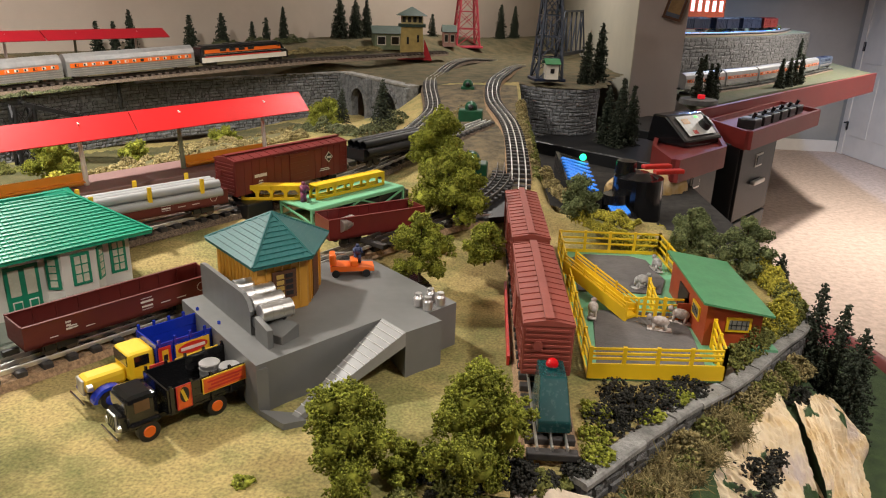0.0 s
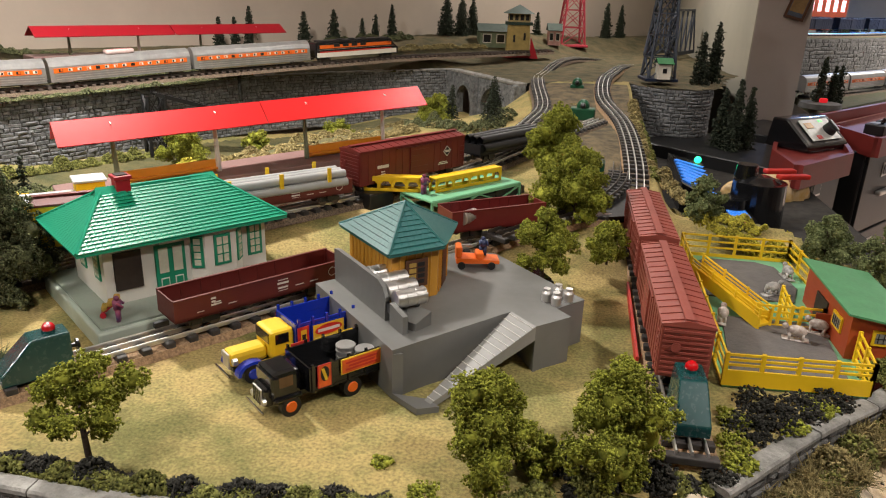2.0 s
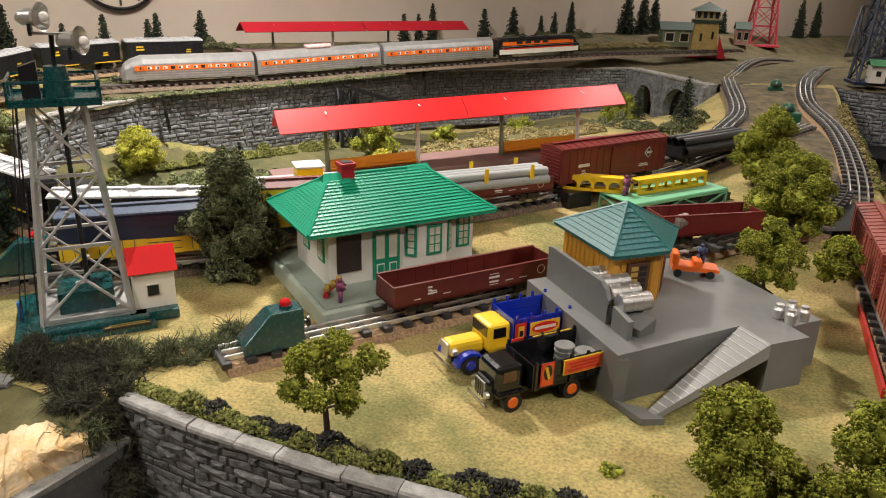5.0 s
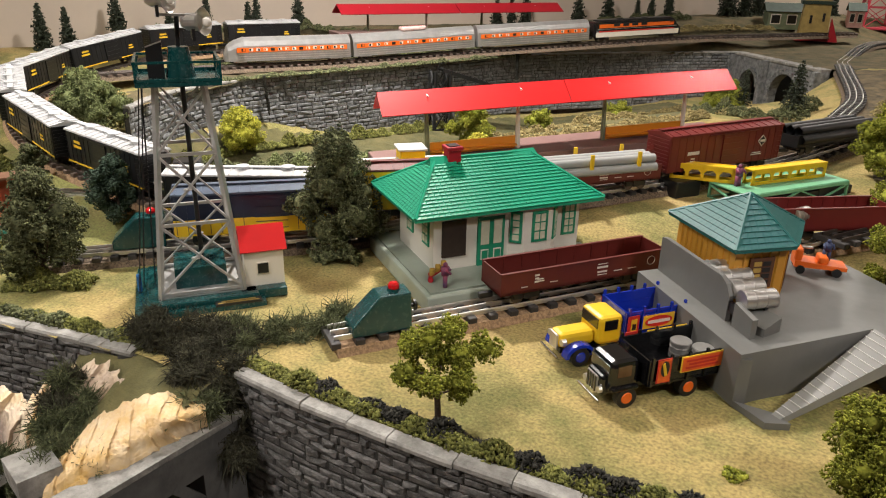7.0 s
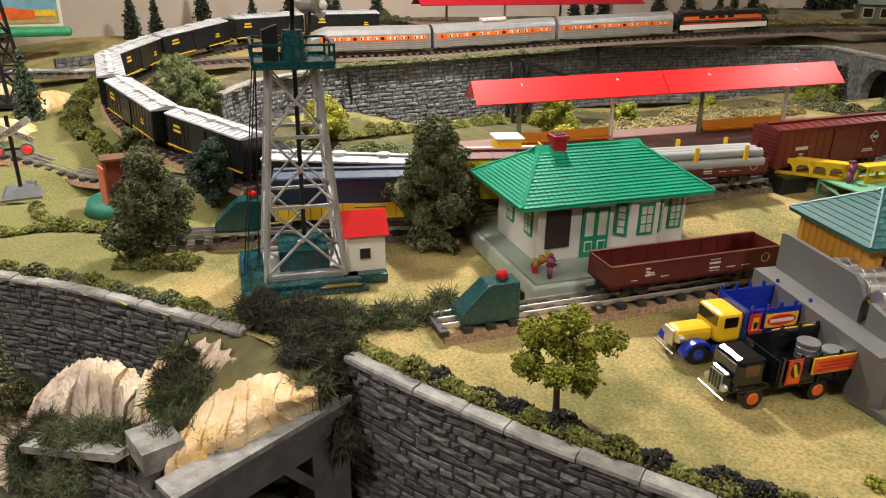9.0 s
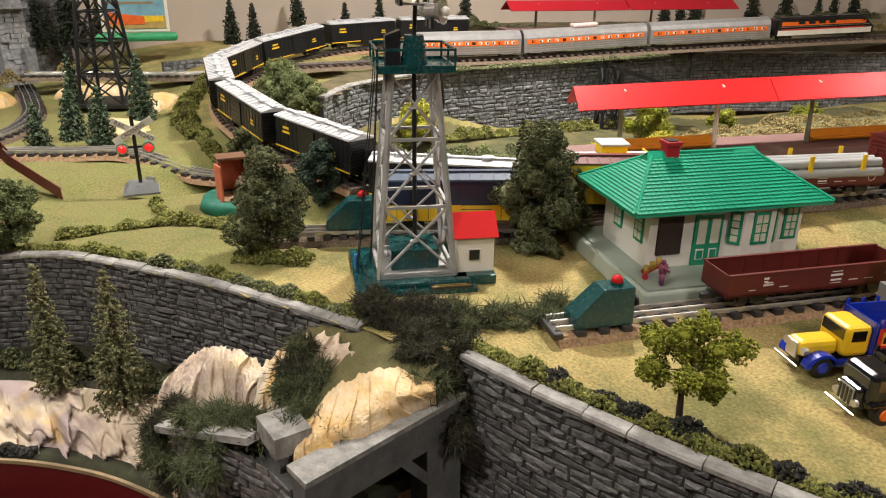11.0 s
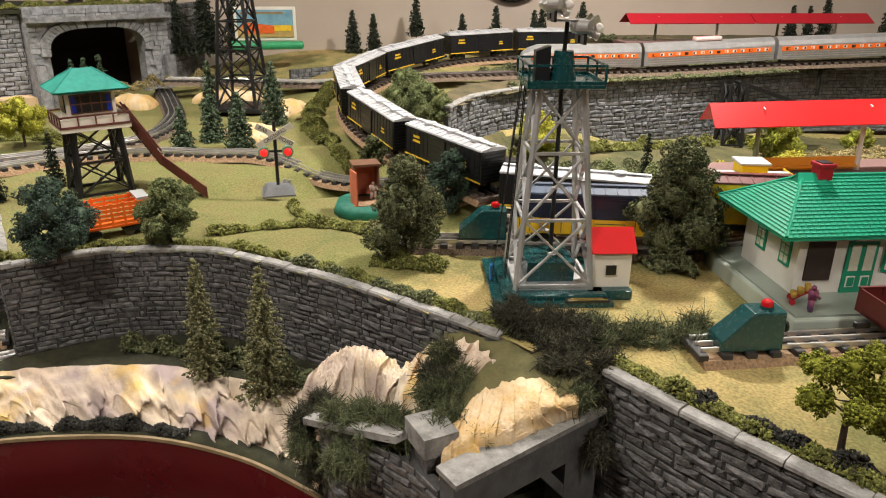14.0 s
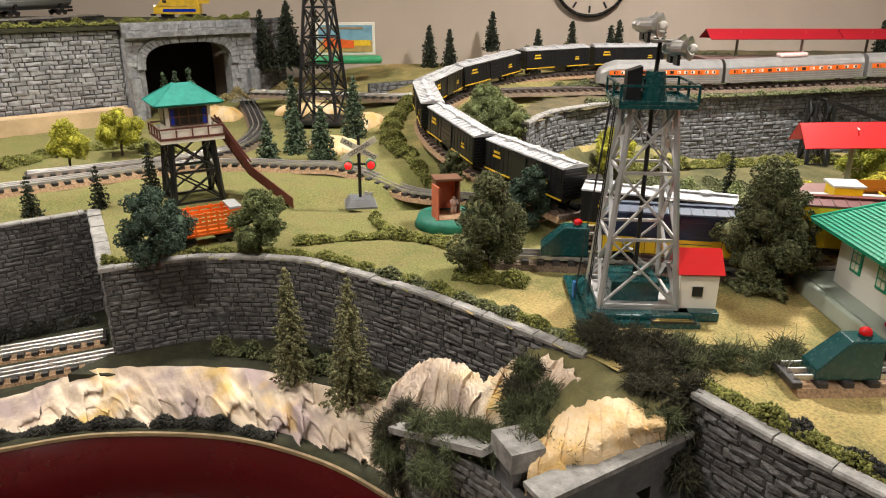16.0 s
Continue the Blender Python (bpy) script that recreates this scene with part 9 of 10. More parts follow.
track([(-2.62, 0.98, 1.085), (-2.38, 1.17, 1.09), (-2.24, 1.30, 1.09), (-2.17, 1.46, 1.095), (-2.16, 1.62, 1.10)], "bright tinplate track below the billboard")
th = thing("billboard", at(-2.63, 1.36, 1.172, 60), "white framed billboard with a painted train on a green base", "billboard")
part("board", bx(0, 0, .085, .215, .008, .115, .002), WHITE, th, "white frame")
part("picture", bx(0, -.005, .085, .195, .002, .095), mat("picture_sky", (0.18, 0.36, 0.45), 0.5), th, "pale blue sky")
part("picture_field", bx(0, -.0065, .058, .195, .001, .040), mat("picture_field", (0.45, 0.30, 0.10), 0.5), th)
part("picture_train", prism(bmesh.new(), [(-.08, -.0085), (.03, -.0085), (.03, -.0072), (-.08, -.0072)], .052, [.092, .078, .078, .092]), SIGN_O, th)
part("picture_train", bx(.055, -.0078, .070, .07, .001, .020), SIGN_Y, th)
bars(th, Matrix.Translation((-.01, -.0075, .122)) @ SIDE_F, .15, .012, 1, mat("picture_ink", (0.30, 0.20, 0.10), 0.5))
part("base", bx(0, -.02, .012, .26, .06, .026, .010), mat("bright_green_base", (0.03, 0.30, 0.12), 0.5), th, "bright green base")

# wall clock above the trees
th = thing("wall_clock", pose(-2.262, 2.258, 1.475, 90, 0, 51.9), "large round black framed wall clock", "wall clock")
bm = bmesh.new()
for k in range(48):
    a, b = 6.2832 * k / 48, 6.2832 * (k + 1) / 48
    cyl(bm, (.145 * math.cos(a), .145 * math.sin(a), .012), (.145 * math.cos(b), .145 * math.sin(b), .012), .007, seg=8)
part("rim", bm, BLACK_GL, th, "", True)
part("face", cyl(bmesh.new(), (0, 0, 0), (0, 0, .006), .142, seg=48), WALLP, th)
for k in range(12):
    part("hour_mark", bx(.12, 0, .0075, .026, .008, .002, m=Matrix.Rotation(6.2832 * k / 12, 4, "Z")), BLACK, th)

# ---- trains on the upper tier ----
def coach(m, L, label, dome=False, tail=False):
    th = thing("passenger_coach", m, label, "passenger coach", "silver streamliner")
    W, H = .062, .070
    bm = bmesh.new()
    prof = [(-W / 2, .012), (-W / 2, .058), (-W * .42, .072), (-W * .2, .081), (0, .083), (W * .2, .081), (W * .42, .072), (W / 2, .058), (W / 2, .012)]
    xs = [-L / 2, L / 2] if not tail else [-L / 2, -L / 2 + .01, -L / 2 + .03, -L / 2 + .06, L / 2]
    rings = []
    for X in xs:
        k = 1.0
        if tail:
            k = {0: .35, 1: .66, 2: .86, 3: 1.0}.get(xs.index(X), 1.0)
        rings.append([bm.verts.new((X, a * k, .012 + (h - .012) * (k if X < 0 else 1))) for a, h in prof])
    for a, b in zip(rings, rings[1:]):
        for i in range(len(prof) - 1):
            bm.faces.new((a[i], a[i + 1], b[i + 1], b[i]))
    bm.faces.new(rings[0])
    bm.faces.new(rings[-1])
    part("body", bm, mat("brushed_coach_silver", (0.42, 0.415, 0.41), 0.34, 0.6, var=0.08, scale=30), th, "fluted silver body")
    x0 = -L / 2 + (.035 if tail else .012)
    for s in (-1, 1):
        st = part("stripe", bx((x0 + L / 2 - .012) / 2, s * (W / 2 + .0004), .046, L / 2 - .012 - x0, .0014, .014), ORANGE, th, "orange window stripe")
        n = 15
        for i in range(n):
            X = x0 + .02 + i * (L / 2 - .05 - x0) / (n - 1)
            part("window", bx(X, s * (W / 2 + .0012), .0465, .0125, .0012, .0085), WHITE if i % 4 else BLACK, st)
            part("window_blind", bx(X + .002 * (-1) ** i, s * (W / 2 + .0019), .0465, .0055, .0008, .0062), BLACK if i % 3 else ORANGE, st)
        for zz in (.020, .027, .034):
            part("flute", bx((x0 + L / 2) / 2, s * (W / 2 + .0003), zz, L / 2 - x0 - .01, .0012, .002), SILVER, th)
    if dome:
        part("dome", bx(.0, 0, .088, .09, .036, .014, .005), mat("pink_clear_plastic", (0.75, 0.55, 0.52), 0.1, coat=0.6), th, "clear dome")
    truck_set(th, L, material=SILVER)
    return th


def line_z(z):
    return lambda x, y: z - .004


sp, st_, sl = resample([(x, y, stream_z(x, y)) for x, y in STREAM], .005)
TAIL = float(sl[int(np.argmin((sp[:, 0] + 1.80) ** 2 + (sp[:, 1] - 1.79) ** 2))])


def on_stream(dist):
    k = int(np.argmin(np.abs(sl - TAIL - dist)))
    return Matrix.Translation(tuple(sp[k])) @ Matrix.Rotation(math.atan2(st_[k][1], st_[k][0]), 4, "Z") @ Matrix.Rotation(-math.asin(st_[k][2]), 4, "Y") @ Matrix.Translation((0, 0, RT))


coach(on_stream(.205), 0.405, "silver streamliner observation coach with an orange stripe", tail=True)
coach(on_stream(.645), 0.445, "silver streamliner dome coach with an orange stripe", dome=True)
coach(on_stream(1.105), 0.445, "silver streamliner coach with an orange stripe")


def engine(m, L, label, body, band, roof, group="diesel engines", skirt=False):
    th = thing("diesel_engine", m, label, "locomotive", group)
    W = .058
    bm = bmesh.new()
    prof = [(-L / 2, .016), (-L / 2, .040), (-L / 2 + .022, .050), (-L / 2 + .034, .074), (L / 2 - .004, .074), (L / 2, .070), (L / 2, .016)]
    lo = [bm.verts.new((a, -W / 2, h)) for a, h in prof]
    hi = [bm.verts.new((a, W / 2, h)) for a, h in prof]
    bm.faces.new(lo)
    bm.faces.new(hi[::-1])
    for i in range(len(prof)):
        j = (i + 1) % len(prof)
        bm.faces.new((lo[i], lo[j], hi[j], hi[i]))
    bmesh.ops.bevel(bm, geom=list(bm.edges), offset=.003, segments=2, affect="EDGES", profile=.5)
    part("body", bm, body, th)
    for s in (-1, 1):
        part("side_band", bx(.01, s * (W / 2 + .0006), .056 if skirt else .030, L - .05, .0016, .013 if skirt else .011), band, th)
        if skirt:
            part("skirt", bx(.004, s * (W / 2 + .0008), .026, L - .012, .0016, .018), WHITE, th, "white lower side")
            part("stripe", bx(.01, s * (W / 2 + .0014), .037, L - .05, .0016, .004), SIGN_R, th, "red stripe")
        part("cab_window", bx(-L / 2 + .045, s * (W / 2 + .0006), .062, .016, .0016, .010), BLACK, th)
        part("handrail", beam(bmesh.new(), (-L / 2 + .02, s * (W / 2 + .003), .046), (L / 2 - .01, s * (W / 2 + .003), .046), .0012, .0012), SILVER, th)
        for i in range(4):
            part("grille", bx(-.02 + i * .04, s * (W / 2 + .0012), .060, .026, .0016, .012), roof, th)
    part("roof", bx(.012, 0, .0755, L - .06, W * .8, .005, .001), roof, th)
    for i in range(3):
        part("fan", cyl(bmesh.new(), (-.04 + i * .055, 0, .077), (-.04 + i * .055, 0, .081), .013, seg=18), roof, th)
    part("headlight", cyl(bmesh.new(), (-L / 2 - .002, 0, .044), (-L / 2 + .004, 0, .044), .004), mat("headlight_glass", (1.0, 0.95, 0.85), 0.2, emit=2.0), th)
    truck_set(th, L)
    return th


engine(on_stream(1.545) @ Matrix.Rotation(math.pi, 4, "Z"), 0.38, "orange, black and white electric engine at the head of the streamliner", BLACK_GL, ORANGE, BLACK, skirt=True)


# ---- the freight that climbs the curve ----
ROOF_GREY = mat("pale_grey_roof", (0.52, 0.52, 0.53), 0.45, var=0.12, scale=30)


def freight(m, L, label):
    th = boxcar(m, L, label, BLACK, ROOF_GREY, None, .062, .058, "black freight train")
    for s in (-1, 1):
        mm = Matrix.Translation((0, s * .0306, 0)) @ (SIDE_F if s < 0 else Matrix.Rotation(math.pi, 4, "Z") @ SIDE_F)
        bars(th, mm @ Matrix.Translation((-L * .33, .062, 0)), .028, .018, 2, SIGN_Y)
        bars(th, mm @ Matrix.Translation((L * .30, .050, 0)), .018, .014, 2, SIGN_Y)
        part("sill_stripe", bx(0, s * .0298, .024, L, .001, .003), SIGN_Y, th)
    for i in range(3):
        part("roof_hatch", cyl(bmesh.new(), (-L * .3 + i * L * .3, 0, .090), (-L * .3 + i * L * .3, 0, .0955), .012, seg=16), ROOF_GREY, th)
    return th


lp, lt, ls = resample([(x, y, loop_z(x, y) + .006) for x, y in LOOP], .005)


def on_loop(dist):
    k = int(np.argmin(np.abs(ls - dist)))
    yaw = math.degrees(math.atan2(lt[k][1], lt[k][0]))
    pitch = math.degrees(math.atan2(lt[k][2], math.hypot(lt[k][0], lt[k][1])))
    return Matrix.Translation(tuple(lp[k])) @ Matrix.Rotation(radians(yaw), 4, "Z") @ Matrix.Rotation(radians(-pitch), 4, "Y") @ Matrix.Translation((0, 0, RT))


for i in range(7):
    freight(on_loop(0.135 + .288 * i), 0.262, "black covered hopper with yellow marks and a pale grey roof")
freight(car_on(Y2, -0.985, 1.028), 0.262, "black covered hopper with yellow marks and a pale grey roof")
cab = boxcar(car_on(Y2, -0.765, 1.195), 0.17, "yellow caboose with a pale grey roof ending the freight", YELLOW, ROOF_GREY, None, .050, .056, "black freight train")
part("cupola", bx(0.02, 0, .088, .045, .044, .022, .002), YELLOW, cab)
part("cupola_roof", bx(0.02, 0, .100, .052, .050, .004, .001), ROOF_GREY, cab)
for s in (-1, 1):
    for X in (-.06, .06):
        part("window", bx(X, s * .0288, .055, .014, .002, .016), BLACK, cab)

# black transformer house beside the yard
th = thing("black_housing", at(-1.205, 1.105, ground(-1.205, 1.105), 45), "black plastic stepped housing beside the yard", "housing")
part("body", bx(0, 0, .02, .085, .06, .04, .003), BLACK, th)
part("top", bx(-.004, 0, .052, .055, .045, .028, .004), BLACK, th)

# orange stock car on display, trackside trees round it
th = thing("stock_car", at(-1.508, 0.392, 1.0, 83), "small orange slatted stock car on the lawn", "stock car")
truck_set(th, .13, xs=(-.04, .04))
part("floor", bx(0, 0, .022, .13, .05, .004), ORANGE, th)
for s in (-1, 1):
    for i in range(5):
        part("slat", bx(0, s * .025, .028 + i * .008, .128, .002, .005), ORANGE, th)
    for i in range(7):
        part("slat_post", bx(-.062 + i * .0207, s * .0262, .044, .004, .002, .042), ORANGE, th)
    part("end", bx(s * .064, 0, .044, .002, .05, .042), ORANGE, th)
part("roof_stub", bx(.055, 0, .066, .022, .052, .004), PIPE, th)

# switch machines on the far tracks
DGRN = mat("dark_green_plastic", (0.008, 0.07, 0.03), 0.35)
for x, y, z, w, lit in ((0.078, 1.80, 1.075, .075, True), (0.052, 2.42, 1.10, .075, False), (0.02, 2.92, 1.11, .05, False)):
    th = thing("switch_machine", at(x, y, z, 88), "dark green switch machine beside the points" + (" with a lit lamp" if lit else ""), "switch machine", "switch machines")
    part("case", bx(0, 0, .020, w * .6, w, .040, .004), DGRN, th)
    part("lantern", ball(bmesh.new(), (0, 0, .046), .020, 2), DGRN, th, "", True)
    part("lens", ball(bmesh.new(), (0, 0, 0), .009, 2), mat("lit_green_lens", (0.65, 1.0, 0.82), 0.2, emit=4.0) if lit else BLACK, th, "", True).matrix_basis = Matrix.Translation((-.018, 0, .048))

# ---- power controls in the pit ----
# near-black floor colour carries the shade down in the pit
plate("ground_pit", [(0.30, 1.72), (0.66, 1.55), (0.80, 1.9), (0.78, 2.6), (0.78, 3.3), (0.2, 3.25)], 0.905, 0.02, mat("shaded_pit_floor", (0.028, 0.024, 0.02), 0.9, var=0.3, scale=30), "floor of the control pit, coloured near black for shade", "ground")
# blue light reflected off the black cases, put in as a glowing colour
BLUE_REFLECTION = mat("blue_reflection_glow", (0.04, 0.22, 0.80), 0.25, emit=0.5)
GRN_LIT = mat("green_pilot_lamp", (0.02, 0.95, 0.35), 0.2, emit=3.0)
th = thing("power_controller", Matrix(), "black slatted transformer in the pit with painted blue reflections", "transformer", "power controllers")
part("case", prism(bmesh.new(), [(0.332, 2.526), (0.342, 2.188), (0.425, 2.060), (0.432, 2.466)], 0.905, [1.0, .985, .97, .985]), BLACK_GL, th)
for k in range(7):
    f = (k + .5) / 7
    a = Vector((0.345, 2.46, .994)).lerp(Vector((0.352, 2.215, .984)), f)
    b = Vector((0.425, 2.43, .984)).lerp(Vector((0.418, 2.105, .972)), f)
    part("slat", beam(bmesh.new(), a + Vector((0, 0, .004)), b + Vector((0, 0, .004)), .016, .003), BLUE_REFLECTION, th, "slat with a painted blue reflection")
part("pilot_lamp", ball(bmesh.new(), (0.413, 2.45, 1.0), .011, 2), GRN_LIT, th, "green pilot lamp", True)
th = thing("power_controller", Matrix(), "black controller with a round knob and a painted blue reflection on top", "transformer", "power controllers")
part("case", prism(bmesh.new(), [(0.431, 2.147), (0.441, 1.864), (0.502, 1.95), (0.486, 2.253)], 0.905, .957), BLACK_GL, th)
part("panel", prism(bmesh.new(), [(0.437, 2.115), (0.446, 1.93), (0.490, 1.99), (0.480, 2.20)], .957, .960), BLUE_REFLECTION, th, "panel with a painted blue reflection")
part("knob", cyl(bmesh.new(), (0.459, 2.075, .958), (0.459, 2.075, .984), .034, .031, 28), BLACK_GL, th)
part("badge", bx(.462, 1.93, .958, .030, .05, .003), mat("dim_red_light", (0.35, 0.01, 0.03), 0.3, emit=0.3), th)
part("pilot_lamp", ball(bmesh.new(), (0.476, 1.935, .935), .012, 2), GRN_LIT, th, "green pilot lamp", True)
th = thing("round_transformer", at(0.530, 2.14, 0.905, 20) @ Matrix.Scale(.88, 4), "black round transformer with red lever handles", "transformer", "power controllers")
part("case", cyl(bmesh.new(), (0, 0, 0), (0, 0, .13), .080, .076, 32), BLACK_GL, th)
part("dome", cyl(bmesh.new(), (0, 0, .13), (0, 0, .145), .060, .030, 28), BLACK_GL, th)
part("cap", cyl(bmesh.new(), (-.03, .03, .135), (-.03, .03, .175), .034, .030, 24), BLACK_GL, th)
for yy in (-.03, .04):
    part("lever", bx(.085, yy, .15, .10, .026, .014, .004), mat("red_lever", (0.55, 0.03, 0.02), 0.35), th, "red lever handle")

# ---- control shelves, cabinets and the second layout ----
def shelf(poly, z, t, label):
    th = thing("control_shelf", Matrix(), label, "shelf", "control shelves")
    part("top", prism(bmesh.new(), poly, z - .012, z), SHELF_RED, th)
    n = len(poly)
    for i in range(n):
        a, b = Vector((*poly[i], 0)), Vector((*poly[(i + 1) % n], 0))
        part("edge_board", slab(bmesh.new(), [a + Vector((0, 0, z - t)), b + Vector((0, 0, z - t)), b + Vector((0, 0, z + .018)), a + Vector((0, 0, z + .018))], .014), SHELF_RED, th)
    return th


shelf([(0.675, 2.62), (0.690, 2.40), (0.905, 2.66), (1.02, 3.30), (0.86, 3.35)], 1.0, .055, "brick red painted shelf that carries a transformer")
shelf([(1.03, 3.25), (1.10, 2.99), (1.64, 3.70), (1.56, 3.95)], 1.0, .055, "brick red painted shelf with a row of switches")
th = thing("bench_transformer", at(0.812, 2.80, 1.002, 42) @ Matrix.Scale(.78, 4), "black slanted transformer with a pale dial plate", "transformer", "power controllers")
bm = bmesh.new()
prof = [(-.13, 0), (-.13, .04), (-.10, .115), (.10, .115), (.13, .04), (.13, 0)]
for a in (0,):
    lo = [bm.verts.new((-.14, y_, z_)) for y_, z_ in ((-.10, 0), (-.10, .030), (.02, .125), (.09, .125), (.11, .0))]
    hi = [bm.verts.new((.14, y_, z_)) for y_, z_ in ((-.10, 0), (-.10, .030), (.02, .125), (.09, .125), (.11, .0))]
    bm.faces.new(lo)
    bm.faces.new(hi[::-1])
    for i in range(5):
        bm.faces.new((lo[i], lo[(i + 1) % 5], hi[(i + 1) % 5], hi[i]))
bmesh.ops.bevel(bm, geom=list(bm.edges), offset=.008, segments=2, affect="EDGES", profile=.5)
part("case", bm, BLACK_GL, th)
tl = Matrix.Translation((0, -.042, .081)) @ Matrix.Rotation(math.atan2(.095, .12), 4, "X")
part("dial_plate", bx(.005, 0, .001, .20, .115, .003, .001, tl), mat("pale_plate", (0.55, 0.55, 0.52), 0.4), th, "pale grey dial plate")
part("knob", cyl(bmesh.new(), tl @ Vector((.055, -.01, .002)), tl @ Vector((.055, -.01, .030)), .030, .026, 24), BLACK, th)
part("knob_pointer", bx(.055, -.01, .034, .014, .06, .012, .002, tl), BLACK, th)
part("meter", bx(-.05, .025, .003, .05, .03, .003, .001, tl), mat("orange_meter", (0.5, 0.25, 0.06), 0.4), th)
part("pilot_lamp", bx(.045, .045, .003, .022, .012, .003, .001, tl), mat("green_lit", (0.1, 0.8, 0.15), 0.3, emit=1.0), th)
part("badge", bx(-.035, -.04, .003, .03, .02, .003, .001, tl), SIGN_R, th)
for i in range(6):
    f = (i + .5) / 6
    x, y = 1.12 + .42 * f, 3.12 + .58 * f
    th = thing("switch_box", at(x, y, 1.002, 53), "small black toggle switch box on the red shelf", "switch box", "row of switch boxes")
    part("case", bx(0, 0, .020, .085, .07, .040, .004), BLACK, th)
    part("plate", bx(0, .01, .0415, .05, .035, .003), mat("grey_plate", (0.3, 0.3, 0.3), 0.4), th)
    part("lever", cyl(bmesh.new(), (0, -.01, .04), (0, -.02, .062), .006, .008, 10), BLACK_GL, th)


STEEL_BK = mat("black_painted_steel", (0.010, 0.010, 0.011), 0.38, var=0.2, scale=8, bump=0.15, bscale=300)


def cabinet(x, y, yaw, label):
    th = thing("file_cabinet", at(x, y, 0, yaw), label, "file cabinet", "black file cabinets")
    part("body", bx(0, .30, .475, .40, .60, .95, .004), STEEL_BK, th)
    for i in range(3):
        d_ = part("drawer", bx(0, -.004, .16 + i * .312, .385, .018, .30, .003), STEEL_BK, th, "black steel drawer")
        part("label_holder", bx(0, -.015, .245 + i * .312, .075, .004, .055, .001), SILVER, d_)
        part("label_card", bx(0, -.018, .245 + i * .312, .058, .003, .038), BLACK, d_)
        part("pull", bx(0, -.025, .155 + i * .312, .12, .022, .018, .005), SILVER, d_, "chrome pull")
    return th


cabinet(0.845, 2.76, 52, "black three drawer file cabinet under the red shelf")
cabinet(1.215, 3.20, 52, "black three drawer file cabinet beside another")
plate("ground_far", [(0.99, 3.32), (1.471, 3.972), (2.695, 5.424), (2.95, 8.0), (1.35, 8.0), (1.02, 4.2)], 1.05, 0.03, mat("far_turf", (0.06, 0.075, 0.03), 0.95, scale=25, color2=(0.10, 0.085, 0.045), bump=0.5), "green turf of the second layout", "ground")
tagged(part("fascia", slab(bmesh.new(), [(0.955, 3.24, 0.93), (2.70, 5.42, 0.93), (2.70, 5.42, 1.055), (0.955, 3.24, 1.055)], .02), SHELF_RED, None), "brick red fascia of the second layout", "fascia", kind="structure")
stone_wall("far_tier_wall", [(1.05, 4.35), (1.5, 4.75), (2.0, 5.35), (2.5, 6.1)], 1.05, 1.28, .02, .045, "dark grey stone wall of the second layout", stone=STONE, seed=71)
plate("ground_far_upper", [(1.05, 4.37), (1.5, 4.77), (2.0, 5.37), (2.5, 6.12), (2.6, 8.0), (1.2, 8.0)], 1.28, 0.02, MATS["far_turf"], "green upper turf of the second layout", "ground")
F1 = [(1.03, 3.75), (1.45, 4.20), (1.95, 4.85), (2.45, 5.55)]
track([(x, y, 1.052) for x, y in F1], "bright track of the second layout")
F2 = [(1.15, 4.62), (1.55, 4.98), (2.05, 5.6), (2.4, 6.3)]
track([(x, y, 1.282) for x, y in F2], "upper track of the second layout")
for x, y in ((1.12, 3.845), (1.375, 4.12), (1.62, 4.42), (1.86, 4.73), (2.09, 5.04)):
    coach(car_on(F1, x, y, line_z(1.056)), .37, "silver passenger coach on the second layout")
engine(car_on(F1, 2.31, 5.35, line_z(1.056)), .36, "blue and silver engine on the second layout", NAVY_ROOF, SILVER, NAVY)
for x, y, c in ((1.25, 4.71, NAVY), (1.50, 4.93, NAVY), (1.72, 5.19, NAVY), (1.92, 5.44, MAROON)):
    boxcar(car_on(F2, x, y, line_z(1.286)), .28, "dark freight car on the upper track of the second layout", c, c, None, .055, .06, "far freight cars")
for i, (x, y, h) in enumerate(((1.02, 3.50, .17), (1.09, 3.575, .14), (1.13, 3.63, .14), (1.65, 4.25, .13), (1.72, 4.33, .13), (1.78, 4.41, .12), (1.3, 4.45, .12), (1.85, 4.5, .14), (2.1, 5.2, .2))):
    spruce(x, y, 1.05, h + .02, .055, SPRUCE, 90 + i, "dark spruce on the second layout", size=.004)
for i, (x, y, z, r) in enumerate(((1.08, 4.25, 1.05, .07), (1.55, 4.62, 1.05, .06), (1.6, 5.3, 1.28, .09), (2.1, 5.9, 1.28, .10), (1.95, 4.95, 1.05, .06))):
    shrub(x, y, z, r, LEAF_DARK, 140 + i, "dark green bush on the second layout", size=.006, density=90000)
th = thing("round_pond", at(1.02, 3.46, 1.052, 0), "round grey pool with a red boat on the second layout", "model pool")
part("rim", cyl(bmesh.new(), (0, 0, 0), (0, 0, .02), .085, .08, 28), GREYC, th)
part("boat", bx(.01, 0, .03, .03, .02, .018, .004), mat("lit_red_boat", (0.8, 0.02, 0.03), 0.3, emit=0.6), th)

th = thing("picture_frame", Matrix.Translation((0.935, 3.704, 1.500)) @ Matrix.Rotation(radians(-8), 4, "Z") @ SIDE_F @ Matrix.Rotation(radians(-14), 4, "Z"), "small dark framed picture hung aslant on the partition", "picture")
part("frame", bx(0, 0, 0, .085, .22, .012, .002), BROWN, th)
part("print", bx(0, 0, .0065, .062, .195, .002), NAVY_ROOF, th)
part("print_field", bx(0, -.04, .0078, .058, .08, .001), mat("tan_print", (0.30, 0.19, 0.08), 0.5), th)
th = thing("lit_house", at(1.62, 6.0, 1.28, 25), "dark red lit house with green roof on the second layout", "model house")
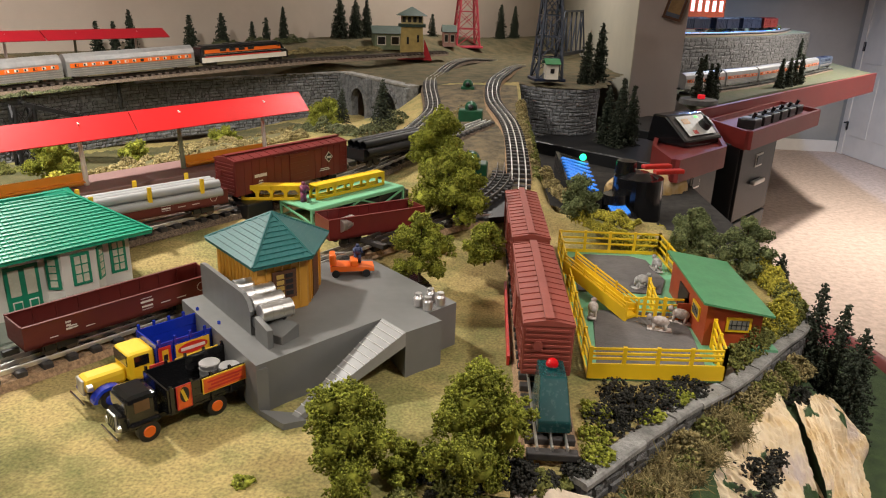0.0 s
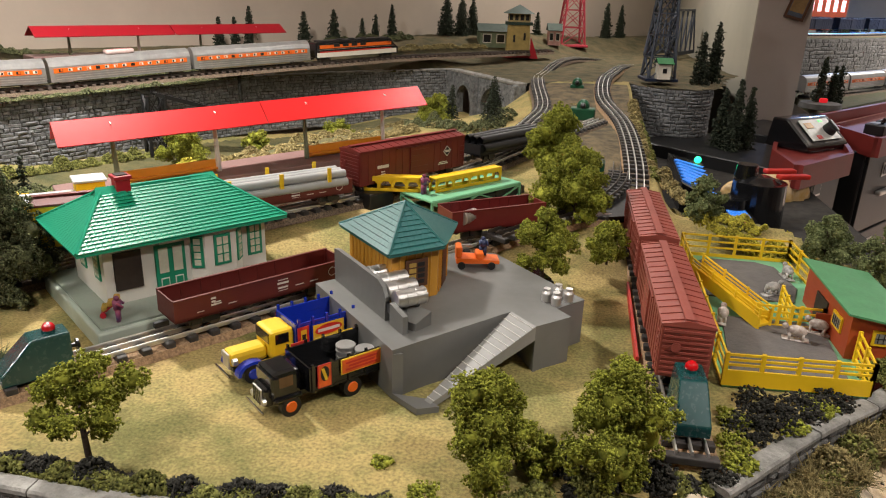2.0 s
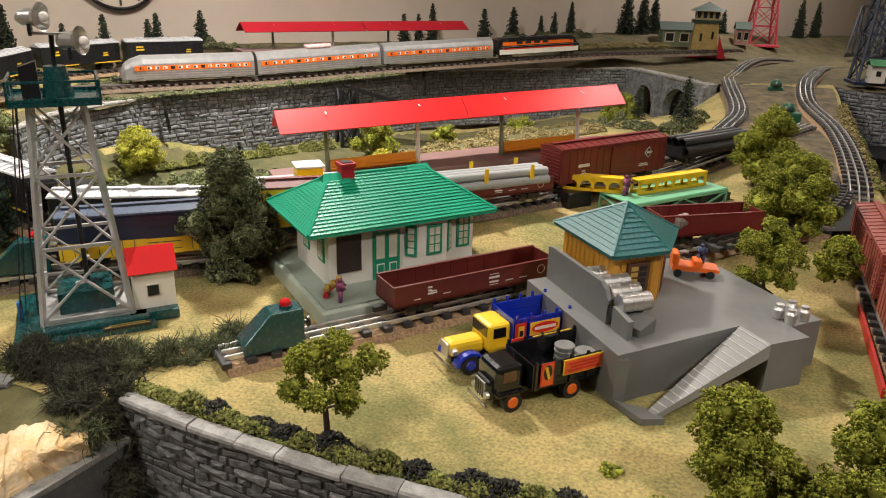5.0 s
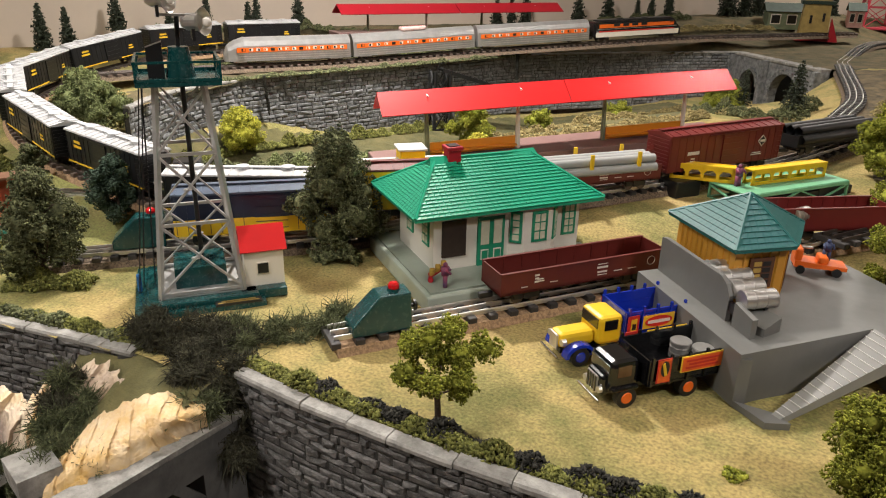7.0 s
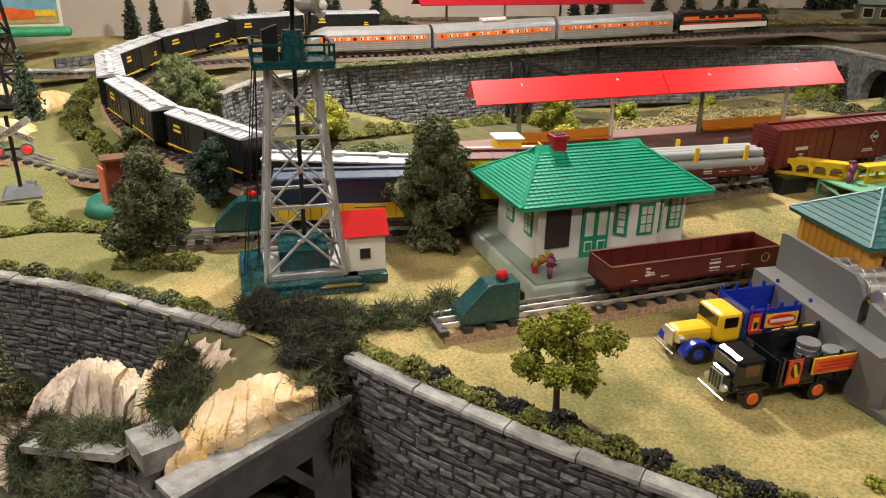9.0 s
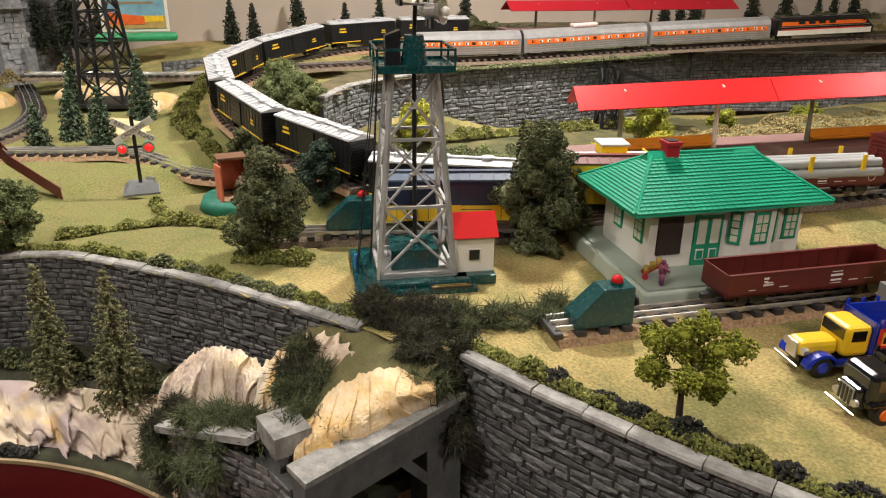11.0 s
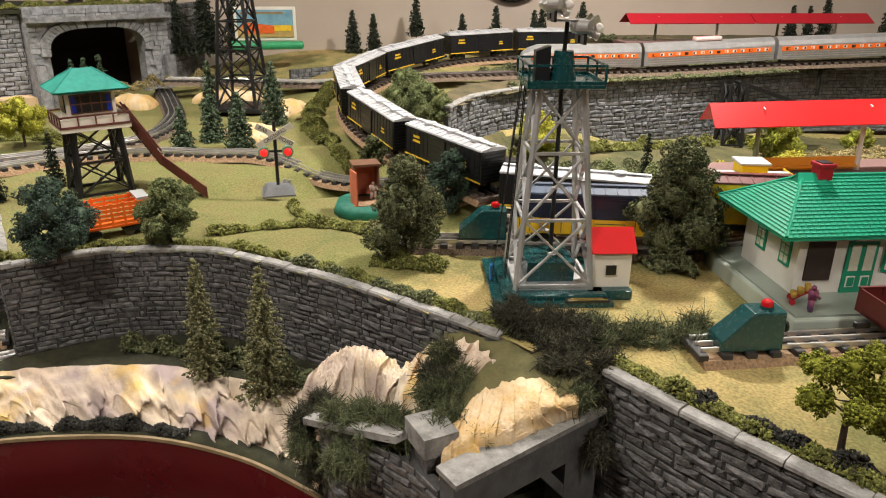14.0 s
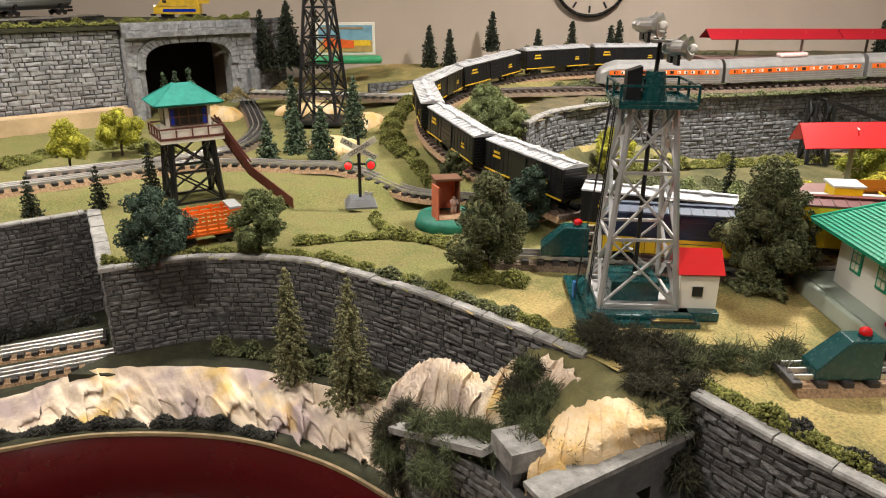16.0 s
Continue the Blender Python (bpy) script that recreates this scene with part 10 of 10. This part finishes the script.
part("wall", bx(0, 0, .12, .34, .16, .24), COOP_RED, th)
part("roof", slab(slab(bmesh.new(), [(-.19, -.10, .235), (.19, -.10, .235), (.19, 0, .31), (-.19, 0, .31)], .006), [(.19, .10, .235), (-.19, .10, .235), (-.19, 0, .31), (.19, 0, .31)], .006), TEAL_ROOF, th)
for k in range(5):
    part("window", bx(-.13 + k * .065, -.081, .165, .030, .004, .075), mat("lit_pink_window", (1.0, 0.55, 0.60), 0.4, emit=2.2), th, "glowing window")
for k, (x, y, r) in enumerate(((1.30, 4.35, .05), (1.62, 4.72, .06), (1.86, 5.02, .05), (2.05, 5.30, .07))):
    dome_rock((x, y, 1.05), (r * 1.3, r * .7, r * .8), 30 * k, ROCK_Y, "pale boulder below the far stone wall", 320 + k, 6)
for k, (x, y, r) in enumerate(((1.42, 4.55, .06), (1.75, 4.90, .07), (2.15, 5.45, .09), (1.2, 4.30, .07), (2.3, 5.75, .1))):
    shrub(x, y, 1.05, r, LEAF_DARK, 330 + k, "dark green bush below the far stone wall", size=.006, density=90000)

# ---- cars on the ledge ----
for X, Y in ((-2.945, 0.08), (-3.085, 0.42)):
    m = car_on(LEDGE, X, Y, line_z(1.323))
    th = thing("tank_car", m, "grey tank car on the ledge above the tunnel", "tank car", "grey tank cars")
    part("tank", cyl(bmesh.new(), (-.135, 0, .056), (.135, 0, .056), .030, seg=24), PIPE, th, "grey tank", True)
    part("dome", cyl(bmesh.new(), (0, 0, .08), (0, 0, .098), .015, seg=16), PIPE, th)
    part("frame", bx(0, 0, .024, .29, .034, .008), BLACK, th)
    for X2 in (-.09, .09):
        part("saddle", bx(X2, 0, .032, .012, .05, .014), BLACK, th)
    for s in (-1, 1):
        part("handrail", beam(bmesh.new(), (-.13, s * .034, .052), (.13, s * .034, .052), .0016, .0016), BLACK, th)
    truck_set(th, .28)
engine(at(-3.14, 0.93, 1.318, 60), .17, "yellow switcher with a blue frame on the ledge", SIGN_Y, BLUE, SIGN_Y)

pos, tan, s_ = resample([(x - .08, y - .06, 1.294) for x, y in F2], .03)
tagged(part("led_strip", sweep(bmesh.new(), pos, tan, [-.006, -.006, .006, .006], [0, .006, .006, 0]), mat("blue_led", (0.10, 0.35, 1.0), 0.3, emit=5.0), None), "blue glowing lamp strip along the upper line", "lamp strip")

# ---- white door at the far end ----
dw = Vector((0.150, -0.989, 0))
org = Vector((3.83, 8.2, 0)) + dw * 0.12
th = thing("door_1", Matrix.Translation(org + Vector((-.012, 0, 0))) @ Matrix.Rotation(math.atan2(dw.y, dw.x), 4, "Z"), "white panelled door with a black lever and hinges", "door", kind="structure")
part("leaf", bx(.46, -.0, 1.02, .80, .04, 2.03), DOORW, th)
for X in (.04, .88):
    part("door_frame", bx(X, -.005, 1.04, .08, .05, 2.10), DOORW, th)
part("door_frame", bx(.46, -.005, 2.09, .92, .05, .08), DOORW, th)
for zc, hh in ((.52, .62), (1.42, .96)):
    for X in (.28, .64):
        part("panel", bx(X, -.021, zc, .26, .008, hh, .004), DOORW, th)
for zc in (.30, 1.10, 1.85):
    part("hinge", bx(.075, -.024, zc, .03, .012, .09), BLACK, th, "black hinge")
part("door_stop", cyl(bmesh.new(), (.085, -.03, .34), (.12, -.09, .34), .008), BLACK, th)
part("lever", bx(.80, -.05, 1.0, .11, .02, .02), BLACK, th)
tagged(part("baseboard", bx(2.10, 8.09, .06, 3.4, .02, .12), DOORW, None), "white painted baseboard", "baseboard", kind="structure")
